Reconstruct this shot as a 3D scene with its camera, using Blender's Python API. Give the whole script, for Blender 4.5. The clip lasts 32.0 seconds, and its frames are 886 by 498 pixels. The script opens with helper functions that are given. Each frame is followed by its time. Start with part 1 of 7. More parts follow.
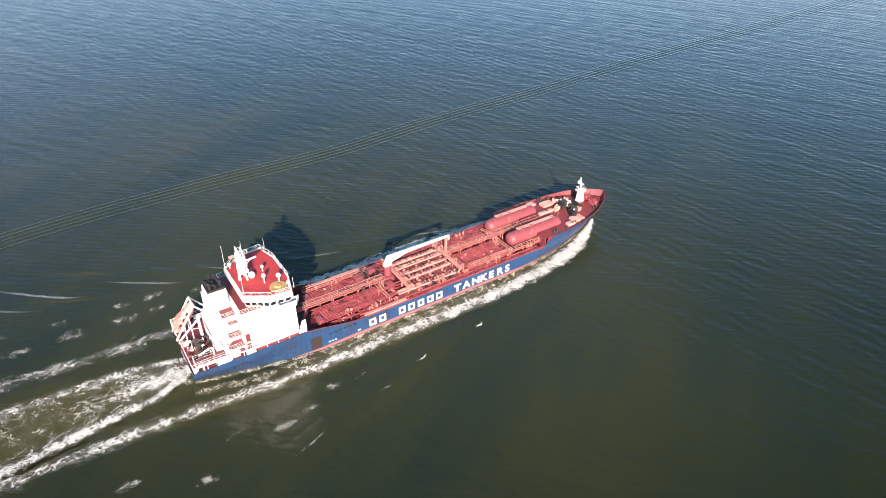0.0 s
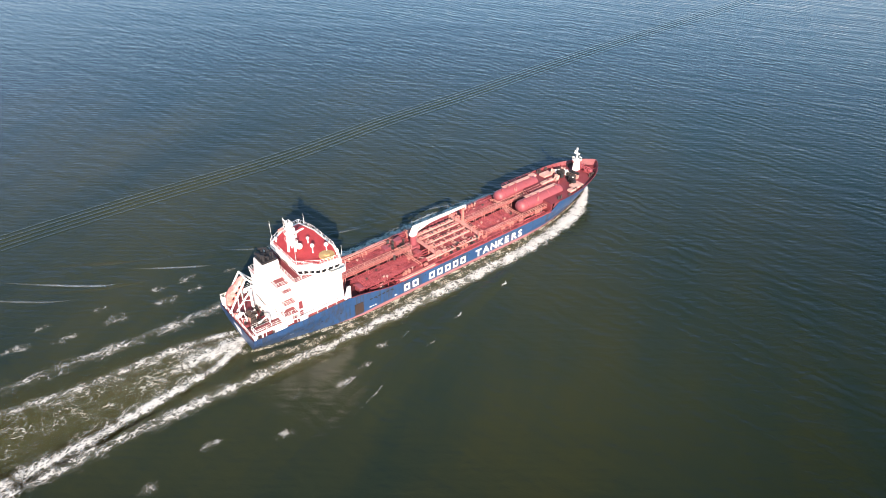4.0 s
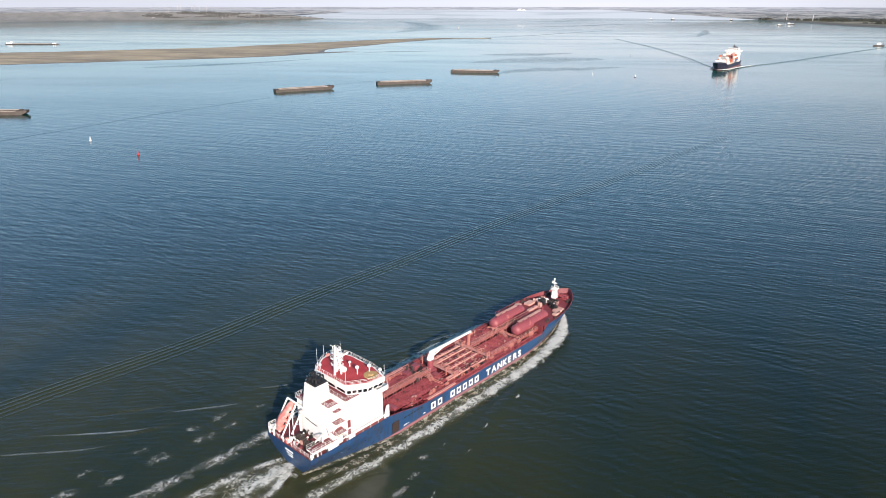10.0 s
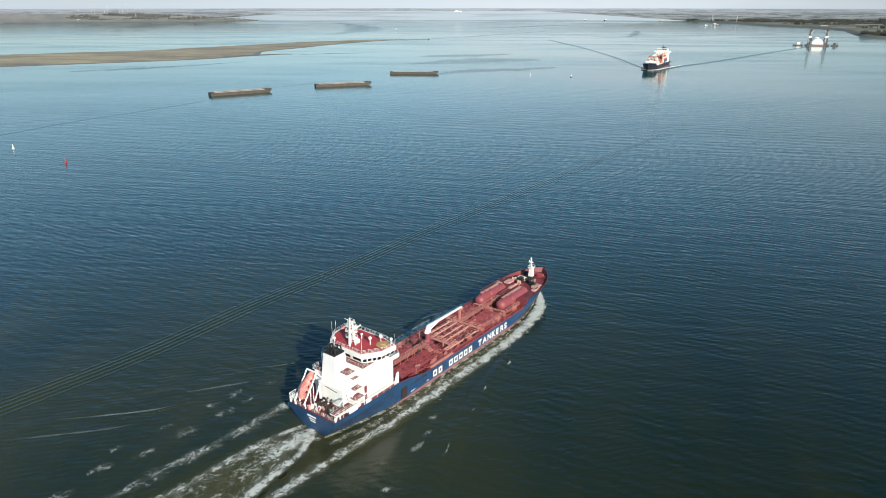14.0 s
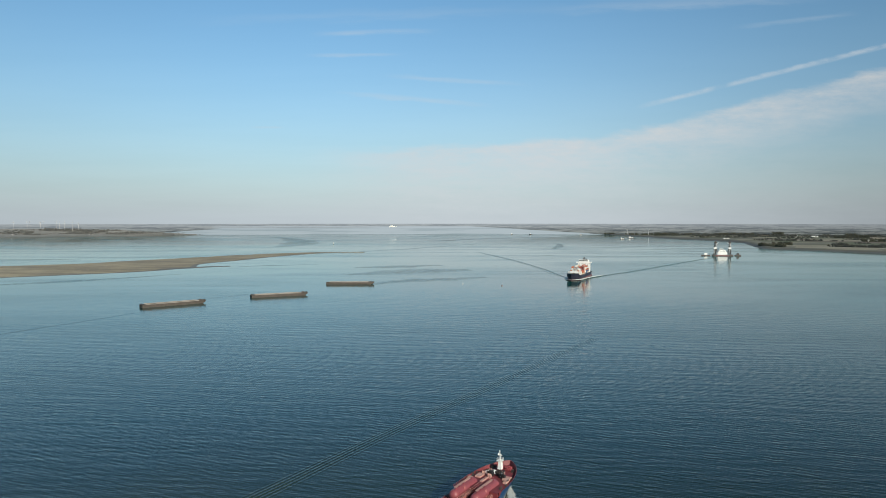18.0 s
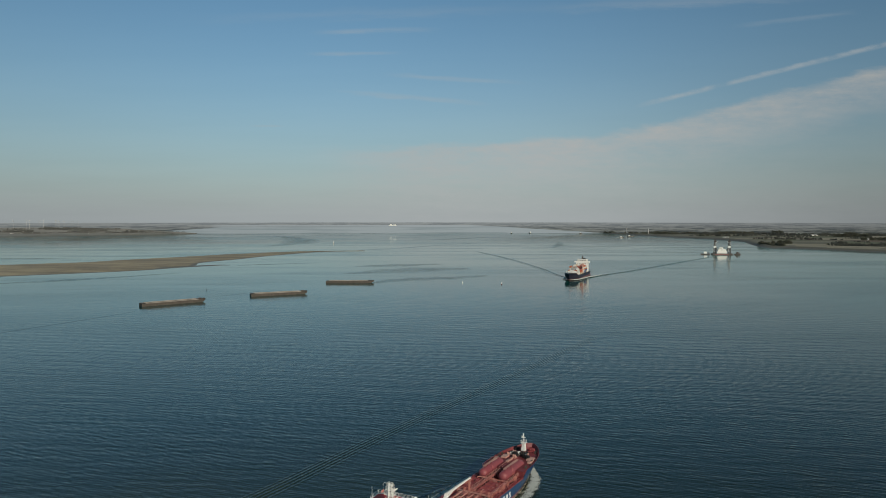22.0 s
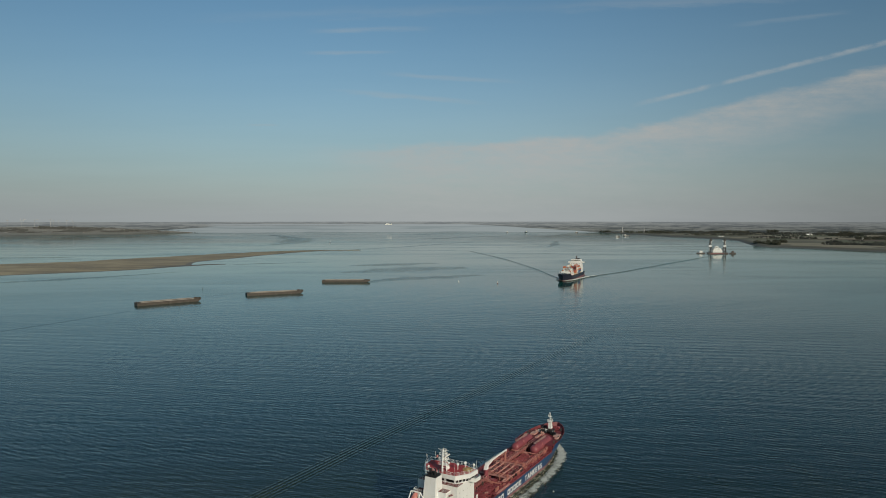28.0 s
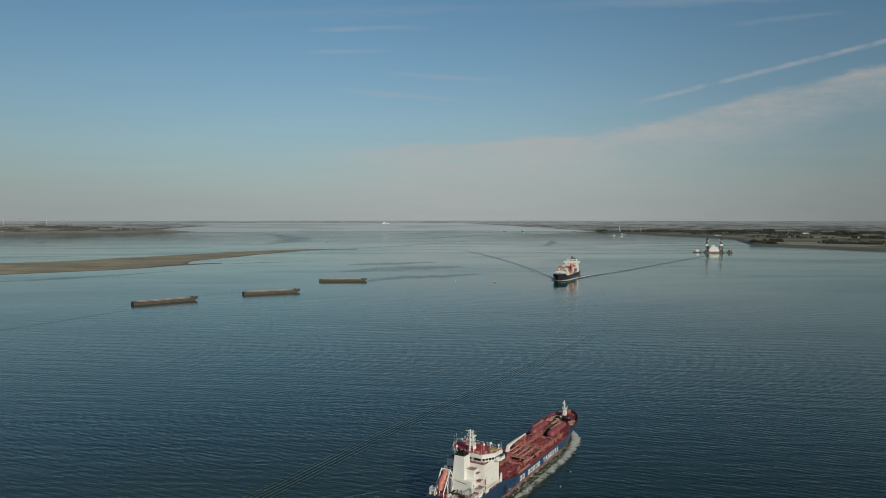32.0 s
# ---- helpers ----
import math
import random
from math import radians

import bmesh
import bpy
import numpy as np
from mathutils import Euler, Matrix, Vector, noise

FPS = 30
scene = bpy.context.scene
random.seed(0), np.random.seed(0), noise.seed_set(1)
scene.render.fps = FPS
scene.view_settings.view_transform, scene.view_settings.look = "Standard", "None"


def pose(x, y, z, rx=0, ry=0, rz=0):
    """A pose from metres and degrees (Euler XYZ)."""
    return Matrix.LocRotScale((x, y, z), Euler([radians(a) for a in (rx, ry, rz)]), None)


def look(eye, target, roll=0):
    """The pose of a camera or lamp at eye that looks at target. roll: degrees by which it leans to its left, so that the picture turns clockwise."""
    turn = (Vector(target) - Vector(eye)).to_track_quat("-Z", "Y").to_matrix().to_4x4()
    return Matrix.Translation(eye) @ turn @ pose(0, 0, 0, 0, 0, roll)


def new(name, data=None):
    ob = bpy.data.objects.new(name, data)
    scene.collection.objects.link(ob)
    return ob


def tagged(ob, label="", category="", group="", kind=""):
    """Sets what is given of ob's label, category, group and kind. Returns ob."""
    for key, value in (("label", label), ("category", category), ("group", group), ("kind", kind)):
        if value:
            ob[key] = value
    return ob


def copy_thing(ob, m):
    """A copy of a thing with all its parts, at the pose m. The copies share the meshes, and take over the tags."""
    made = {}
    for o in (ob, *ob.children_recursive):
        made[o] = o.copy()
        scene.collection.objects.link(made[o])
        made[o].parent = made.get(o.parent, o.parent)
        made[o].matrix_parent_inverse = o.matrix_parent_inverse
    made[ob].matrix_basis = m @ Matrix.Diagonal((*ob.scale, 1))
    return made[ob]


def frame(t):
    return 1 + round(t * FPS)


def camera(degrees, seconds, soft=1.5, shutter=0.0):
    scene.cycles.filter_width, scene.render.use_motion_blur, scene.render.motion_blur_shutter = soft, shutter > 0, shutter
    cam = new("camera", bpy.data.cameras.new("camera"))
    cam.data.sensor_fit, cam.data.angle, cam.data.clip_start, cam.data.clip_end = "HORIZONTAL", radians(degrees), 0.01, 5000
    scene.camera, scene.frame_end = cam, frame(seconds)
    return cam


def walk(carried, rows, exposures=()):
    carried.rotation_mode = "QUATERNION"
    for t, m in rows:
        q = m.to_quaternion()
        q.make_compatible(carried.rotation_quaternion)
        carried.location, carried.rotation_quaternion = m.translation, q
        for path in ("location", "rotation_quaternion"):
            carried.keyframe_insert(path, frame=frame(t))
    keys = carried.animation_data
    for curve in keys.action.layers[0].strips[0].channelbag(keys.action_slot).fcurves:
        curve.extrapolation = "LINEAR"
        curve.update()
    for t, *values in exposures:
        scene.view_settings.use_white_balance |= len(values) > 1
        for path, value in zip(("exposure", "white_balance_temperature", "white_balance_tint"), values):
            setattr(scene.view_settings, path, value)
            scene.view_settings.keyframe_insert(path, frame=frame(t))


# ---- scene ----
# The eye hangs still over the river, 100 m up, and only turns: seconds, pitch, yaw.
EYE_HEIGHT = 100.0
PATH = [
    (0, -34.33, 23.96), (0.5, -34.30, 23.67), (1, -34.29, 23.22), (1.5, -34.30, 22.69), (2, -34.29, 21.66), (2.5, -34.35, 20.41),
    (3, -34.32, 20.37), (3.5, -34.29, 20.23), (4, -34.29, 18.65), (4.5, -34.25, 16.09), (5, -34.20, 14.95), (5.5, -34.15, 14.60),
    (6, -34.10, 14.20), (6.5, -34.02, 13.71), (7, -33.95, 13.04), (7.5, -33.82, 12.36), (8, -33.66, 11.75), (8.1, -32.57, 11.68),
    (8.2, -30.59, 11.62), (8.4, -26.63, 11.48), (8.5, -24.75, 11.28), (8.6, -22.56, 11.35), (8.75, -20.48, 11.24),
    (9, -20.08, 11.08), (9.5, -20.03, 11.07), (10, -20.02, 11.08), (10.5, -19.98, 11.06), (11, -19.95, 11.07), (11.5, -19.92, 10.99),
    (12, -19.92, 10.44), (12.5, -19.90, 9.73), (13, -19.88, 9.02), (13.5, -19.87, 7.77), (14, -19.91, 6.07), (14.5, -19.94, 4.33),
    (15, -19.95, 2.75), (15.5, -19.95, 1.60), (16, -19.95, 0.95), (16.35, -19.60, 0.78), (16.5, -17.91, 0.73), (16.7, -14.40, 0.72),
    (16.9, -10.47, 0.71), (17, -8.61, 0.63), (17.1, -7.15, 0.70), (17.3, -4.74, 0.69), (17.5, -2.89, 0.60), (18, -2.44, 0.61),
    (18.5, -2.46, 0.61), (19, -2.46, 0.61), (19.5, -2.47, 0.60), (20, -2.47, 0.62), (20.5, -2.49, 0.61), (21, -2.55, 0.62),
    (21.5, -2.53, 0.60), (22, -2.55, 0.58), (22.5, -2.54, 0.56), (23, -2.55, 0.55), (23.5, -2.55, 0.51), (24, -2.55, 0.46),
    (24.5, -2.57, 0.44), (25, -2.57, 0.42), (25.5, -2.59, 0.37), (27.5, -2.61, 0.26), (28, -2.62, 0.25), (28.5, -2.62, 0.20),
    (29, -2.63, 0.19), (29.5, -2.65, 0.16), (30, -2.66, 0.13), (30.5, -2.67, 0.12), (31, -2.69, 0.08), (31.5, -2.69, 0.05),
    (32, -2.70, -0.00),
]
EXPOSURES = [(0, 1.23, 7250, 28), (8.2, 1.23, 7250, 28), (9.0, 1.01, 6950, 28), (10.5, 0.45, 6700, 18), (12.0, 0.38, 6600, 12), (16.4, 0.33, 6550, 10),
             (17.2, 0.13, 6600, 10), (18.2, -0.14, 6700, 8), (19.0, -0.34, 6800, 8), (20.0, -0.61, 6850, 8), (23.0, -0.73, 7080, 8), (28.0, -0.76, 7080, 8), (32.0, -0.76, 7080, 8)]
cam = camera(66.52, 32.0, soft=0.75)
walk(cam, [(t, pose(0, 0, EYE_HEIGHT, 90 + p, 0, y)) for t, p, y in PATH], EXPOSURES)

# ---- daylight ----
SUN_ELEVATION, SUN_AZIMUTH = 25.0, -61.0          # azimuth from +x, counter-clockwise
sun_dir = Vector((math.cos(radians(SUN_ELEVATION)) * math.cos(radians(SUN_AZIMUTH)),
                  math.cos(radians(SUN_ELEVATION)) * math.sin(radians(SUN_AZIMUTH)),
                  math.sin(radians(SUN_ELEVATION))))
sun = new("sun", bpy.data.lights.new("sun", "SUN"))
sun.data.energy, sun.data.angle, sun.data.color = 5.0, radians(0.53), (1.0, 0.92, 0.79)
sun.matrix_world = look((0, 0, 300), Vector((0, 0, 300)) - sun_dir)


class Nodes:
    """A thin wrapper to write node trees in few words."""
    def __init__(self, tree):
        self.tree = tree
        tree.nodes.clear()

    def add(self, kind, ins=None):
        n = self.tree.nodes.new(kind)
        for key, value in (ins or {}).items():
            self.put(n.inputs[key], value)
        return n

    def put(self, socket, value):
        if isinstance(value, bpy.types.NodeSocket):
            self.tree.links.new(value, socket)
        elif isinstance(value, bpy.types.Node):
            self.tree.links.new(value.outputs[0], socket)
        else:
            socket.default_value = value

    def math(self, op, a, b=0.0, c=0.0):
        n = self.tree.nodes.new("ShaderNodeMath")
        n.operation = op
        for k, value in enumerate((a, b, c)):
            self.put(n.inputs[k], value)
        return n.outputs[0]

    def noise(self, vector, scale, detail=3.0, rough=0.55, distort=0.0):
        n = self.add("ShaderNodeTexNoise", {"Vector": vector, "Scale": scale, "Detail": detail, "Roughness": rough, "Distortion": distort})
        return n.outputs[0]

    def cells(self, vector, scale):
        n = self.tree.nodes.new("ShaderNodeTexVoronoi")
        n.feature = "DISTANCE_TO_EDGE"
        self.put(n.inputs["Vector"], vector)
        self.put(n.inputs["Scale"], scale)
        return n.outputs["Distance"]

    def ramp(self, fac, lo, hi, a=0.0, b=1.0, kind="LINEAR"):
        n = self.tree.nodes.new("ShaderNodeMapRange")
        n.clamp, n.interpolation_type = True, kind
        for k, value in enumerate((fac, lo, hi, a, b)):
            self.put(n.inputs[k], value)
        return n.outputs[0]

    def mix(self, fac, a, b, blend="MIX"):
        n = self.tree.nodes.new("ShaderNodeMix")
        n.data_type, n.blend_type = "RGBA", blend
        for k, value in ((0, fac), (6, a), (7, b)):
            if isinstance(value, tuple) and len(value) == 3:
                value = (*value, 1.0)
            self.put(n.inputs[k], value)
        return n.outputs[2]

    def map(self, vector, scale=(1, 1, 1), rot=(0, 0, 0), loc=(0, 0, 0)):
        return self.add("ShaderNodeMapping", {"Vector": vector, "Scale": scale, "Rotation": rot, "Location": loc}).outputs[0]


world = bpy.data.worlds.new("sky")
scene.world = world
world.use_nodes = True
w = Nodes(world.node_tree)
sky = w.add("ShaderNodeTexSky")
sky.sky_type, sky.sun_disc = "NISHITA", False
sky.sun_elevation, sky.sun_rotation = radians(SUN_ELEVATION), math.atan2(sun_dir.x, sun_dir.y)
sky.altitude, sky.air_density, sky.dust_density, sky.ozone_density = 50.0, 1.0, 0.5, 2.5
way = w.add("ShaderNodeTexCoord").outputs["Generated"]
axes = w.add("ShaderNodeSeparateXYZ", {0: way})
dx, dy, dz = axes.outputs
flat = w.math("MAXIMUM", w.math("ABSOLUTE", dy), 0.05)
u = w.math("DIVIDE", dx, flat)                     # across and up on a plane one unit ahead
v = w.math("DIVIDE", dz, flat)
plane_uv = w.add("ShaderNodeCombineXYZ", {0: u, 1: v}).outputs[0]
HAZE = (4.9, 5.55, 6.2)
haze_fac = w.math("MULTIPLY", w.math("EXPONENT", w.math("MULTIPLY", w.math("POWER", w.math("MULTIPLY", w.math("MAXIMUM", dz, 0.0), 6.5), 1.3), -1.0)), 0.97)
clear = w.mix(1.0, sky.outputs[0], (0.73, 1.13, 1.25), "MULTIPLY")
overhead = w.ramp(dz, 0.36, 0.8, 0.0, 1.0, "SMOOTHSTEP")       # the sky deepens towards the zenith
clear = w.mix(1.0, clear, w.mix(overhead, (1.0, 1.0, 1.0), (0.47, 0.68, 0.49)), "MULTIPLY")
# haze and sky are brightest straight ahead, dimmed sideways partly for the lens's darker edges
glow = w.math("MULTIPLY", w.ramp(u, -0.75, -0.1, 0.86, 1.0, "SMOOTHSTEP"), w.ramp(u, 0.05, 0.75, 1.0, 0.6, "SMOOTHSTEP"))
glow_high = w.math("MULTIPLY", w.ramp(u, -0.75, -0.1, 0.86, 1.0, "SMOOTHSTEP"), w.ramp(u, 0.05, 0.75, 1.0, 0.84, "SMOOTHSTEP"))
murk_bank = w.noise(w.map(plane_uv, (2.6, 30.0, 1), (0, 0, 0.05), (1.4, 2.2, 0)), 1.0, 4.0, 0.6)
hazy = w.mix(w.ramp(murk_bank, 0.4, 0.66, 0.0, 0.16), HAZE, (3.5, 3.95, 4.4))
col = w.mix(haze_fac, w.mix(1.0, clear, glow_high, "MULTIPLY"), w.mix(1.0, hazy, glow, "MULTIPLY"))
# thin veil of high cloud: a ragged bank that rises to the right; it thins out below and melts into the haze
wob = w.noise(w.map(plane_uv, (7.0, 22.0, 1), (0, 0, -0.1)), 1.0, 5.0, 0.62)
rim = w.math("ADD", w.math("ADD", 0.113, w.math("MULTIPLY", u, 0.045)), w.math("ADD", w.math("MULTIPLY", w.math("MAXIMUM", w.math("SUBTRACT", u, 0.22), 0.0), 0.2), w.math("MULTIPLY", w.math("SUBTRACT", wob, 0.5), 0.045)))
under = w.math("SUBTRACT", rim, v)
below = w.ramp(under, -0.003, 0.012, kind="SMOOTHSTEP")
fade = w.ramp(u, -0.24, 0.0, 0.0, 1.0, "SMOOTHSTEP")
streak = w.noise(w.map(plane_uv, (6.0, 40.0, 1), (0, 0, -0.16)), 1.0, 6.0, 0.62)
fleece = w.noise(w.map(plane_uv, (34.0, 80.0, 1), (0, 0, -0.2), (2.0, 5.0, 0)), 1.0, 4.0, 0.65)
tuft = w.math("ADD", w.math("MULTIPLY", streak, 0.65), w.math("MULTIPLY", fleece, 0.35))
thin = w.ramp(under, 0.015, w.ramp(u, 0.0, 0.6, 0.12, 0.075), 1.0, w.ramp(u, 0.0, 0.6, 0.42, 0.1))
bank = w.math("MULTIPLY", w.math("MULTIPLY", w.math("MULTIPLY", below, thin), fade), w.ramp(tuft, 0.34, 0.62, 0.32, 1.0))
col = w.mix(bank, col, w.mix(1.0, (5.75, 6.25, 6.75), glow_high, "MULTIPLY"))
# a few single wisps, each at its own height and slant: across, up, half length, slant, half thickness, strength
for u0, v0, half, slant, thick, dense in ((-0.108, 0.274, 0.105, 0.01, 0.006, 0.42), (-0.14, 0.242, 0.08, 0.0, 0.004, 0.36), (-0.055, 0.178, 0.13, -0.085, 0.0055, 0.36), (0.01, 0.205, 0.12, -0.075, 0.0055, 0.3), (-0.27, 0.137, 0.03, 0.0, 0.0025, 0.3), (-0.12, 0.30, 0.3, 0.03, 0.012, 0.12), (0.33, 0.315, 0.25, 0.05, 0.012, 0.22), (0.5, 0.29, 0.1, 0.12, 0.006, 0.2)):
    du = w.math("SUBTRACT", u, u0)
    fray = w.noise(w.map(plane_uv, (9.0, 60.0, 1), (0, 0, -0.05), (u0 * 7, 3.0, 0)), 1.0, 5.0, 0.65)
    off = w.math("ABSOLUTE", w.math("ADD", w.math("SUBTRACT", w.math("SUBTRACT", v, v0), w.math("MULTIPLY", du, slant)), w.math("MULTIPLY", w.math("SUBTRACT", fray, 0.5), thick * 2.2)))
    body = w.math("MULTIPLY", w.ramp(off, 0.0, thick, 1.0, 0.0, "SMOOTHSTEP"), w.ramp(w.math("ABSOLUTE", du), half * 0.3, half, 1.0, 0.0, "SMOOTHSTEP"))
    col = w.mix(w.math("MULTIPLY", body, w.ramp(fray, 0.3, 0.65, dense * 0.3, dense)), col, (5.2, 5.9, 6.6))
# the vapour trail of an aeroplane, broken in one place
line = w.math("ABSOLUTE", w.math("SUBTRACT", v, w.math("ADD", w.math("MULTIPLY", u, 0.247), w.math("ADD", 0.0972, w.math("MULTIPLY", w.math("SUBTRACT", fleece, 0.5), 0.004)))))
gap = w.ramp(w.math("ABSOLUTE", w.math("SUBTRACT", u, 0.395)), 0.006, 0.02, 0.15, 1.0)
trail = w.math("MULTIPLY", w.math("MULTIPLY", w.ramp(line, 0.0006, 0.0056, 1.0, 0.0, "SMOOTHSTEP"), gap), w.math("MULTIPLY", w.ramp(u, 0.27, 0.33), w.ramp(fleece, 0.3, 0.62, 0.14, 0.46)))
col = w.mix(trail, col, (5.7, 6.2, 6.7))
bg = w.add("ShaderNodeBackground", {"Color": col, "Strength": 0.113})
w.add("ShaderNodeOutputWorld", {"Surface": bg})

# ---- materials ----
def surface(name, base, rough=0.5, metal=0.0, second=None, amount=0.5, scale=0.6, fine=6.0, bump=0.0, streak=None, streak_col=None, worldspace=False, spec=0.5, runs_at=0.56):
    """A painted or natural surface: two colours mixed at two scales, fine relief, and runs of rust or dirt where asked."""
    m = bpy.data.materials.new(name)
    m.use_nodes = True
    n = Nodes(m.node_tree)
    vec = n.add("ShaderNodeNewGeometry").outputs["Position"] if worldspace else n.add("ShaderNodeTexCoord").outputs["Object"]
    broad = n.noise(vec, scale, 4.0, 0.6)
    grain = n.noise(vec, fine, 3.0, 0.6)
    second = second or tuple(c * 0.72 for c in base)
    fac = n.math("MULTIPLY", n.ramp(n.math("ADD", n.math("MULTIPLY", broad, 0.7), n.math("MULTIPLY", grain, 0.3)), 0.36, 0.66), amount)
    col = n.mix(fac, base, second)
    rnd = n.add("ShaderNodeObjectInfo").outputs["Random"]
    col = n.mix(0.14, col, n.mix(rnd, (0.75, 0.75, 0.75), (1.25, 1.25, 1.25)), "MULTIPLY")
    r = n.math("ADD", rough - 0.08, n.math("MULTIPLY", grain, 0.16))
    if streak:
        runs = n.noise(n.map(vec, streak), 1.0, 4.0, 0.65)
        patch = n.noise(vec, 0.12, 3.0)
        sf = n.math("MULTIPLY", n.ramp(runs, runs_at, runs_at + 0.16), n.ramp(patch, runs_at - 0.16, runs_at + 0.04))
        col = n.mix(n.math("MULTIPLY", sf, 0.75), col, streak_col)
    ins = {"Base Color": col, "Roughness": r, "Metallic": metal, "Specular IOR Level": spec}
    if bump:
        ins["Normal"] = n.add("ShaderNodeBump", {"Height": grain, "Distance": bump, "Strength": 0.6}).outputs[0]
    n.add("ShaderNodeOutputMaterial", {"Surface": n.add("ShaderNodeBsdfPrincipled", ins).outputs[0]})
    return m


M_BLUE = surface("hull_blue", (0.014, 0.064, 0.16), 0.42, second=(0.011, 0.045, 0.115), amount=0.95, scale=0.16, fine=1.6, streak=(1.5, 1.5, 0.09), streak_col=(0.03, 0.032, 0.042), runs_at=0.47)
M_BOOT = surface("boot_red", (0.30, 0.125, 0.13), 0.6, second=(0.2, 0.09, 0.09), scale=0.4, streak=(0.5, 0.5, 2.0), streak_col=(0.12, 0.09, 0.07))
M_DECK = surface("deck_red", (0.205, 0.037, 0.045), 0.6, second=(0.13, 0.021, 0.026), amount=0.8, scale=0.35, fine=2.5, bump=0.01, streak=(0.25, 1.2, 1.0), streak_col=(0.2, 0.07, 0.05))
# main deck red, darkened in the colour for the shade between the pipes
M_DECK_SHADED = surface("deck_red_shaded", (0.095, 0.015, 0.019), 0.6, second=(0.055, 0.01, 0.013), amount=0.9, scale=0.35, fine=2.5, bump=0.01)
M_ROOFDECK = surface("roof_red", (0.46, 0.046, 0.05), 0.6, second=(0.33, 0.028, 0.03), amount=0.9, scale=0.5, fine=2.5)
M_PIPE = surface("pipe_red", (0.37, 0.088, 0.098), 0.38, second=(0.16, 0.026, 0.033), amount=0.95, scale=0.5, fine=3.0)
M_TANK = surface("tank_red", (0.275, 0.07, 0.085), 0.45, second=(0.21, 0.048, 0.058), scale=0.3, fine=2.0, streak=(1.2, 0.4, 0.3), streak_col=(0.36, 0.1, 0.08))
M_PALE = surface("walkway_salmon", (0.55, 0.29, 0.26), 0.6, second=(0.42, 0.17, 0.145), amount=0.8, scale=0.5, fine=3.0)
M_GRATE = surface("walkway_grating", (0.42, 0.13, 0.115), 0.65, second=(0.3, 0.075, 0.07), amount=0.8, scale=0.6, fine=3.0)
M_TRAY = surface("tray_pale", (0.57, 0.36, 0.305), 0.65, second=(0.42, 0.18, 0.15), amount=0.8, scale=0.45, fine=3.0)
M_ORANGE = surface("frame_orange", (0.55, 0.23, 0.19), 0.55, second=(0.43, 0.17, 0.13))
M_WHITE = surface("white_paint", (0.80, 0.80, 0.78), 0.42, second=(0.70, 0.69, 0.66), amount=0.5, scale=0.25, fine=2.0, streak=(1.5, 1.5, 0.14), streak_col=(0.58, 0.5, 0.42))
M_BLACK = surface("black_paint", (0.018, 0.018, 0.02), 0.55)
M_STEEL = surface("dark_steel", (0.075, 0.07, 0.068), 0.5, metal=0.4, second=(0.12, 0.07, 0.05))
M_LIFE = surface("lifeboat_orange", (0.5, 0.075, 0.06), 0.5, second=(0.62, 0.33, 0.29), amount=1.0, scale=0.7, fine=3.0)
M_YELL = surface("canvas_ochre", (0.42, 0.29, 0.13), 0.8, second=(0.3, 0.19, 0.08))
M_LETTER = surface("letter_white", (0.82, 0.82, 0.80), 0.5, second=(0.68, 0.68, 0.68), amount=0.4)
M_PALE_STEEL = surface("pale_steel", (0.5, 0.52, 0.52), 0.5, second=(0.34, 0.35, 0.35))
M_RUSTY = surface("rusted_plate", (0.032, 0.019, 0.016), 0.75, second=(0.02, 0.014, 0.013), scale=0.8)


def glass(name):
    m = bpy.data.materials.new(name)
    m.use_nodes = True
    n = Nodes(m.node_tree)
    n.add("ShaderNodeOutputMaterial", {"Surface": n.add("ShaderNodeBsdfPrincipled", {"Base Color": (0.012, 0.016, 0.02, 1), "Roughness": 0.08, "IOR": 1.5}).outputs[0]})
    return m


M_GLASS = glass("dark_glass")


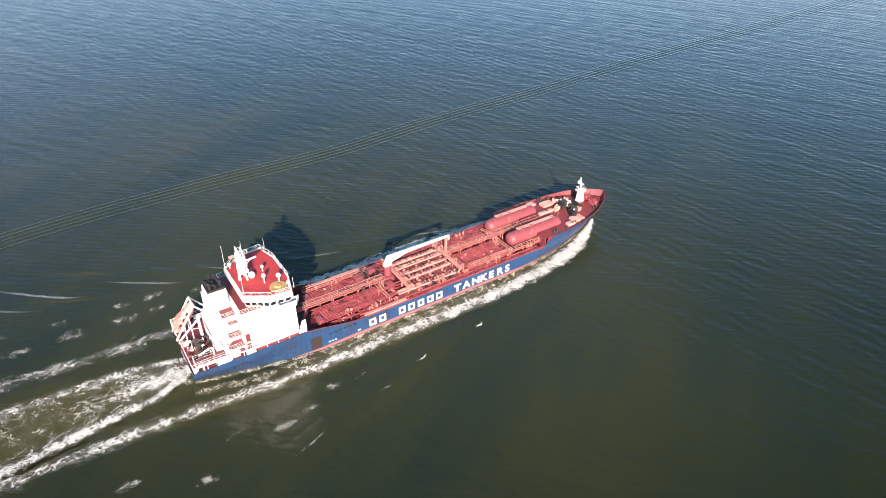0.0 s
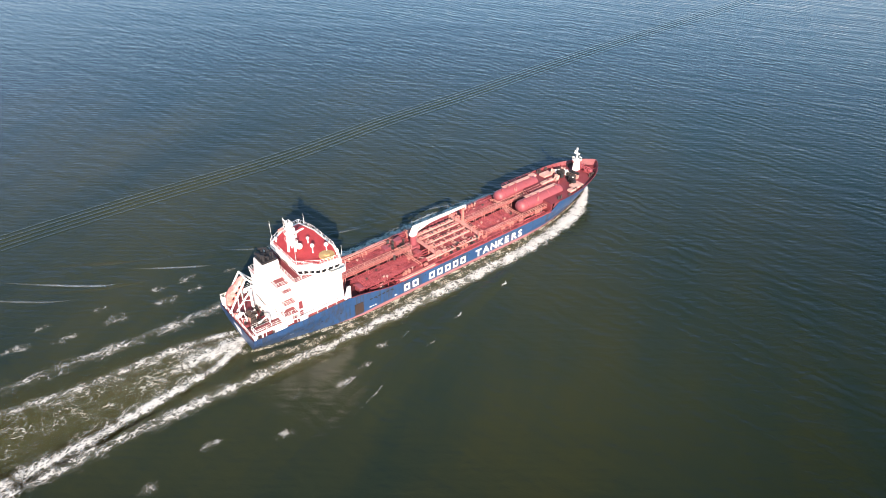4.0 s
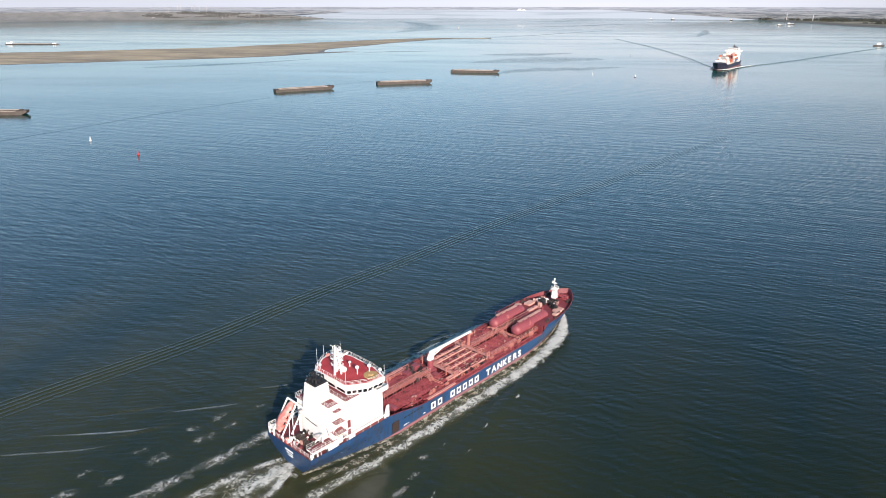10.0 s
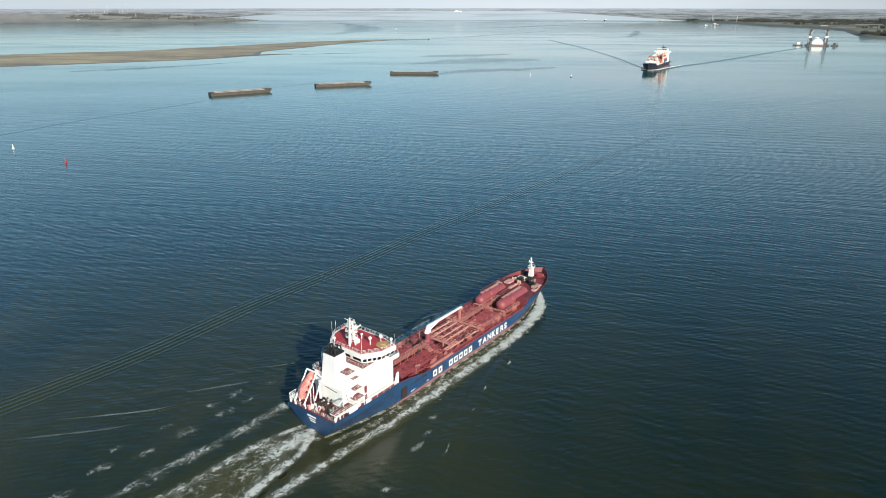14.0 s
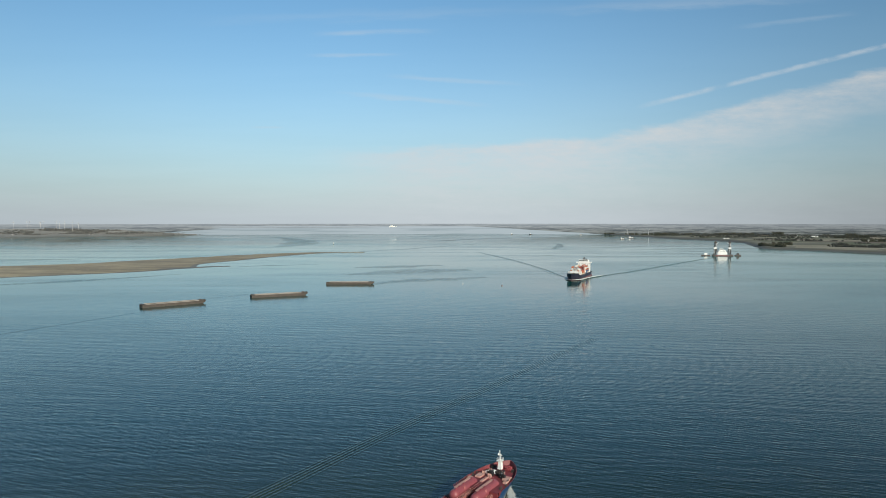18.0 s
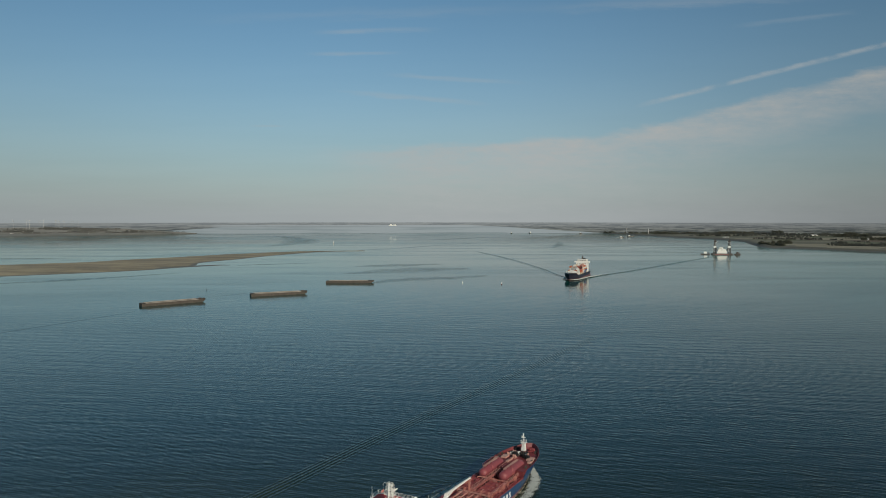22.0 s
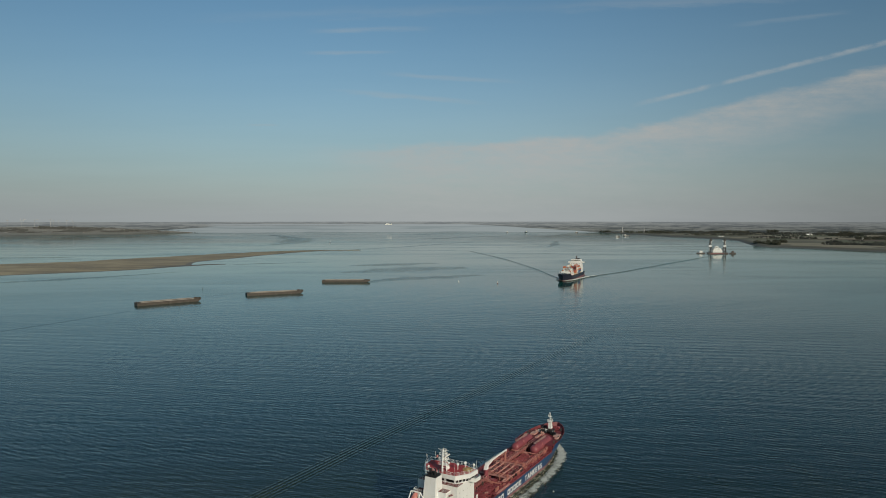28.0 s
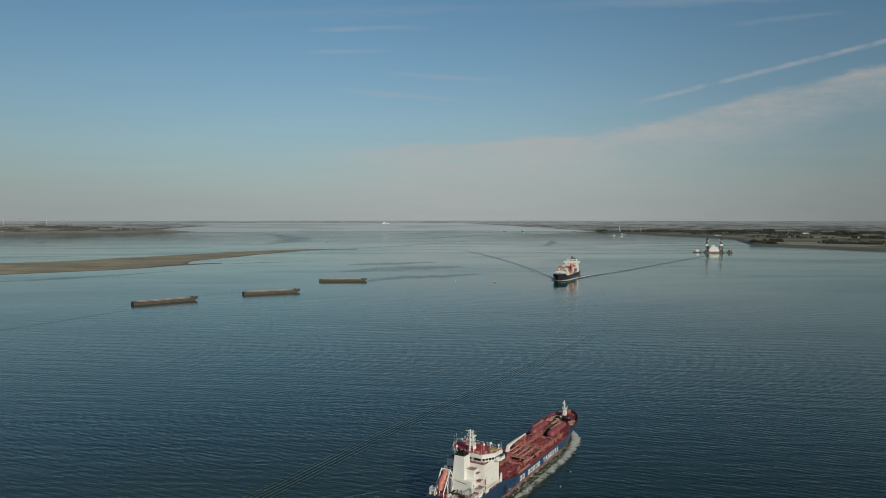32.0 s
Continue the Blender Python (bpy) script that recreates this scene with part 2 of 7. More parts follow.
def water(name, rough=1.0, ruffled=False, cover=0.27):
    """Muddy river water: a murky body under a clear, rippled skin. Silt hangs in the near reach, its colour darkened
    close by and to the right to fit the camera's view; ruffled and calm patches alternate far off.
    rough: the height of the waves; ruffled: a patch that the tide stirs up."""
    m = bpy.data.materials.new(name)
    m.use_nodes = True
    n = Nodes(m.node_tree)
    pos = n.add("ShaderNodeNewGeometry").outputs["Position"]
    px, py, pz = n.add("ShaderNodeSeparateXYZ", {0: pos}).outputs
    silt = n.noise(n.map(pos, (0.006, 0.012, 0.0), (0, 0, 0.5)), 1.0, 4.0, 0.6)
    silt2 = n.noise(n.map(pos, (0.035, 0.012, 0.0), (0, 0, 0.9)), 1.0, 5.0, 0.6)
    deep = n.mix(n.ramp(silt, 0.35, 0.68), (0.003, 0.0195, 0.0145), (0.004, 0.0235, 0.0155))
    murk = n.mix(n.ramp(silt2, 0.36, 0.68), (0.0160, 0.0258, 0.0172), (0.0330, 0.0372, 0.0158))
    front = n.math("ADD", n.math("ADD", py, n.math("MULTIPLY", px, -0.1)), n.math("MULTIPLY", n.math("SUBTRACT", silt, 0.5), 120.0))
    # murk colour darkened to the right, to match the camera's darker corner
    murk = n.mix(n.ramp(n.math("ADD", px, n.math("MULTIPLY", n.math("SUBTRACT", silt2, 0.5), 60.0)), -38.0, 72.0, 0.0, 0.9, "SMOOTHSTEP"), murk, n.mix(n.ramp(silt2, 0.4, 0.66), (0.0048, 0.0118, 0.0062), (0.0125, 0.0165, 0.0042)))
    # nearest murk darkened again in its colour, for the view's dim foreground
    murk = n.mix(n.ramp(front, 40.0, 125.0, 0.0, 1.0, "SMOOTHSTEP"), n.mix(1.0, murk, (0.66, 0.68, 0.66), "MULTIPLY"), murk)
    deep = n.mix(n.ramp(front, 330.0, 1500.0, 0.0, 1.0), deep, (0.001, 0.095, 0.08))      # the body colour turns greener and brighter further out
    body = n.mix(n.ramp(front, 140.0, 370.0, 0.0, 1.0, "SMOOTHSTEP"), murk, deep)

    def train(angle, length, wander, seed):
        """A train of nearly parallel ripples: crest line wanders, height swells and fades."""
        q = n.map(pos, (1, 1, 0), (0, 0, angle), (seed, seed * 0.7, 0))
        along, across, _ = n.add("ShaderNodeSeparateXYZ", {0: q}).outputs
        drift = n.noise(n.map(q, (0.42 / length, 0.5 / length, 0)), 1.0, 3.0, 0.55)
        height = n.noise(n.map(q, (0.36 / length, 0.26 / length, 0), loc=(3.3, 1.2, 0)), 1.0, 2.0, 0.5)
        s = n.math("SINE", n.math("ADD", n.math("MULTIPLY", across, 6.2832 / length), n.math("MULTIPLY", drift, wander)))
        return n.math("MULTIPLY", s, n.ramp(height, 0.36, 0.66, 0.12, 1.0))

    length = n.add("ShaderNodeVectorMath", {0: pos})
    length.operation = "LENGTH"
    far = length.outputs["Value"]
    t0 = n.math("MULTIPLY", train(0.2, 12.5, 7.0, 17.0), n.ramp(far, 220.0, 600.0, 0.012, 0.06))
    t1 = n.math("MULTIPLY", train(0.02, 6.4, 10.0, 0.0), 0.033)
    t2 = n.math("MULTIPLY", train(0.4, 3.5, 10.0, 40.0), 0.031)
    t3 = n.math("MULTIPLY", train(-0.32, 1.9, 10.0, 90.0), 0.016)
    chop = n.math("MULTIPLY", n.noise(n.map(pos, (0.7, 1.5, 0.0), (0, 0, -0.35)), 1.0, 4.0, 0.68), 0.06)
    swell = n.math("MULTIPLY", n.noise(n.map(pos, (0.022, 0.06, 0.0), (0, 0, 0.16)), 1.0, 2.0, 0.5), 0.22)
    calm = n.noise(n.map(pos, (0.0013, 0.0042, 0.0), (0, 0, 0.10), (0.3, 1.7, 0)), 1.0, 5.0, 0.58, 1.1)
    ruffle = n.ramp(calm, 0.46, 0.66, 0.14, 0.6, "SMOOTHSTEP")
    ease = n.math("MULTIPLY", n.math("MULTIPLY", n.ramp(far, 250.0, 1100.0, 1.0, 0.7), n.ramp(far, 1500.0, 3600.0, 1.0, 0.45)), n.math("MAXIMUM", ruffle, n.ramp(far, 350.0, 1500.0, 0.9, 0.0, "SMOOTHSTEP")))
    h = n.math("ADD", n.math("ADD", n.math("ADD", t0, t1), t2), n.math("ADD", t3, n.math("ADD", chop, swell)))
    bump = n.add("ShaderNodeBump", {"Height": n.math("MULTIPLY", h, rough if ruffled else ease), "Distance": 1.0, "Strength": 1.0}).outputs[0]
    p = n.add("ShaderNodeBsdfPrincipled", {"Base Color": body, "Roughness": 0.3 if ruffled else n.ramp(calm, 0.38, 0.62, 0.05, 0.14), "IOR": 1.34, "Normal": bump})
    if ruffled:                                   # a patch frays out to its sides
        attr = n.add("ShaderNodeAttribute")
        attr.attribute_name = "froth"
        fray = n.noise(n.map(pos, (0.012, 0.004, 0.0), (0, 0, 0.3)), 1.0, 5.0, 0.65)
        n.put(p.inputs["Alpha"], n.ramp(n.math("ADD", attr.outputs["Fac"], n.math("MULTIPLY", n.math("SUBTRACT", fray, 0.5), 1.6)), 0.1, 1.25 if cover < 0.5 else 0.8, 0.0, cover, "SMOOTHSTEP"))
    n.add("ShaderNodeOutputMaterial", {"Surface": p.outputs[0]})
    return m


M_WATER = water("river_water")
M_RUFFLED = water("ruffled_water", 1.2, True)
M_FLANK = water("wave_flank", 1.2, True, 0.62)


def foam(name, lo, hi, col=(0.80, 0.82, 0.79), scale=0.55, strand=0.5, fine=0.06, most=0.85):
    """White water: a thin veil with strands, flecks and lace in it, thinning out where the mesh's own amount falls.
    most: how far the densest froth hides the water."""
    m = bpy.data.materials.new(name)
    m.use_nodes = True
    n = Nodes(m.node_tree)
    vec = n.add("ShaderNodeTexCoord").outputs["Object"]
    attr = n.add("ShaderNodeAttribute")
    attr.attribute_name = "froth"
    amount = attr.outputs["Fac"]
    warp = n.noise(vec, scale * 0.8, 4.0, 0.65)
    warp2 = n.noise(n.map(vec, loc=(11.0, 5.0, 0)), scale * 0.8, 4.0, 0.65)
    shift = n.add("ShaderNodeCombineXYZ", {0: n.math("MULTIPLY", n.math("SUBTRACT", warp, 0.5), 1.5 / scale), 1: n.math("MULTIPLY", n.math("SUBTRACT", warp2, 0.5), 1.5 / scale)})
    bent_vec = n.add("ShaderNodeVectorMath", {0: vec, 1: shift.outputs[0]})
    bent_vec.operation = "ADD"
    bv = n.map(bent_vec.outputs[0], (0.7, 1.0, 1.0))
    big = n.noise(vec, scale * 0.35, 3.0, 0.55, 0.6)
    b = n.noise(n.map(vec, (0.75, 1.0, 1.0), loc=(7.3, 2.1, 0)), scale * 3.0, 4.0, 0.65, 0.6)
    loop = n.ramp(n.math("ABSOLUTE", n.math("SUBTRACT", n.noise(bv, scale * 0.8, 3.0, 0.6), 0.5)), 0.0, fine, 1.0, 0.0)
    net = n.ramp(n.cells(bv, scale * 0.9), 0.0, fine * 1.8, 1.0, 0.0)
    mesh_net = n.ramp(n.cells(n.map(bv, loc=(5.0, 9.0, 0)), scale * 2.3), 0.0, fine * 2.8, 1.0, 0.0)
    ridge = n.math("MULTIPLY", n.math("MAXIMUM", n.math("MAXIMUM", loop, n.math("MULTIPLY", net, 0.85)), n.math("MULTIPLY", mesh_net, 0.6)), n.ramp(big, 0.3, 0.6, 0.35, 1.0))
    body = n.math("ADD", n.math("MULTIPLY", big, 0.6), n.math("MULTIPLY", b, 0.4))
    val = n.math("ADD", n.math("MULTIPLY", ridge, strand), n.math("ADD", body, n.math("SUBTRACT", amount, 1.0)))
    alpha = n.math("ADD", n.ramp(val, lo, hi, 0.0, most - 0.08, "SMOOTHSTEP"), n.ramp(val, lo - 0.15, lo + 0.1, 0.0, 0.08))
    bump = n.add("ShaderNodeBump", {"Height": n.math("ADD", b, n.math("MULTIPLY", ridge, 0.3)), "Distance": 0.3, "Strength": 0.7}).outputs[0]
    p = n.add("ShaderNodeBsdfPrincipled", {"Base Color": (*col, 1), "Roughness": 0.7, "Alpha": alpha, "Normal": bump})
    n.add("ShaderNodeOutputMaterial", {"Surface": p.outputs[0]})
    return m


M_FOAM = foam("foam_dense", 0.57, 1.04, col=(0.62, 0.65, 0.62), strand=0.42, scale=0.7, fine=0.055, most=0.9)
M_SKIRT = foam("foam_skirt", 0.70, 1.06, col=(0.58, 0.61, 0.58), strand=0.52, scale=0.6, fine=0.034, most=0.66)
M_LACE = foam("foam_lace", 0.70, 1.06, col=(0.58, 0.61, 0.56), strand=0.62, scale=0.42, fine=0.024, most=0.58)
M_SILTLACE = foam("silty_lace", 0.56, 1.0, strand=0.5, scale=1.1, fine=0.045, col=(0.5, 0.49, 0.4), most=0.8)
M_FLECK = foam("foam_flecks", 0.68, 1.05, strand=0.55, scale=1.5, fine=0.05, col=(0.6, 0.63, 0.6), most=0.6)
# a pale blue film that paints the glint of smooth wave crests
M_GLINT = foam("crest_glint", 0.25, 1.5, strand=0.06, scale=0.16, fine=0.05, col=(0.58, 0.68, 0.76))
M_SILT = foam("stirred_silt", 0.1, 1.3, col=(0.085, 0.085, 0.03), scale=0.1, strand=0.0)


# ---- building blocks ----
def box(bm, x0, x1, y0, y1, z0, z1, bevel=0.0, m=None):
    r = bmesh.ops.create_cube(bm, size=1.0)["verts"]
    for q in r:
        q.co = Vector(((x0 + x1) / 2 + q.co.x * (x1 - x0), (y0 + y1) / 2 + q.co.y * (y1 - y0), (z0 + z1) / 2 + q.co.z * (z1 - z0)))
        if m is not None:
            q.co = m @ q.co
    if bevel:
        bmesh.ops.bevel(bm, geom=list({e for q in r for e in q.link_edges}), offset=bevel, segments=1, affect="EDGES")


def rod(bm, p, q, r, seg=8, r2=None, cap=True):
    p, q = Vector(p), Vector(q)
    d = q - p
    m = Matrix.Translation((p + q) / 2) @ d.to_track_quat("Z", "Y").to_matrix().to_4x4()
    bmesh.ops.create_cone(bm, cap_ends=cap, segments=seg, radius1=r, radius2=r if r2 is None else r2, depth=d.length, matrix=m)


def bent(bm, pts, r, seg=8):
    for a, b in zip(pts, pts[1:]):
        rod(bm, a, b, r, seg)
    for p in pts[1:-1]:
        bmesh.ops.create_uvsphere(bm, u_segments=seg, v_segments=4, radius=r * 1.02, matrix=Matrix.Translation(p))


def ball(bm, p, r, seg=12, sz=1.0):
    bmesh.ops.create_uvsphere(bm, u_segments=seg, v_segments=max(6, seg // 2), radius=r, matrix=Matrix.Translation(p) @ Matrix.Diagonal((1, 1, sz, 1)))


def prism(bm, poly, z0, z1, top=None):
    """A block over a polygon of (x, y); top: another polygon of as many corners for its upper face."""
    top = top or poly
    lo = [bm.verts.new((x, y, z0)) for x, y in poly]
    hi = [bm.verts.new((x, y, z1)) for x, y in top]
    bm.faces.new(lo[::-1])
    bm.faces.new(hi)
    for i in range(len(lo)):
        j = (i + 1) % len(lo)
        bm.faces.new((lo[i], lo[j], hi[j], hi[i]))


def rail(bm, pts, h=1.05, bars=3, step=2.0, r=0.034):
    """A railing along the points: stanchions and bars."""
    for a, b in zip(pts, pts[1:]):
        a, b = Vector(a), Vector(b)
        for k in range(bars):
            z = Vector((0, 0, h * (k + 1) / bars))
            rod(bm, a + z, b + z, r * (1.15 if k == bars - 1 else 0.8), 4)
        n = max(1, round((b - a).length / step))
        for i in range(n + 1):
            p = a.lerp(b, i / n)
            rod(bm, p, p + Vector((0, 0, h)), r, 4)


def part(name, bm, material, parent=None, label="", smooth=40):
    """Link a bmesh as one mesh object under a thing or a part."""
    me = bpy.data.meshes.new(name)
    bmesh.ops.recalc_face_normals(bm, faces=bm.faces)
    bm.to_mesh(me)
    bm.free()
    for mt in (material if isinstance(material, (list, tuple)) else [material]):
        me.materials.append(mt)
    if smooth:
        me.polygons.foreach_set("use_smooth", [True] * len(me.polygons))
        me.set_sharp_from_angle(angle=radians(smooth))
    ob = new(name, me)
    if parent:
        ob.parent = parent
    if label:
        ob["label"] = label
    return ob


def thing(name, label, category, group="", at=None):
    ob = new(name)
    if at is not None:
        ob.matrix_world = at
    return tagged(ob, label, category, group)


def made(fn, *args, **kw):
    bm = bmesh.new()
    fn(bm, *args, **kw)
    return bm

# ---- river, banks and distance ----
R_FAR = 4880.0


def disc(bm, rings, z=0.0, seg=96):
    last = None
    for rr in rings:
        ring = [bm.verts.new((rr * math.cos(2 * math.pi * i / seg), rr * math.sin(2 * math.pi * i / seg), z)) for i in range(seg)]
        if last is None:
            bm.faces.new(ring)
        else:
            for i in range(seg):
                j = (i + 1) % seg
                bm.faces.new((last[i], last[j], ring[j], ring[i]))
        last = ring


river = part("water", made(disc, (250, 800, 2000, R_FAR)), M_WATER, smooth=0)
tagged(river, "calm rippled blue-green tidal river water", "water", kind="structure")


def far_backdrop():
    m = bpy.data.materials.new("hazy_distance")
    m.use_nodes = True
    n = Nodes(m.node_tree)
    pos = n.add("ShaderNodeNewGeometry").outputs["Position"]
    x, y, z = n.add("ShaderNodeSeparateXYZ", {0: pos}).outputs
    band = n.noise(n.map(pos, (0.0016, 0.0016, 0.07)), 1.0, 4.0, 0.6)
    fine = n.noise(n.map(pos, (0.013, 0.013, 0.17)), 1.0, 4.0, 0.7)
    rows = n.noise(n.map(pos, (0.003, 0.003, 0.13), loc=(4, 2, 1)), 1.0, 3.0, 0.65)
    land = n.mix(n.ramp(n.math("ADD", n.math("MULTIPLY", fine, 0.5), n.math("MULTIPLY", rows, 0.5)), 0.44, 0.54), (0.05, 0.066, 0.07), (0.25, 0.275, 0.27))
    # haze is mixed into the colours towards the top; the whole ring glows
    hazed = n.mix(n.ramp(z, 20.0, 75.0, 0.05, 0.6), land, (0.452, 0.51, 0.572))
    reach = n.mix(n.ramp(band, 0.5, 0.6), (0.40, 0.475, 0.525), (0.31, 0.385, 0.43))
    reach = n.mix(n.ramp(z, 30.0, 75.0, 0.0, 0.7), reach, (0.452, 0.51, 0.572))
    # land lies above a line that falls to both sides; below it the open reach
    edge = n.math("ADD", n.ramp(x, 150.0, 1150.0, 56.0, -4.0), n.math("MULTIPLY", n.math("SUBTRACT", band, 0.5), 10.0))
    right = n.ramp(n.math("SUBTRACT", z, edge), 0.0, 2.5)
    low = n.math("ADD", 3.0, n.math("MULTIPLY", n.math("MAXIMUM", n.math("ADD", x, 2137.0), 0.0), 0.065))
    left = n.math("MULTIPLY", n.ramp(n.math("SUBTRACT", z, low), 0.0, 2.0), n.ramp(x, -1560.0, -1640.0))
    strip = n.math("MULTIPLY", n.ramp(n.math("ABSOLUTE", n.math("SUBTRACT", z, n.math("ADD", 47.0, n.math("MULTIPLY", x, -0.002)))), 1.0, 2.5, 1.0, 0.0), n.ramp(x, -500.0, -700.0))
    fac = n.math("MAXIMUM", right, n.math("MAXIMUM", left, n.math("MULTIPLY", strip, 0.6)))
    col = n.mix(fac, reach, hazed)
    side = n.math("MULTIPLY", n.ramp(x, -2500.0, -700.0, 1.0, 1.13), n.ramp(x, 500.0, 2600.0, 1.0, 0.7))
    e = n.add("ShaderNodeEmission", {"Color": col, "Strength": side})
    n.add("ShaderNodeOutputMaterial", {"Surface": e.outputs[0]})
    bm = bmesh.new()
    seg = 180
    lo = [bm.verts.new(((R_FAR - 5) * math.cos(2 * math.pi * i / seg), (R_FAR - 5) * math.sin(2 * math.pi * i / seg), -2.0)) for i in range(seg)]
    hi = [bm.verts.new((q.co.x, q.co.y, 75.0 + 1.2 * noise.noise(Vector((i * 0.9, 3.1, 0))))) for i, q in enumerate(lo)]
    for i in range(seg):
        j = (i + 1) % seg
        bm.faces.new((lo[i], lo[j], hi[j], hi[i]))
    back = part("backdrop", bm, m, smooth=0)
    # a white ferry, raised high over the water to fit the camera's view
    part("far_ferry", made(lambda b: (box(b, -438, -384, 4850, 4856, 51, 56), box(b, -430, -412, 4848, 4856, 56, 63), box(b, -404, -388, 4848, 4856, 56, 60))), M_WHITE, back, smooth=0)
    return tagged(back, "hazy far shore and open reach of the river", "backdrop", kind="structure")


far_backdrop()
M_SAND = surface("wet_sand", (0.43, 0.35, 0.225), 0.75, second=(0.23, 0.19, 0.135), amount=1.0, scale=0.009, fine=0.05, bump=0.05, streak=(0.004, 0.03, 0.1), streak_col=(0.14, 0.12, 0.095), worldspace=True, runs_at=0.46)
M_MUD = surface("mud_flat", (0.16, 0.14, 0.11), 0.6, second=(0.11, 0.10, 0.08), scale=0.02, fine=0.2, worldspace=True)
M_DIKE = surface("dike_grass", (0.10, 0.10, 0.075), 0.85, second=(0.135, 0.125, 0.1), amount=0.9, scale=0.02, fine=0.3, worldspace=True)
M_STONE = surface("dike_stone", (0.12, 0.12, 0.115), 0.8, second=(0.075, 0.075, 0.07), scale=0.05, fine=0.8, worldspace=True)
M_FIELD = surface("stubble_field", (0.17, 0.16, 0.125), 0.9, second=(0.11, 0.113, 0.088), amount=0.9, scale=0.004, fine=0.05, worldspace=True)
# far left land: distance haze is put into this pale grey
M_HAZY_LAND = surface("hazy_land", (0.215, 0.215, 0.21), 0.85, second=(0.135, 0.14, 0.138), amount=1.0, scale=0.012, fine=0.06, worldspace=True)
M_TAN = surface("dry_stubble", (0.27, 0.245, 0.185), 0.9, second=(0.2, 0.18, 0.135), scale=0.006, fine=0.05, worldspace=True)
M_GREEN = surface("green_field", (0.10, 0.112, 0.066), 0.9, second=(0.13, 0.132, 0.085), scale=0.005, fine=0.05, worldspace=True)
M_PLOUGH = surface("ploughed_field", (0.15, 0.115, 0.085), 0.9, second=(0.11, 0.09, 0.07), scale=0.006, fine=0.08, worldspace=True)
# far trees and hedges: their colours are paled and greyed to carry haze
M_HAZY_WOOD = surface("hazy_wood", (0.135, 0.138, 0.13), 0.85, second=(0.10, 0.105, 0.10), amount=0.9, scale=0.02, fine=0.3, worldspace=True)
M_HEDGE = surface("hazy_hedge", (0.082, 0.09, 0.08), 0.85, second=(0.06, 0.064, 0.058), amount=0.9, scale=0.02, fine=0.3, worldspace=True)
M_LEAF = surface("autumn_leaf", (0.056, 0.066, 0.046), 0.85, second=(0.085, 0.078, 0.056), amount=0.9, scale=0.03, fine=0.4, worldspace=True)


def smooth_line(pts, n=6):
    """A rounded line through the points."""
    out = []
    P = [Vector(p).to_3d() for p in pts]
    P = [P[0] * 2 - P[1]] + P + [P[-1] * 2 - P[-2]]
    for i in range(1, len(P) - 2):
        for k in range(n):
            t = k / n
            a, b, c, d = P[i - 1], P[i], P[i + 1], P[i + 2]
            out.append(0.5 * ((2 * b) + (c - a) * t + (2 * a - 5 * b + 4 * c - d) * t * t + (3 * b - 3 * c + d - a) * t ** 3))
    return out + [P[-2]]


def between(bm, near, far, heights, wob=0.0):
    """A sheet between two lines of equal count, with a height for each step across."""
    n = len(heights)
    rows = []
    for a, b in zip(near, far):
        rows.append([bm.verts.new((*(a.lerp(b, k / (n - 1))).xy, heights[k] + (wob * noise.noise(a.lerp(b, k / (n - 1)) * 0.01) if 0 < k < n - 1 else 0))) for k in range(n)])
    for r, s in zip(rows, rows[1:]):
        for k in range(n - 1):
            bm.faces.new((r[k], s[k], s[k + 1], r[k + 1]))


near = smooth_line([(-1900, 560), (-1300, 840), (-960, 1035), (-735, 1190), (-600, 1300), (-545, 1420), (-565, 1535), (-520, 1680), (-480, 1835), (-384, 2040), (-270, 2100)])
far = smooth_line([(-2300, 900), (-1600, 1150), (-1180, 1330), (-976, 1485), (-860, 1600), (-790, 1680), (-720, 1790), (-640, 1910), (-560, 2010), (-429, 2105), (-265, 2122)])
sandbank = tagged(part("sandbank", made(between, near, far, [-0.15, 0.35, 0.9, 1.2, 1.1, 0.7, 0.2, -0.15], 0.35), M_SAND), "long low bank of wet brown sand", "sandbank", kind="structure")
spit = smooth_line([(-590, 1335), (-532, 1398), (-500, 1436), (-476, 1452)])
spit_far = smooth_line([(-600, 1400), (-545, 1445), (-505, 1470), (-478, 1462)])
tagged(part("sand_spit", made(between, spit, spit_far, [-0.1, 0.3, 0.3, -0.1]), M_MUD), "narrow dark spit of wet sand", "sandbank", kind="structure")

# far left shore
def ahead(mark, r):
    """The point of the ground at a distance r under a pixel column (mark) of the camera's view: 784 is its centre, 1195
    the focal length in pixels.
    """
    return tuple((Vector(((mark - 784) / 1195, 1.0, 0)).normalized() * r).xy)


shore_near = smooth_line([ahead(-900, 4300), ahead(-300, 4560), ahead(0, 4640), ahead(130, 4690), ahead(250, 4770), ahead(335, 4855)])
shore_mid = smooth_line([ahead(-900, 4400), ahead(-300, 4640), ahead(0, 4700), ahead(130, 4745), ahead(250, 4800), ahead(335, 4858)])
tagged(part("mud_shore", made(between, shore_near, shore_mid, [-0.1, 0.6, 1.2]), M_MUD), "dark mud flat along a far shore", "shore", kind="structure")


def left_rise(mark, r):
    """Height of the land behind the far left shore: raised inland to fit the camera's view of farther land, and low
    towards the point.
    """
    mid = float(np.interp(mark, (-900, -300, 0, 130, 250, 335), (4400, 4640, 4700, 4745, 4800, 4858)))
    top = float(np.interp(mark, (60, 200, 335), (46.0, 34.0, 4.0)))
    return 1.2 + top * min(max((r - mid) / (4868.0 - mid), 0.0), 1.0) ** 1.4


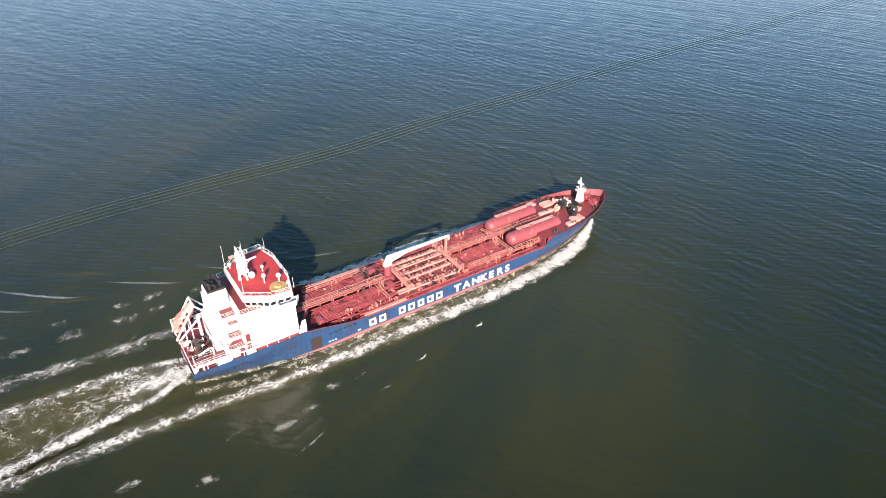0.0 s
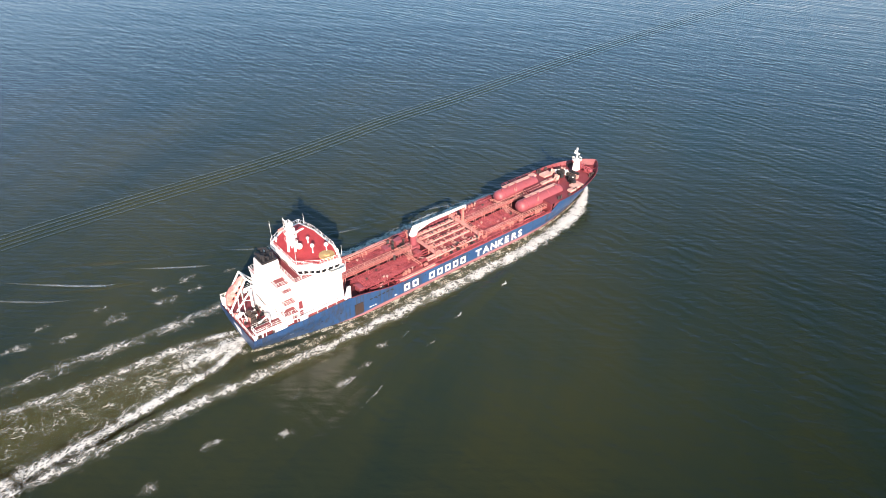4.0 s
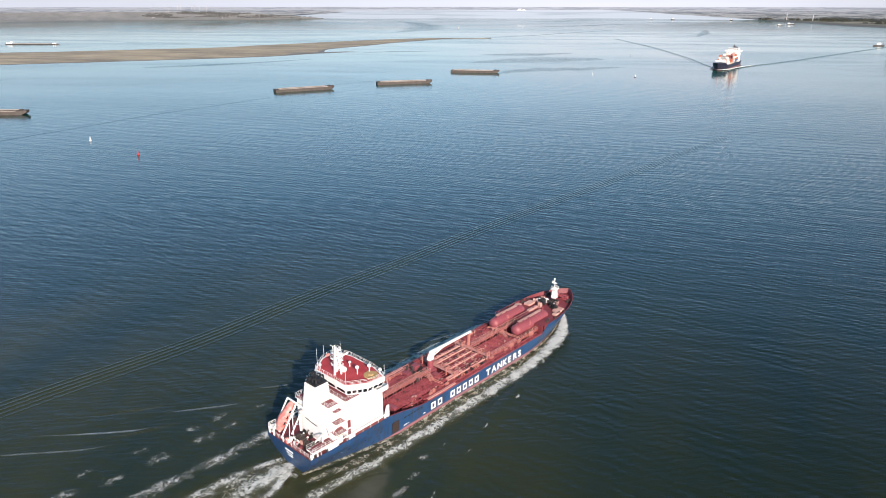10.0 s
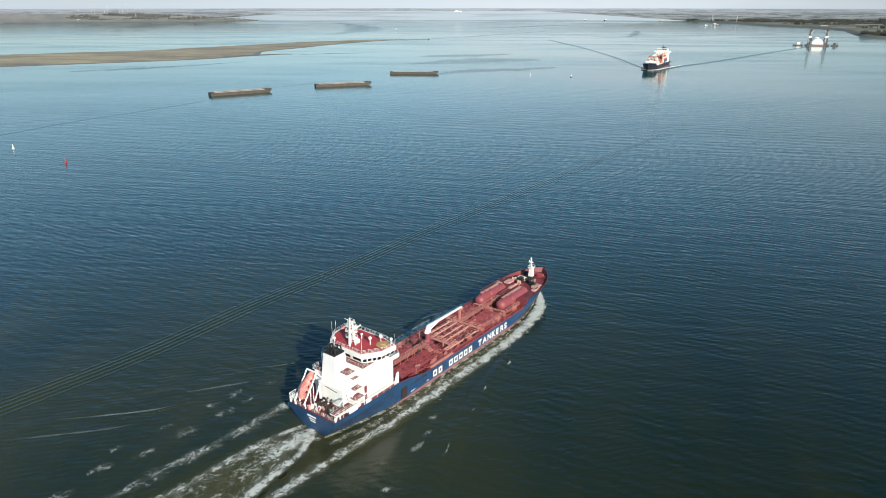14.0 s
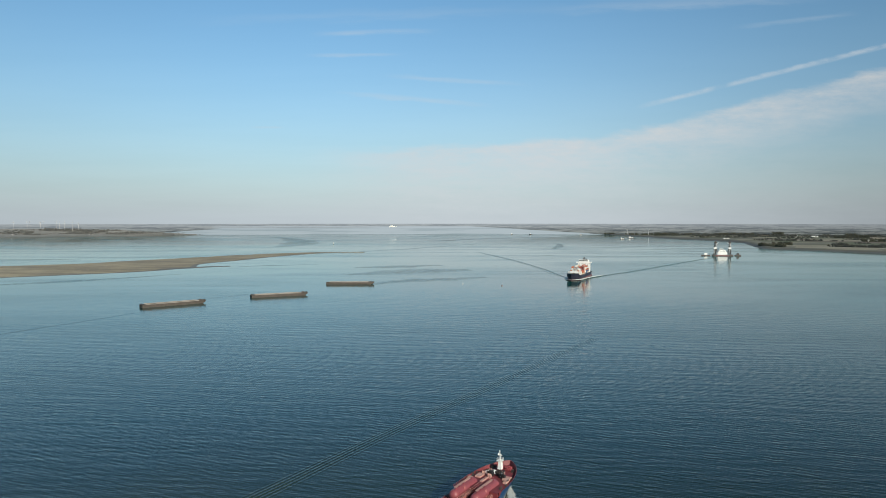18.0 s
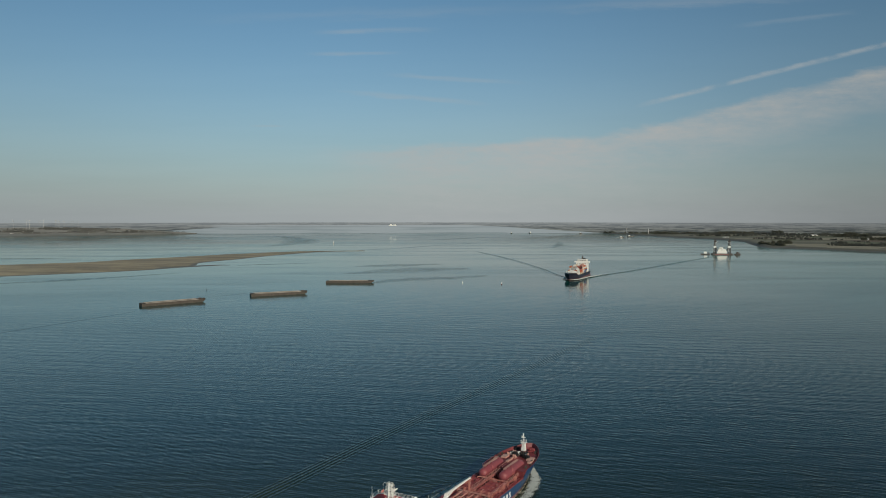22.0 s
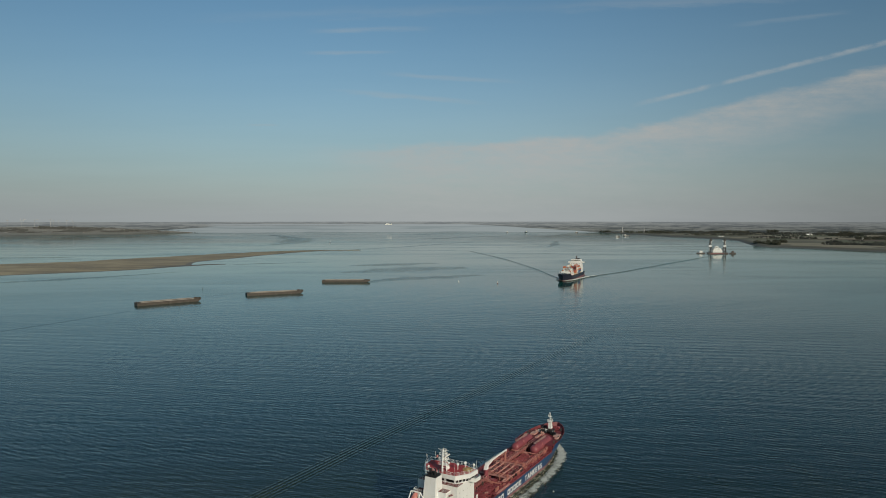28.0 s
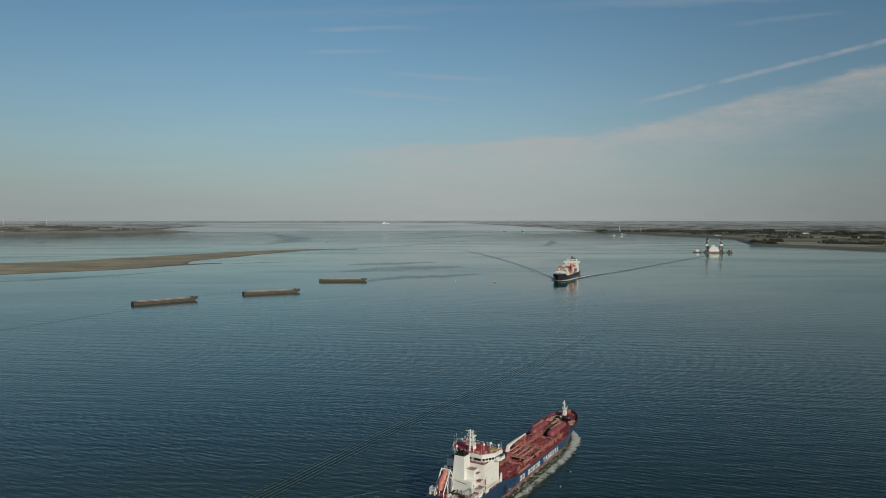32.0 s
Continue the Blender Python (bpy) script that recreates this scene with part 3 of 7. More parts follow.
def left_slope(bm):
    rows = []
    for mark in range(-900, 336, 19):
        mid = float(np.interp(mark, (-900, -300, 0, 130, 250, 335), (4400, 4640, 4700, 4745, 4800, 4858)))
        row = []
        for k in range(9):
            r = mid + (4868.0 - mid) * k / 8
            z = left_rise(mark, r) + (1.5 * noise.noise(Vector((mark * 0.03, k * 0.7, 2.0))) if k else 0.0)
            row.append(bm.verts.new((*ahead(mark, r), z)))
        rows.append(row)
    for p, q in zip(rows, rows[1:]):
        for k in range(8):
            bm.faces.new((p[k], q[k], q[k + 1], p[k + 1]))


tagged(part("left_land", made(left_slope), M_HAZY_LAND), "far shore land tilted up to fit the camera's view, haze in its grey", "land", kind="structure")

# right bank: stone-faced dike, grass crown and the fields behind it
shore = smooth_line([(1081, 4700), (1167, 4066), (1200, 3690), (1275, 3416), (1292, 3034), (1208, 2754), (1098, 2395), (1135, 2310), (1197, 2197), (1260, 2082), (1330, 1960), (1500, 1700), (1900, 1200), (2600, 500), (3600, -300)])
def inland(line, d):
    out = []
    for i, p in enumerate(line):
        a, b = line[max(i - 1, 0)], line[min(i + 1, len(line) - 1)]
        t = (b - a).normalized()
        out.append(p + Vector((-t.y, t.x, 0)) * d)
    return out


s1, s3 = inland(shore, 16), inland(shore, 48)
tagged(part("dike_slope", made(between, shore, s1, [-0.4, 1.0, 3.6]), M_STONE), "dark stone-faced foot of a river dike", "dike", kind="structure")
tagged(part("dike_crown", made(between, s1, s3, [3.6, 6.2, 6.4, 2.5]), M_DIKE), "grassy crown of a river dike", "dike", kind="structure")


land_far = []
for p in s3:
    q = p.copy()
    d = Vector((1.0, 0.25, 0)).normalized()
    b = q.dot(d)
    c = q.length_squared - 4862.0 ** 2
    land_far.append(q + d * max(1.0, -b + math.sqrt(max(b * b - c, 0.0))))
tagged(part("wet_edge", made(between, near, inland(near, 13), [-0.08, 0.16, 0.3, 0.34], 0.1), M_MUD), "dark wet rim along a sandbank", "sandbank", kind="structure")
tagged(part("ground", made(between, s3, land_far, [2.5, 2.0, 2.0, 2.0, 2.0]), M_FIELD), "flat farmland of stubble and grass behind the dike", "ground", kind="structure")

# ---- the tanker: x runs forward from the stern, y to port, z up from the waterline ----
tanker = thing("tanker", "blue tanker with red deck and white bridge house, under way", "ship")
HALF, MAIN, POOP, FORE = 8.45, 3.7, 6.1, 6.4


def ease(t):
    t = min(max(t, 0.0), 1.0)
    return t * t * (3 - 2 * t)


def top_edge(x):
    """Height of the hull's upper edge along the ship."""
    if x < 40:
        return 6.4 - 2.1 * ease((x - 24.5) / 14.5)
    return 4.3 + 2.2 * ease((x - 89.2) / 3.4) + 1.7 * max(0.0, (x - 93.0) / 25.0) ** 1.4


def stem(z):
    return 113.6 + 0.56 * max(z, 0.0) - 0.2 * max(-z, 0)


def counter(z):
    return 2.4 + 1.2 * max(0.0, (6.0 - z) / 6.0) ** 1.4


def breadth(x, z):
    """Half the ship's width at a place and height."""
    b = HALF
    full = 80.0 + 1.6 * max(z, 0)                 # the bow flares out with height
    if x > full:
        t = min((x - full) / (stem(z) - full), 1.0)
        b *= max(0.0, 1.0 - t ** (1.6 + 0.24 * max(z, 0))) ** 0.85
    if x < 29:                                    # the run narrows under the stern
        low = max(0.0, (5.2 - z) / 5.2)
        b *= 1.0 - 0.61 * low ** 1.25 * min((29 - x) / 26, 1.0) ** 1.1 - 0.05 * max(0.0, (16 - x) / 14) ** 2
    return max(b, 0.05) if x < 29 else b


def station_x(k, n, z):
    return counter(z) + (stem(z) - counter(z)) * (1 - (1 - k / n) ** 1.12)


def hull_side(bm, lo, hi, rows, offset=0.0):
    """Both sides, from a lower to an upper height (numbers or functions of x), closed at the stern."""
    N = 110
    f = lambda q, x: q(x) if callable(q) else q
    for side in (-1, 1):
        grid = []
        for k in range(N + 1):
            col = []
            for r in range(rows + 1):
                xm = station_x(k, N, 3.0)
                z = f(lo, xm) + (f(hi, xm) - f(lo, xm)) * r / rows
                x = station_x(k, N, z)
                col.append(bm.verts.new((x, side * (breadth(x, z) + offset), z)))
            grid.append(col)
        for a, b in zip(grid, grid[1:]):
            for r in range(rows):
                bm.faces.new((a[r], b[r], b[r + 1], a[r + 1]))
        if side == -1:
            first = grid[0]
        else:
            for r in range(rows):
                bm.faces.new((first[r], first[r + 1], grid[0][r + 1], grid[0][r]))
    bmesh.ops.remove_doubles(bm, verts=bm.verts, dist=0.004)


def boot_edge(x):
    """The red paint shows along the side and dips under water towards the stern."""
    return -0.15 + 0.95 * ease((x - 17.0) / 16.0)


hull = part("hull", made(hull_side, boot_edge, top_edge, 10), M_BLUE, tanker, "blue painted hull with rust runs and scuffs", smooth=35)
part("boot_top", made(hull_side, -2.2, boot_edge, 4), M_BOOT, tanker, "faded red paint along the waterline")


def deck_sheet(bm, x0, x1, z, inset=0.12, n=40, camber=0.18):
    rows = []
    for k in range(n + 1):
        x = x0 + (x1 - x0) * k / n
        b = max(breadth(x, z) - inset, 0.02)
        rows.append([bm.verts.new((x, b * s / 4, z + camber * (1 - (s / 4) ** 2))) for s in range(-4, 5)])
    for a, b in zip(rows, rows[1:]):
        for s in range(8):
            bm.faces.new((a[s], b[s], b[s + 1], a[s + 1]))


part("main_deck", made(deck_sheet, 25, 91, MAIN), M_DECK_SHADED, tanker, "red painted steel main deck, darkened for shade between pipes")
part("poop_deck", made(deck_sheet, 2.5, 25.6, POOP), M_DECK, tanker, "red painted raised stern deck")
part("forecastle_deck", made(deck_sheet, 90.5, 116.8, FORE), M_DECK, tanker, "red painted raised bow deck")


for x, z1 in ((25.5, POOP), (90.5, FORE)):
    part("bulkhead", made(box, x - 0.2, x + 0.2, -breadth(x, 5) + 0.15, breadth(x, 5) - 0.15, MAIN, z1 + 0.02), M_DECK, tanker, smooth=0)


def bulwark(bm, x0, x1, sides, floor, thick=0.14, n=44, rows=5):
    """Inner skin and cap of the raised side plating, following the hull's own shape."""
    lo, hi = counter(4.0), stem(4.0)
    for side in sides:
        grid = []
        for k in range(n + 1):
            f = (x0 + (x1 - x0) * k / n - lo) / (hi - lo)
            zt = top_edge(lo + (hi - lo) * f)
            col = []
            for r in range(rows + 1):
                z = floor + (zt + 0.05 - floor) * r / rows
                x = counter(z) + (stem(z) - counter(z)) * f - thick * 0.6
                col.append(bm.verts.new((x, side * max(breadth(x, z) - thick, 0.0), z)))
            z = zt + 0.05
            x = counter(z) + (stem(z) - counter(z)) * f
            col.append(bm.verts.new((x, side * (breadth(x, z) + 0.04), z)))
            col.append(bm.verts.new((x, side * (breadth(x, z) + 0.04), z - 0.14)))
            grid.append(col)
        for p, q in zip(grid, grid[1:]):
            for r in range(rows + 2):
                bm.faces.new((p[r], q[r], q[r + 1], p[r + 1]))


part("bow_bulwark", made(bulwark, 90.6, stem(4.0), (-1, 1), FORE), M_DECK, tanker, "red inside of the bow bulwark")
for s in (-1, 1):
    part("side_bulwark", made(bulwark, 25.8, 40, (s,), MAIN), M_DECK, tanker)


def sheer_strake(bm):
    for side in (-1, 1):
        box(bm, 40, 90.3, side * HALF - 0.08, side * HALF + 0.08, MAIN + 0.45, MAIN + 0.7)


part("gunwale_bar", made(sheer_strake), M_PIPE, tanker)

# hull name in white: the company name as plain blocks, the plain word lettered
def flat_text(word, size):
    cu = bpy.data.curves.new("word", "FONT")
    cu.body, cu.size, cu.extrude, cu.offset = word, size, 0.02, 0.085
    cu.resolution_u = 3
    ob = new("word", cu)
    me = bpy.data.meshes.new_from_object(ob.evaluated_get(bpy.context.evaluated_depsgraph_get()))
    bpy.data.objects.remove(ob)
    bpy.data.curves.remove(cu)
    return me


LETTER_Z, LETTER_H, LETTER_STEP = 1.2, 1.9, 2.5
for k in range(16):
    x0 = 40.3 + LETTER_STEP * k
    if k in (2, 8):
        continue
    if k < 8:
        bm = bmesh.new()
        for a, b, c, d in ((-0.85, -0.4, 0, 1), (0.4, 0.85, 0, 1), (-0.4, 0.4, 0, 0.24), (-0.4, 0.4, 0.76, 1)):
            box(bm, a, b, -0.02, 0.02, c * LETTER_H, d * LETTER_H)
        mark = part("name_block", bm, M_LETTER, hull, "white painted block on the hull", smooth=0)
        mark.matrix_basis = pose(x0 + 0.8, -HALF - 0.03, LETTER_Z)
    else:
        me = flat_text("TANKERS"[k - 9], LETTER_H * 1.44)
        me.materials.append(M_LETTER)
        mark = new("letter", me)
        mark.parent = hull
        mark["label"] = "white painted letter on the hull"
        mark.matrix_basis = pose(x0, -HALF - 0.03, LETTER_Z, 90) @ Matrix.Diagonal((1.12, 1, 1, 1))

# ---- bridge house ----
house = part("bridge_house", made(prism, [(13.4, -7.3), (24.7, -7.3), (24.7, 7.3), (13.4, 7.3)], POOP, 15.6), M_WHITE, tanker, "white steel accommodation block", smooth=0)
BRIDGE = [(15.6, -5.4), (19.4, -8.0), (23.7, -8.3), (24.8, -4.2), (24.8, 4.2), (23.7, 8.3), (19.4, 8.0), (15.6, 5.4)]
ROOF = [(15.0, -5.6), (19.5, -8.6), (24.0, -9.1), (25.3, -4.2), (25.3, 4.2), (24.0, 9.1), (19.5, 8.6), (15.0, 5.6)]
bridge = part("wheelhouse", made(prism, BRIDGE, 15.6, 18.0, ROOF), M_WHITE, tanker, "white wheelhouse with outward sloping windows", smooth=0)


def roof_slab(bm):
    prism(bm, [(x * 1.0, y * 1.0) for x, y in ROOF], 17.15, 18.35)


part("roof_edge", made(roof_slab), M_WHITE, bridge, smooth=0)
part("roof_deck", made(prism, [(20 + (x - 20) * 0.93, y * 0.94) for x, y in ROOF], 18.35, 18.40), M_ROOFDECK, tanker, "red painted deck on the wheelhouse roof", smooth=0)


def ring_rail(bm, poly, z, shrink=0.97, h=1.0):
    cx = sum(p[0] for p in poly) / len(poly)
    pts = [(cx + (x - cx) * shrink, y * shrink, z) for x, y in poly]
    rail(bm, pts + pts[:1], h, 3, 1.6, 0.034)


part("roof_rail", made(ring_rail, ROOF, 18.38), M_WHITE, tanker, "white tubular railing")
for i in range(len(BRIDGE)):
    # windows on every face of the wheelhouse
    a, b = Vector((*BRIDGE[i], 15.6)), Vector((*BRIDGE[(i + 1) % len(BRIDGE)], 15.6))
    c, d = Vector((*ROOF[i], 18.0)), Vector((*ROOF[(i + 1) % len(BRIDGE)], 18.0))
    n = max(1, round((b - a).length / 1.3))
    if i == len(BRIDGE) - 1:
        n = 3
    nrm = (b - a).cross(c - a).normalized()
    sill = 0.2
    for k in range(n):
        u0, u1 = (k + 0.13) / n, (k + 0.87) / n
        bm = bmesh.new()
        q = []
        for off in (0.035, 0.075):
            for uu, vv in ((u0, sill), (u1, sill), (u1, sill + 0.34), (u0, sill + 0.34)):
                q.append(bm.verts.new(a.lerp(b, uu).lerp(c.lerp(d, uu), vv) + nrm * off))
        for f in ((0, 1, 2, 3), (4, 5, 6, 7), (0, 1, 5, 4), (1, 2, 6, 5), (2, 3, 7, 6), (3, 0, 4, 7)):
            bm.faces.new([q[j] for j in f])
        part("window", bm, M_GLASS, bridge, "dark wheelhouse window", smooth=0)

# bridge wings: a floor outboard of the wheelhouse, closed by a white bulwark
for s in (-1, 1):
    part("bridge_wing", made(prism, [(20.6, s * 8.3), (20.9, s * 9.9), (24.2, s * 9.9), (25.3, s * 8.3), (25.3, s * 7.2), (20.6, s * 7.2)], 15.3, 15.5), M_WHITE, tanker, "white bridge wing", smooth=0)
    for p, q in (((20.6, 8.3), (20.9, 9.9)), ((20.9, 9.9), (24.2, 9.9)), ((24.2, 9.9), (25.3, 8.3))):
        d = (Vector(q) - Vector(p)).normalized()
        o = Vector((-d.y, d.x)) * 0.06
        part("wing_bulwark", made(prism, [(p[0] + o.x, s * (p[1] + o.y)), (q[0] + o.x, s * (q[1] + o.y)), (q[0] - o.x, s * (q[1] - o.y)), (p[0] - o.x, s * (p[1] - o.y))], 15.5, 16.55), M_WHITE, tanker, smooth=0)
# deck ledges round the house with their rails
def ledge(name, x0, x1, y0, y1, z, sides):
    part(name, made(box, x0, x1, y0, y1, z - 0.15, z), M_WHITE, tanker, smooth=0)
    part("ledge_floor", made(box, x0 + 0.1, x1 - 0.1, y0 + 0.1, y1 - 0.1, z, z + 0.02), M_DECK, tanker, "red painted ledge floor", smooth=0)
    bm = bmesh.new()
    c = {"s": [(x0 + .08, y0 + .08, z), (x1 - .08, y0 + .08, z)], "p": [(x0 + .08, y1 - .08, z), (x1 - .08, y1 - .08, z)], "a": [(x0 + .08, y0 + .08, z), (x0 + .08, y1 - .08, z)], "f": [(x1 - .08, y0 + .08, z), (x1 - .08, y1 - .08, z)]}
    for k in sides:
        rail(bm, c[k], 1.0, 3, 1.5, 0.03)
    part("ledge_rail", bm, M_WHITE, tanker, "white tubular railing")


ledge("bridge_ledge", 13.6, 20.5, -7.25, 7.25, 15.62, "spa")
ledge("upper_ledge", 11.2, 13.4, -6.2, -1.0, 13.2, "sa")
ledge("middle_ledge", 10.6, 13.4, -7.2, -1.0, 10.8, "sa")
ledge("lower_ledge", 10.0, 13.4, -7.8, -1.0, 8.5, "sa")
part("aft_house", made(box, 8.2, 13.4, -5.4, 3.4, POOP, 11.2, 0.06), M_WHITE, tanker, "white casing below the funnel", smooth=0)
part("aft_step", made(box, 10.4, 13.4, -5.0, -2.0, 11.2, 14.4, 0.05), M_WHITE, tanker, smooth=0)
part("step_floor", made(box, 10.5, 13.3, -4.9, -2.1, 14.4, 14.43), M_DECK, tanker, smooth=0)
part("step_rail", made(rail, [(13.3, -4.9, 14.43), (10.5, -4.9, 14.43), (10.5, -2.1, 14.43)], 1.0, 3, 1.2), M_WHITE, tanker)
funnel = part("funnel", made(prism, [(8.6, -2.2), (13.2, -2.2), (13.2, 2.5), (8.6, 2.5)], 11.2, 18.8, [(9.5, -1.8), (13.2, -1.8), (13.2, 2.1), (9.5, 2.1)]), M_WHITE, tanker, "white funnel casing with a black top", smooth=0)
part("funnel_top", made(box, 9.62, 13.1, -1.68, 1.98, 18.8, 19.25, 0.05), M_BLACK, funnel, "soot-black funnel top", smooth=0)
rnd = random.Random(5)
for k in range(9):
    x, y = 10.3 + 1.0 * (k % 3) + rnd.uniform(-0.15, 0.15), -1.2 + 1.3 * (k // 3) + rnd.uniform(-0.15, 0.15)
    h = rnd.uniform(0.6, 1.5)
    part("exhaust_pipe", made(bent, [Vector((x, y, 19.0)), Vector((x, y, 19.25 + h)), Vector((x - 0.7, y, 19.55 + h))], rnd.uniform(0.16, 0.3), 8), M_BLACK, funnel)

# portholes on the house sides and front
for z in (8.6, 11.0, 13.4):
    for x in (15.0, 17.4, 19.8, 22.4):
        for s in (-1, 1):
            part("porthole", made(rod, (x, s * 7.29, z), (x, s * 7.36, z), 0.09, 10), M_GLASS, house)
    for y in (-5.4, -3.2, -1.0, 1.0, 3.2, 5.4):
        part("porthole", made(rod, (24.69, y, z), (24.76, y, z), 0.11, 10), M_GLASS, house)
for x, z0 in ((14.2, POOP + 0.1), (14.2, 8.6)):
    part("door", made(box, x - 0.45, x + 0.45, -7.37, -7.29, z0, z0 + 2.0, 0.03), M_DECK, house, "red steel door", smooth=0)

# white side plating and open bays along the stern deck, starboard and port
def side_panel(bm, s, x0, x1, z0, z1):
    b = lambda x: s * (breadth(x, 6.5) - 0.05)
    n = max(1, int((x1 - x0) / 1.5))
    rows = []
    for k in range(n + 1):
        x = x0 + (x1 - x0) * k / n
        rows.append([bm.verts.new(c) for c in ((x, b(x), z0), (x, b(x), z1), (x, b(x) - s * 0.14, z1), (x, b(x) - s * 0.14, z0))])
    for p, q in zip(rows, rows[1:]):
        for j in range(4):
            bm.faces.new((p[j], q[j], q[(j + 1) % 4], p[(j + 1) % 4]))
    bm.faces.new(rows[0])
    bm.faces.new(rows[-1])


for s in (-1, 1):
    for x0, x1, z0, z1 in ((2.7, 3.2, 6.3, 7.5), (7.3, 10.0, 6.3, 7.5), (13.1, 15.0, 6.3, 7.6)):
        part("bulwark_panel", made(side_panel, s, x0, x1, z0, 7.34), M_WHITE, tanker, "white bulwark plate", smooth=0)
    part("bulwark_cap", made(side_panel, s, 2.6, 24.8, 7.35, 7.6), M_WHITE, tanker, "white cap of the stern bulwark", smooth=0)
    for k in range(10):
        x = 3.0 + 2.4 * k
        y = s * (breadth(x, 6.5) - 0.15)
        part("bulwark_post", made(rod, (x, y, 6.2), (x, y, 7.4), 0.07, 6), M_WHITE, tanker)
    part("side_rail", made(rail, [(x, s * (breadth(x, 6.5) - 0.12), 7.6) for x in (2.7, 4, 8, 12, 16, 20, 24.8)], 0.9, 2, 1.8), M_WHITE, tanker, "white tubular railing")
part("stern_rail", made(rail, [(2.75, -7.3, POOP + 0.2), (2.75, 7.3, POOP + 0.2)], 1.1, 3, 1.6), M_WHITE, tanker)


# ---- mast on the roof ----
mast = part("radar_mast", made(lambda bm: [rod(bm, (17.9, q * 0.85, 18.4), (17.35, q * 0.5, 24.6), 0.22, 8, 0.17) for q in (-1, 1)] + [rod(bm, (16.6, 0, 18.4), (17.0, 0, 25.6), 0.3, 8, 0.2)]), M_WHITE, tanker, "white three-legged radar mast with yards and platforms")
for z in (19.2, 20.0, 20.8, 21.6, 22.6, 23.4, 24.2):
    part("mast_rung", made(rod, (17.9 - 0.09 * (z - 18.4), -0.84, z), (17.9 - 0.09 * (z - 18.4), 0.84, z), 0.1, 6), M_WHITE, mast)
for z, w, d in ((20.4, 1.3, 0.8), (22.0, 1.35, 0.75), (23.5, 1.2, 0.65), (24.7, 0.8, 0.5)):
    part("mast_platform", made(box, 17.5 - d, 17.5 + d, -w, w, z, z + 0.16), M_WHITE, mast, smooth=0)
    part("platform_rail", made(rail, [(17.5 - d, -w, z), (17.5 + d, -w, z), (17.5 + d, w, z), (17.5 - d, w, z)], 0.75, 2, 1.2, 0.045), M_WHITE, mast)
for z, w in ((21.9, 1.8), (24.2, 1.3), (25.3, 1.9)):
    part("yard", made(rod, (17.2, -w, z), (17.2, w, z), 0.08, 6), M_WHITE, mast)
part("radar_scanner", made(box, 18.1, 18.3, -1.3, 1.3, 23.3, 23.45, 0.04), M_WHITE, mast)
part("radar_scanner", made(box, 17.7, 17.9, -0.8, 0.8, 24.5, 24.65, 0.04), M_WHITE, mast)
part("forward_boom", made(lambda bm: (rod(bm, (17.3, 0, 22.3), (20.5, -0.4, 22.9), 0.2, 6), rod(bm, (17.5, 0, 20.9), (19.4, -0.25, 22.6), 0.07, 5))), M_WHITE, mast)
part("mast_light", made(rod, (17.05, 0, 25.2), (17.05, 0, 26.0), 0.1, 6), M_WHITE, mast)
part("flag", made(box, 15.6, 16.7, 1.55, 1.59, 22.9, 23.6), M_LIFE, mast, "small red flag", smooth=0)
for x, y, r, z in ((18.9, -0.6, 0.72, 19.1), (20.4, -3.6, 0.46, 20.2), (23.0, -4.9, 0.5, 20.1), (21.5, 0.4, 0.36, 19.6), (23.9, -7.6, 0.42, 19.7), (16.2, 5.0, 0.4, 19.3)):
    dome = part("dome_stand", made(rod, (x, y, 18.4), (x, y, z), 0.12, 6), M_WHITE, tanker)
    part("antenna_dome", made(ball, (x, y, z), r, 14), M_WHITE, dome, "white antenna dome")
part("compass_cover", made(lambda bm: (rod(bm, (22.2, -6.3, 18.4), (22.2, -6.3, 18.9), 0.9, 14, 0.6), rod(bm, (22.2, -6.3, 18.4), (22.2, -6.3, 18.6), 1.75, 20, 1.7))), M_YELL, tanker, "ochre canvas cover on the roof")
for x, y, h in ((15.2, 4.6, 6.0), (15.6, -5.2, 4.5), (19.9, 8.2, 3.5), (24.6, 7.6, 3.0), (24.7, -8.2, 2.6)):
    part("whip_antenna", made(rod, (x, y, 18.4), (x, y, 18.4 + h), 0.05, 5, 0.025), M_WHITE, tanker)

# ---- stern: lifeboat ramp, winches, bitts ----
def lifeboat(bm):
    n, L = 10, 7.0
    last = None
    for k in range(n + 1):
        t = k / n
        r = 1.28 * math.sin(math.pi * (0.1 + 0.82 * t)) ** 0.55
        ring = [bm.verts.new((-L / 2 + L * t, r * math.cos(a) * 0.95, r * math.sin(a) + (0.35 if math.sin(a) > 0.4 and 0.15 < t < 0.6 else 0))) for a in [2 * math.pi * i / 14 for i in range(14)]]
        if last:
            for i in range(14):
                bm.faces.new((last[i], last[(i + 1) % 14], ring[(i + 1) % 14], ring[i]))
        else:
            bm.faces.new(ring)
        last = ring
    bm.faces.new(last)


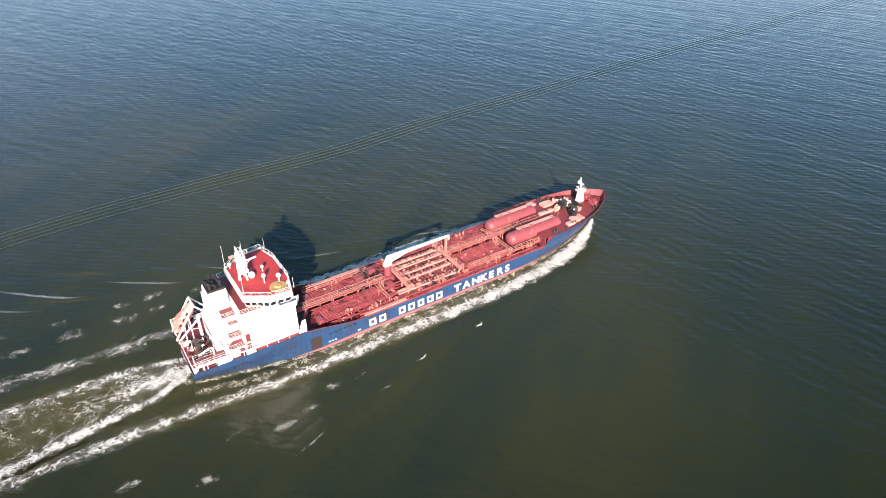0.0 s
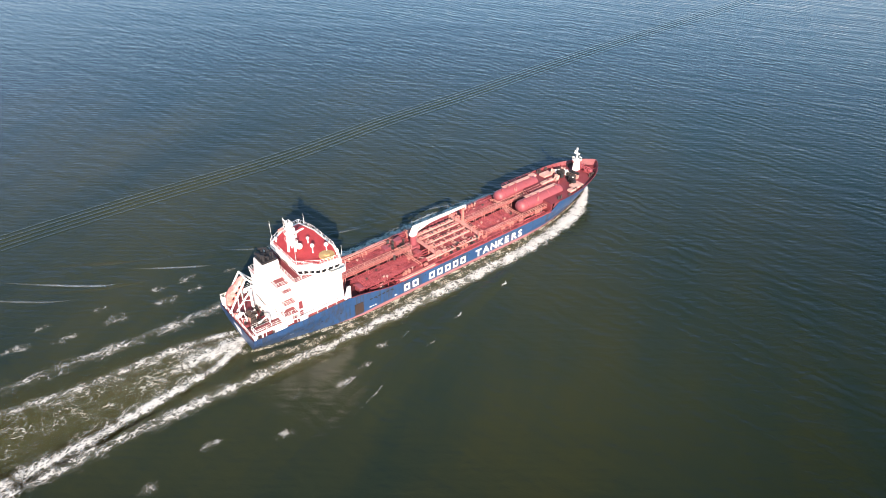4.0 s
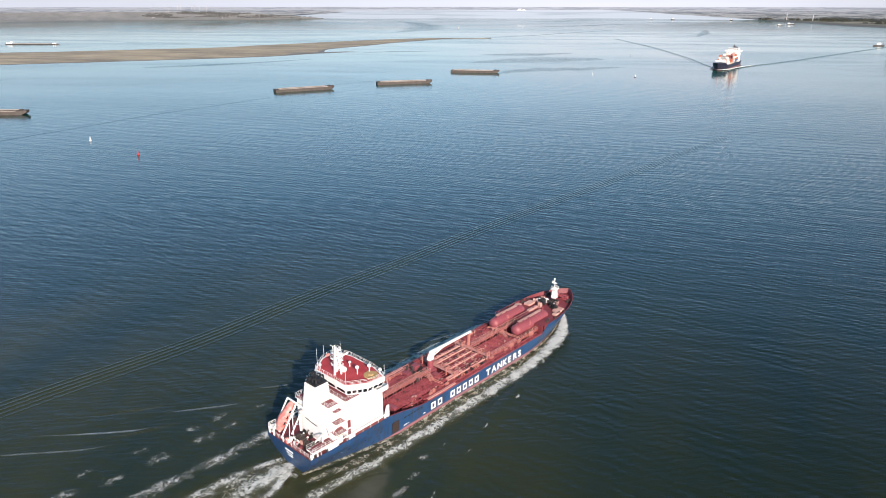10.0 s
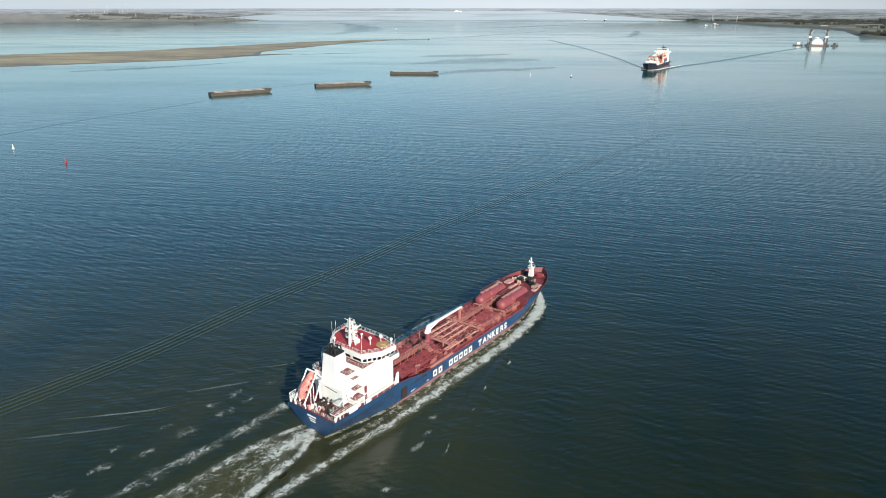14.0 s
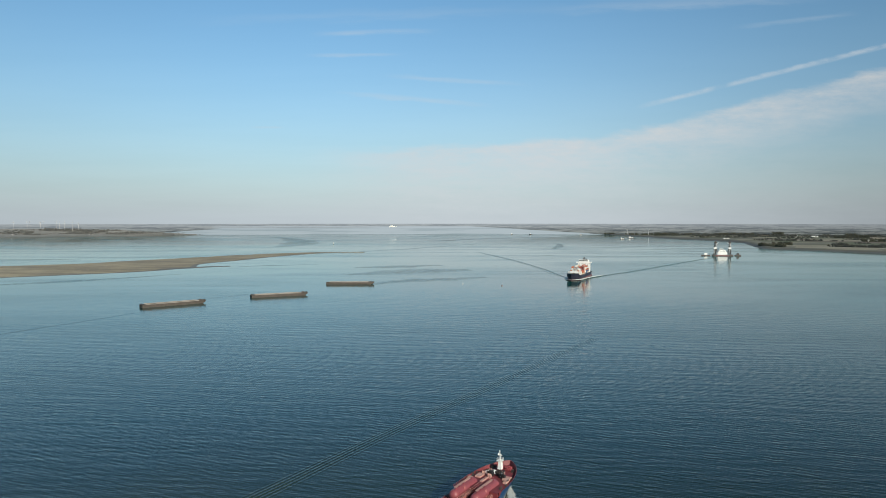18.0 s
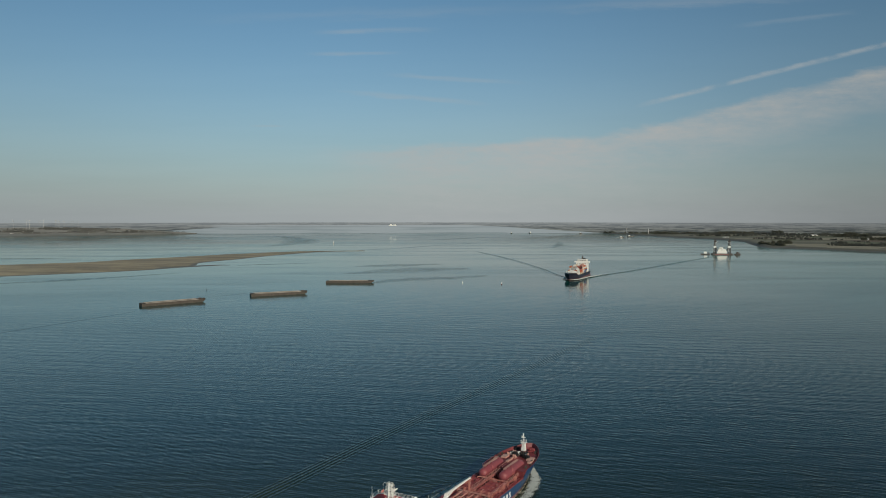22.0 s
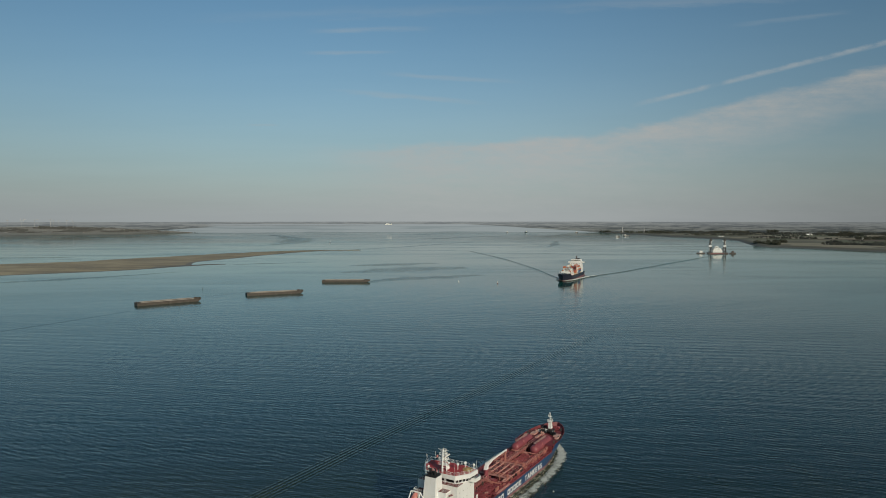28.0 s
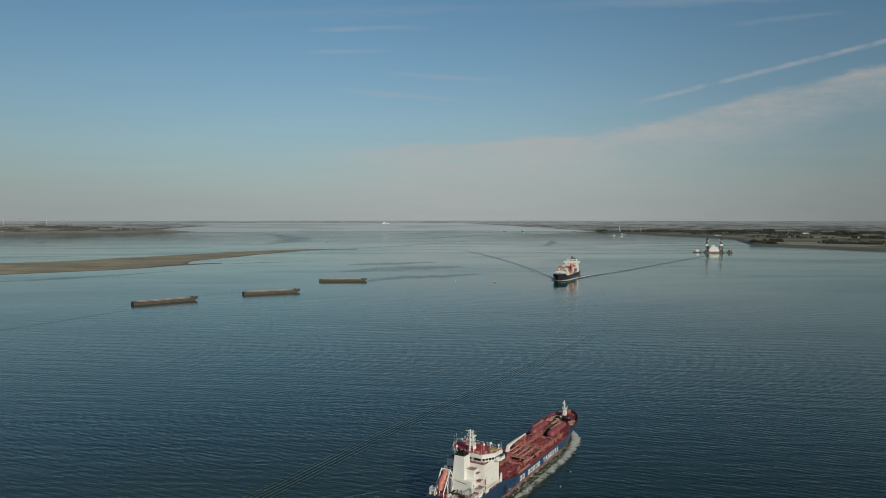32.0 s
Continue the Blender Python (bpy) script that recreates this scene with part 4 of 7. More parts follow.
ramp_pose = pose(5.0, 4.0, 11.1, 0, -52, 0)
boat = part("free_fall_lifeboat", made(lifeboat), M_LIFE, tanker, "enclosed orange lifeboat tilted down towards the stern")
boat.matrix_basis = ramp_pose
for x in (-1.4, 0.0, 1.4):
    part("lifeboat_window", made(box, x - 0.3, x + 0.3, -1.27, -1.15, 0.3, 0.62), M_GLASS, boat, smooth=0)
davit = part("lifeboat_ramp", made(lambda bm: [rod(bm, (2.3, y, 7.4), (7.0, y, 14.3), 0.2, 8) for y in (2.3, 5.7)] + [rod(bm, (7.0, 2.3, 14.3), (7.0, 5.7, 14.3), 0.22, 8), rod(bm, (7.0, 2.3, 14.3), (9.6, 2.6, 11.0), 0.18, 8), rod(bm, (7.0, 5.7, 14.3), (9.6, 5.6, 11.0), 0.18, 8)]), M_WHITE, tanker, "white launching ramp of the lifeboat")
part("ramp_post", made(lambda bm: [rod(bm, p, q, 0.11, 8) for p, q in (((2.7, 2.3, 6.2), (2.7, 2.3, 8.0)), ((2.7, 5.7, 6.2), (2.7, 5.7, 8.0)), ((5.6, 2.3, 6.2), (5.6, 2.3, 12.2)), ((5.6, 5.7, 6.2), (5.6, 5.7, 12.2)), ((9.6, 2.6, 6.2), (9.6, 2.6, 13.0)), ((9.6, 5.6, 6.2), (9.6, 5.6, 13.0)), ((9.6, 2.6, 13.0), (9.6, 5.6, 13.0)), ((4.2, 1.9, 6.2), (4.4, 1.9, 10.4)), ((4.4, 1.9, 10.4), (4.4, 6.1, 10.4)), ((4.4, 6.1, 10.4), (4.2, 6.1, 6.2)))]), M_WHITE, davit)


def winch(bm):
    box(bm, -1.2, 1.2, -0.7, 0.7, 0, 0.3, 0.04)
    for x in (-0.95, -0.1, 0.75):
        rod(bm, (x, 0, 0.85), (x + 0.08, 0, 0.85), 0.72, 16)
    rod(bm, (-1.0, 0, 0.85), (1.5, 0, 0.85), 0.32, 12)
    rod(bm, (1.25, 0, 0.85), (1.55, 0, 0.85), 0.42, 12)
    box(bm, -1.65, -1.05, -0.45, 0.45, 0.3, 1.35, 0.06)


def bitts(bm):
    box(bm, -0.9, 0.9, -0.3, 0.3, 0, 0.12)
    for x in (-0.5, 0.5):
        rod(bm, (x, 0, 0.1), (x, 0, 0.85), 0.2, 10)
        rod(bm, (x, 0, 0.85), (x, 0, 0.93), 0.26, 10)


def gear(kind, fn, spots, material, label=""):
    for x, y, z, turn in spots:
        ob = part(kind, made(fn), material, tanker, label)
        ob.matrix_basis = pose(x, y, z, 0, 0, turn)


gear("mooring_winch", winch, [(5.6, -0.6, POOP + 0.15, 90), (5.2, -3.6, POOP + 0.1, 90), (105.4, 2.4, FORE + 0.15, 90), (105.6, -1.4, FORE + 0.15, 90)], M_STEEL, "dark steel mooring winch")


def drum(bm):
    rod(bm, (0, -0.4, 0.7), (0, 0.4, 0.7), 0.42, 14)
    rod(bm, (0, -0.5, 0.7), (0, -0.4, 0.7), 0.6, 14)
    rod(bm, (0, 0.4, 0.7), (0, 0.5, 0.7), 0.6, 14)
    box(bm, -0.4, 0.4, -0.3, 0.3, 0, 0.5)


gear("rope_drum", drum, [(104.0, 4.2, FORE + 0.1, 20), (101.0, 0.1, FORE + 0.15, -10), (102.2, 0.9, FORE + 0.15, -10), (106.6, -2.7, FORE + 0.15, 20), (107.0, 3.0, FORE + 0.15, 20)], M_TRAY, "pale rope drum with wound hawser")
gear("rope_drum", drum, [(104.8, 3.2, FORE + 0.1, 80), (105.9, 0.6, FORE + 0.15, 95), (106.6, 1.6, FORE + 0.15, 20), (104.4, -2.6, FORE + 0.15, 60)], M_WHITE, "white rope drum with wound hawser")
gear("mooring_winch", winch, [(103.9, 1.4, FORE + 0.15, 70), (107.2, -1.0, FORE + 0.15, 100), (103.6, -3.4, FORE + 0.15, 75)], M_BLACK, "black mooring winch")
gear("bitts", bitts, [(x, s * (breadth(x, z) - 1.0), z + 0.02, 0) for x, z in ((4.2, POOP), (9.4, POOP), (34.5, MAIN), (47, MAIN), (74, MAIN), (94.5, FORE), (101, FORE), (111, FORE)) for s in (-1, 1)], M_STEEL, "black double bollard")
gear("fairlead", lambda bm: (rod(bm, (-0.4, 0, 0.3), (0.4, 0, 0.3), 0.3, 10), box(bm, -0.5, 0.5, -0.25, 0.25, 0, 0.2)), [(x, s * (breadth(x, z) - 0.45), z + 0.05, 0) for x, z in ((3.4, POOP), (7.4, POOP), (98, FORE), (104, FORE), (112.5, FORE)) for s in (-1, 1)], M_STEEL)
gear("anchor_windlass", lambda bm: (winch(bm), rod(bm, (0, -1.2, 0.9), (0, 1.2, 0.9), 0.25, 10)), [(112.2, 1.7, FORE + 0.1, 90), (112.2, -1.7, FORE + 0.1, 90)], M_PIPE, "red anchor windlass")

# ---- forecastle ----
MX = 109.2
foremast = part("foremast", made(lambda bm: (prism(bm, [(MX - 0.85, -0.75), (MX + 0.85, -0.75), (MX + 0.85, 0.75), (MX - 0.85, 0.75)], 7.5, 10.6, [(MX - 0.62, -0.55), (MX + 0.62, -0.55), (MX + 0.62, 0.55), (MX - 0.62, 0.55)]), rod(bm, (MX, 0, 10.6), (MX - 0.4, 0, 14.0), 0.24, 10, 0.15))), M_WHITE, tanker, "white foremast on a tapered white base")
part("foremast_foot", made(box, MX - 0.9, MX + 0.9, -0.75, 0.75, FORE, 7.5, 0.05), M_DECK, foremast, "red foot of the foremast", smooth=0)
part("foremast_platform", made(box, MX - 1.1, MX + 1.1, -1.0, 1.0, 10.6, 10.72), M_WHITE, foremast, smooth=0)
part("foremast_rail", made(rail, [(MX - 0.95, -0.95, 10.72), (MX + 0.95, -0.95, 10.72), (MX + 0.95, 0.95, 10.72), (MX - 0.95, 0.95, 10.72), (MX - 0.95, -0.95, 10.72)], 0.9, 2, 0.9), M_WHITE, foremast)
part("foremast_yard", made(lambda bm: (box(bm, MX - 0.8, MX + 0.1, -0.8, 0.8, 12.8, 12.95), rod(bm, (MX - 0.4, 0.6, 12.95), (MX - 0.4, 0.6, 13.5), 0.22, 8))), M_WHITE, foremast)
part("foremast_light", made(rod, (MX - 0.4, 0, 14.0), (MX - 0.4, 0, 14.6), 0.22, 8), M_WHITE, foremast)
for x, y, a, b in ((101.3, 4.4, 3.4, 2.2), (103.2, -5.6, 3.4, 2.4), (98.4, 1.2, 4.6, 1.0), (100.2, -6.6, 2.2, 1.4), (97.6, 6.4, 2.0, 1.6)):
    part("deck_pad", made(box, x - a / 2, x + a / 2, y - b / 2, y + b / 2, FORE + 0.05, FORE + 0.75, 0.06), M_TRAY, tanker, "pale deck hatch", smooth=0)
for k in range(9):
    x, y = 98.5 + 1.9 * k, (-1) ** k * (1.0 + 0.35 * (k % 4))
    part("vent_post", made(lambda bm: (rod(bm, (0, 0, 0), (0, 0, 0.8), 0.16, 8), rod(bm, (0, 0, 0.8), (0, 0, 1.0), 0.34, 10))), M_PIPE, tanker).matrix_basis = pose(x, y, FORE + 0.1)

# ---- two deck tanks ----
def deck_tank(bm, L, r):
    n = 24
    prof = [(0, 0.02), (0.12, 0.45), (0.4, 0.75), (0.85, 0.95), (1.4, 1.0)]
    line = [(x, q * r) for x, q in prof] + [(L - x, q * r) for x, q in prof[::-1]]
    last = None
    for x, q in line:
        ring = [bm.verts.new((x, q * math.cos(2 * math.pi * i / n), q * math.sin(2 * math.pi * i / n))) for i in range(n)]
        if last:
            for i in range(n):
                bm.faces.new((last[i], last[(i + 1) % n], ring[(i + 1) % n], ring[i]))
        else:
            bm.faces.new(ring)
        last = ring
    bm.faces.new(last)


for y0, x0, L in ((-3.35, 82.2, 17.0), (4.4, 81.2, 16.0)):
    tank = part("deck_tank", made(deck_tank, L, 1.78), M_TANK, tanker, "round-ended red pressure tank lying on deck")
    tank.matrix_basis = pose(x0, y0, 6.1)
    for x in (2.4, L * 0.36, L * 0.64, L - 2.4):
        part("tank_band", made(lambda bm: [rod(bm, (x - 0.1, 0, 0), (x + 0.1, 0, 0), 1.82, 24)]), M_PIPE, tank)
    for x in (3.0, L - 3.2):
        part("saddle", made(box, x - 0.4, x + 0.4, -1.6, 1.6, -2.5, -0.8, 0.05), M_DECK, tank, smooth=0)
    part("tank_walkway", made(box, 3.4, L - 1.6, 0.25, 1.25, 1.72, 1.88), M_TRAY, tank, "pale grating walkway on the tank", smooth=0)
    part("tank_rail", made(rail, [(3.4, 1.25, 1.88), (L - 1.6, 1.25, 1.88)], 0.9, 2, 1.7), M_PIPE, tank)
    for x in (2.2, 4.6, 7.4, L - 2.6):
        part("tank_fitting", made(rod, (x, -0.3, 1.6), (x, -0.3, 2.3), 0.22, 8), M_PIPE, tank)
    part("tank_step", made(lambda bm: [rod(bm, (6.2 + s * 0.3, -2.1, -2.4), (6.2 + s * 0.3, -1.4, 1.8), 0.06, 5) for s in (-1, 1)] + [rod(bm, (5.9, -2.1 + 0.07 * k, -2.2 + 0.42 * k), (6.5, -2.1 + 0.07 * k, -2.2 + 0.42 * k), 0.04, 4) for k in range(10)]), M_ORANGE, tank)

# ---- more of the stern and house ----
ledge("port_casing", 9.6, 13.4, 2.0, 6.6, 13.0, "pa")
part("port_house", made(box, 9.8, 13.4, 2.2, 6.2, POOP, 12.85, 0.05), M_WHITE, tanker, "white deckhouse to port of the funnel", smooth=0)
part("starboard_bay", made(box, 9.4, 12.0, -7.6, -5.4, POOP, 7.9, 0.05), M_WHITE, tanker, smooth=0)
part("front_wing", made(prism, [(24.3, -7.9), (26.2, -7.9), (26.2, -7.7), (24.3, -7.7)], 5.6, 9.2, [(25.4, -7.9), (26.2, -7.9), (26.2, -7.7), (25.4, -7.7)]), M_WHITE, tanker, "white sloping screen at the house front", smooth=0)
for k in range(7):
    # runs of steps between the house ledges
    z0, z1 = (POOP + 0.1, 8.4) if k % 3 == 0 else ((8.5, 10.7) if k % 3 == 1 else (10.8, 13.1))
    if k < 3:
        part("ledge_stair", made(lambda bm: [rod(bm, (10.4, -6.4 + s * 0.35 + k * 0.6, z0), (12.9, -6.4 + s * 0.35 + k * 0.6, z1), 0.08, 5) for s in (-1, 1)] + [box(bm, 10.4 + 2.5 * j / 8 - 0.12, 10.4 + 2.5 * j / 8 + 0.12, -6.75 + k * 0.6, -6.05 + k * 0.6, z0 + (z1 - z0) * j / 8 - 0.02, z0 + (z1 - z0) * j / 8 + 0.02) for j in range(1, 8)]), M_WHITE, tanker, "white steel stair", smooth=0)
part("rescue_davit", made(bent, [Vector((7.4, -6.2, POOP)), Vector((7.4, -6.2, 9.4)), Vector((6.6, -7.0, 10.3)), Vector((4.4, -7.6, 10.0))], 0.17, 8), M_WHITE, tanker, "white boat davit")
part("stores_crane", made(lambda bm: (rod(bm, (7.2, 1.6, POOP), (7.2, 1.6, 11.6), 0.3, 10), rod(bm, (7.2, 1.6, 11.4), (2.6, -1.6, 10.2), 0.2, 8), rod(bm, (7.2, 1.6, 9.0), (5.0, 0.1, 10.7), 0.1, 6))), M_WHITE, tanker, "white stores crane")
rnd = random.Random(8)
for k in range(34):
    # hawser coils, reels, drums and lockers crowd the stern deck
    x, y = rnd.uniform(3.2, 8.2), rnd.uniform(-5.0, 1.8)
    kind = k % 4
    mt = rnd.choice((M_STEEL, M_BLACK, M_BLACK, M_PIPE, M_WHITE, M_STEEL, M_TRAY))
    if kind == 0:
        part("rope_coil", made(lambda bm: [rod(bm, (x, y, POOP + 0.15 + 0.14 * j), (x, y, POOP + 0.27 + 0.14 * j), 0.5 - 0.04 * j, 12) for j in range(3)]), mt, tanker, "coil of mooring rope")
    elif kind == 1:
        part("cable_reel", made(lambda bm: (rod(bm, (x - 0.4, y, POOP + 0.75), (x + 0.4, y, POOP + 0.75), 0.35, 10), rod(bm, (x - 0.5, y, POOP + 0.75), (x - 0.42, y, POOP + 0.75), 0.6, 12), rod(bm, (x + 0.42, y, POOP + 0.75), (x + 0.5, y, POOP + 0.75), 0.6, 12), box(bm, x - 0.5, x + 0.5, y - 0.3, y + 0.3, POOP + 0.1, POOP + 0.4))), mt, tanker, "reel of cable")
    elif kind == 2:
        part("stern_locker", made(box, x - 0.4, x + 0.4, y - 0.3, y + 0.3, POOP + 0.1, POOP + rnd.uniform(0.6, 1.3), 0.05), mt, tanker, smooth=0)
    else:
        part("vent_pipe", made(bent, [Vector((x, y, POOP + 0.1)), Vector((x, y, POOP + 1.3)), Vector((x + 0.3, y, POOP + 1.5)), Vector((x + 0.45, y, POOP + 1.2))], 0.13, 8), mt, tanker, "bent vent pipe")
part("red_drum", made(rod, (3.1, 1.3, POOP + 0.1), (3.1, 1.3, POOP + 1.3), 0.45, 14), M_LIFE, tanker, "red drum on the stern deck")
# platform with rails at the port stern corner, and the raised gallery over the starboard mooring bay
part("stern_platform", made(box, 2.6, 4.6, 5.9, 7.8, 7.7, 7.85), M_WHITE, tanker, "white platform at the stern corner", smooth=0)
part("platform_rail", made(rail, [(4.55, 6.0, 7.85), (2.65, 6.0, 7.85), (2.65, 7.75, 7.85), (4.55, 7.75, 7.85)], 1.0, 2, 1.0, 0.04), M_WHITE, tanker)
for x in (2.75, 4.4):
    for y in (6.05, 7.65):
        part("platform_leg", made(box, x - 0.12, x + 0.12, y - 0.12, y + 0.12, POOP, 7.7), M_WHITE, tanker, smooth=0)
part("mooring_screen", made(box, 8.6, 8.8, -5.2, -3.4, POOP, 8.4, 0.03), M_WHITE, tanker, "white screen on the mooring deck", smooth=0)
gallery = part("side_gallery", made(box, 3.3, 10.6, -7.9, -5.6, 7.5, 7.66, 0.03), M_WHITE, tanker, "white raised gallery over the mooring bay", smooth=0)
part("gallery_floor", made(box, 3.45, 10.5, -7.75, -5.75, 7.66, 7.69), M_DECK, gallery, "red painted gallery floor", smooth=0)
part("gallery_rail", made(rail, [(10.5, -5.65, 7.69), (3.4, -5.65, 7.69), (3.4, -7.8, 7.69), (10.5, -7.8, 7.69)], 1.0, 2, 1.2, 0.032), M_WHITE, gallery, "white tubular railing")
for x in (3.5, 4.7, 7.2, 10.2):
    part("gallery_post", made(box, x - 0.14, x + 0.14, -7.85, -7.6, POOP, 7.5), M_WHITE, gallery, smooth=0)
for k, x in enumerate((11.2, 12.0, 12.7)):
    part("life_raft", made(rod, (x - 0.3, -7.2, 8.0), (x + 0.3, -7.2, 8.0), 0.3, 10), M_YELL if k < 2 else M_WHITE, tanker, "canister of a life raft")
part("fender_roller", made(rod, (3.2, -7.9, 6.75), (3.2, -7.5, 6.75), 0.42, 12), M_WHITE, tanker, "white mooring roller at the stern corner")
part("diagonal_pipe", made(bent, [Vector((8.15, 0.8, 10.6)), Vector((8.1, -3.0, 10.2)), Vector((9.2, -5.45, 10.0)), Vector((9.6, -5.6, 8.0))], 0.09, 6), M_STEEL, tanker, "dark pipe running down the casing")
# marks on the hull: pilot door of rusty steel, slots, name bars on the stern, draught marks
part("side_door", made(box, 26.5, 28.8, -HALF - 0.05, -HALF + 0.02, 0.9, 3.9), M_RUSTY, hull, "rust-stained closed side door", smooth=0)
for k in range(6):
    x = 30.6 + 1.15 * k
    part("freeing_slot", made(box, x, x + 0.75, -HALF - 0.03, -HALF + 0.02, 3.35, 3.7), M_BLACK, hull, smooth=0)
for k, wdt in enumerate((3.0, 2.3, 2.0)):
    z = 4.9 - 0.75 * k
    x = counter(z)
    part("name_bar", made(box, x - 0.08, x + 0.3, -wdt / 2, wdt / 2, z, z + (0.42 if k == 0 else 0.28)), M_LETTER, hull, "white bar of stern lettering", smooth=0)
for x, z, wdt in ((9.4, 3.2, 0.9), (10.7, 3.2, 0.3), (11.4, 3.3, 0.3), (30.4, 1.3, 0.5), (31.2, 1.3, 0.3), (31.9, 1.3, 0.3), (37.4, 1.3, 0.7)):
    y = breadth(x, z)
    part("hull_mark", made(box, x, x + wdt, -y - 0.04, -y + 0.05, z, z + 0.25), M_LETTER, hull, "small white hull mark", smooth=0)
for k in range(24):
    x = 4 + 4.7 * k
    z1 = rnd.uniform(1.4, 3.0)
    y = max(breadth(x, z1), breadth(x + 0.2, z1), breadth(x + 0.2, 0.6)) if x < 85 else 0
    if x < 80:
        part("scupper", made(box, x, x + 0.5, -max(breadth(x, 3.2), 0) - 0.03, -breadth(x, 3.2) + 0.05, 3.1, 3.25), M_BLACK, hull, smooth=0)

# ---- cargo deck: pipes, walkways, manifold, crane ----
rnd = random.Random(11)
PIPES = [(-6.6, 0.16), (-6.1, 0.12), (-5.5, 0.2), (-4.9, 0.14), (-4.35, 0.18), (-3.8, 0.12), (-3.2, 0.2), (-2.6, 0.16), (-2.0, 0.13), (-1.3, 0.18), (1.9, 0.18), (2.5, 0.14), (3.1, 0.2), (3.7, 0.14), (4.3, 0.17), (4.9, 0.13), (5.5, 0.2), (6.1, 0.14), (6.7, 0.16)]
for y, r in PIPES:
    x0, x1 = 30.6 + rnd.uniform(0, 2.5), 79.5 + rnd.uniform(-3, 1.5)
    z = MAIN + 0.62 + rnd.choice((0.0, 0.0, 0.28))
    pts = [(x0, y, MAIN + 0.1), (x0, y, z)]
    if rnd.random() < 0.6:
        xm, dy = rnd.uniform(36, 49), rnd.choice((-0.28, 0.28))
        pts += [(xm, y, z), (xm, y, z + 0.45), (xm + 1.2, y, z + 0.45), (xm + 1.2, y, z)]
    if rnd.random() < 0.6:
        xm = rnd.uniform(69, 76)
        pts += [(xm, y, z), (xm, y + 0.25, z + 0.35), (xm + 1.0, y + 0.25, z + 0.35), (xm + 1.0, y, z)]
    pts += [(x1, y, z), (x1, y, MAIN + 0.1)]
    part("deck_pipe", made(bent, [Vector(p) for p in pts], r, 8), M_PIPE, tanker)
    for k in range(int((x1 - x0 - 3) / 5.5)):
        x = x0 + 5.5 * k + 2
        part("pipe_flange", made(rod, (x, y, z), (x + 0.12, y, z), r * 1.75, 10), M_DECK, tanker)
# cross girders that carry the pipes, and transverse stiffeners
for k in range(22):
    x = 30.5 + 2.55 * k
    for y0, y1 in ((-7.6, -0.9), (1.5, 7.6)):
        part("cross_girder", made(box, x - 0.09, x + 0.09, y0, y1, MAIN + 0.1, MAIN + 0.45), M_DECK, tanker, smooth=0)
for s in (-1, 1):
    for k in range(26):
        x = 38.5 + 2.0 * k
        part("rail_bracket", made(lambda bm: (box(bm, x - 0.05, x + 0.05, s * 7.7, s * 8.4, MAIN + 0.05, MAIN + 0.6), rod(bm, (x, s * 8.3, MAIN), (x, s * 8.3, MAIN + 1.1), 0.05, 5))), M_PIPE, tanker, smooth=0)
    part("deck_rail", made(lambda bm: [rod(bm, (38.5, s * 8.3, MAIN + h), (90, s * 8.3, MAIN + h), 0.05, 5) for h in (0.78, 1.1)]), M_PIPE, tanker, "red tubular deck railing")
    part("side_pipe", made(rod, (38.6, s * 7.45, MAIN + 0.85), (88.5, s * 7.45, MAIN + 0.85), 0.2, 8), M_PIPE, tanker)

# raised walkway down the middle of the ship
def walkway(x0, x1, y, w, z):
    wk = part("walkway", made(lambda bm: [box(bm, x0, x1, y + s * w / 2 - 0.07, y + s * w / 2 + 0.07, z - 0.16, z + 0.02) for s in (-1, 1)] + [box(bm, x0 + 0.5 * k, x0 + 0.5 * k + 0.36, y - w / 2, y + w / 2, z - 0.08, z) for k in range(int((x1 - x0) / 0.5))]), M_GRATE, tanker, "raised walkway of red grating with pale railings", smooth=0)
    part("walkway_rail", made(lambda bm: [rail(bm, [(x0, y + s * w / 2, z), (x1, y + s * w / 2, z)], 1.0, 2, 1.9, 0.05) for s in (-1, 1)]), M_PALE, wk)
    n = int((x1 - x0) / 3.2)
    for k in range(n + 1):
        x = x0 + 0.3 + (x1 - x0 - 0.6) * k / n
        part("walkway_post", made(lambda bm: [rod(bm, (x, y + s * w * 0.42, MAIN + 0.05), (x, y + s * w * 0.42, z - 0.1), 0.09, 6) for s in (-1, 1)]), M_PALE, wk)


walkway(25.8, 48.6, 0.1, 1.05, 5.7)
walkway(67.0, 100.4, 1.0, 1.05, 5.7)
walkway(31.0, 47.0, 6.2, 0.7, 5.0)
walkway(68.0, 92.0, -6.3, 0.55, 4.85)
# transverse walkways at both ends of the manifold, with orange frames
for x in (52.2, 66.2):
    cw = part("cross_walkway", made(box, x - 0.55, x + 0.55, -6.6, 6.6, 5.5, 5.62), M_PALE, tanker, "pale salmon crosswise walkway", smooth=0)
    part("cross_rail", made(lambda bm: [rail(bm, [(x + s * 0.5, -6.6, 5.62), (x + s * 0.5, 6.6, 5.62)], 1.0, 2, 1.9, 0.05) for s in (-1, 1)]), M_ORANGE, cw)
    for y in (-6.4, -3.4, 3.0, 5.6):
        part("orange_frame", made(lambda bm: (box(bm, x - 0.7, x - 0.5, y - 0.14, y + 0.14, MAIN, 6.6), box(bm, x + 0.5, x + 0.7, y - 0.14, y + 0.14, MAIN, 6.6), box(bm, x - 0.7, x + 0.7, y - 0.14, y + 0.14, 6.5, 6.65))), M_ORANGE, cw, "orange steel portal frame", smooth=0)
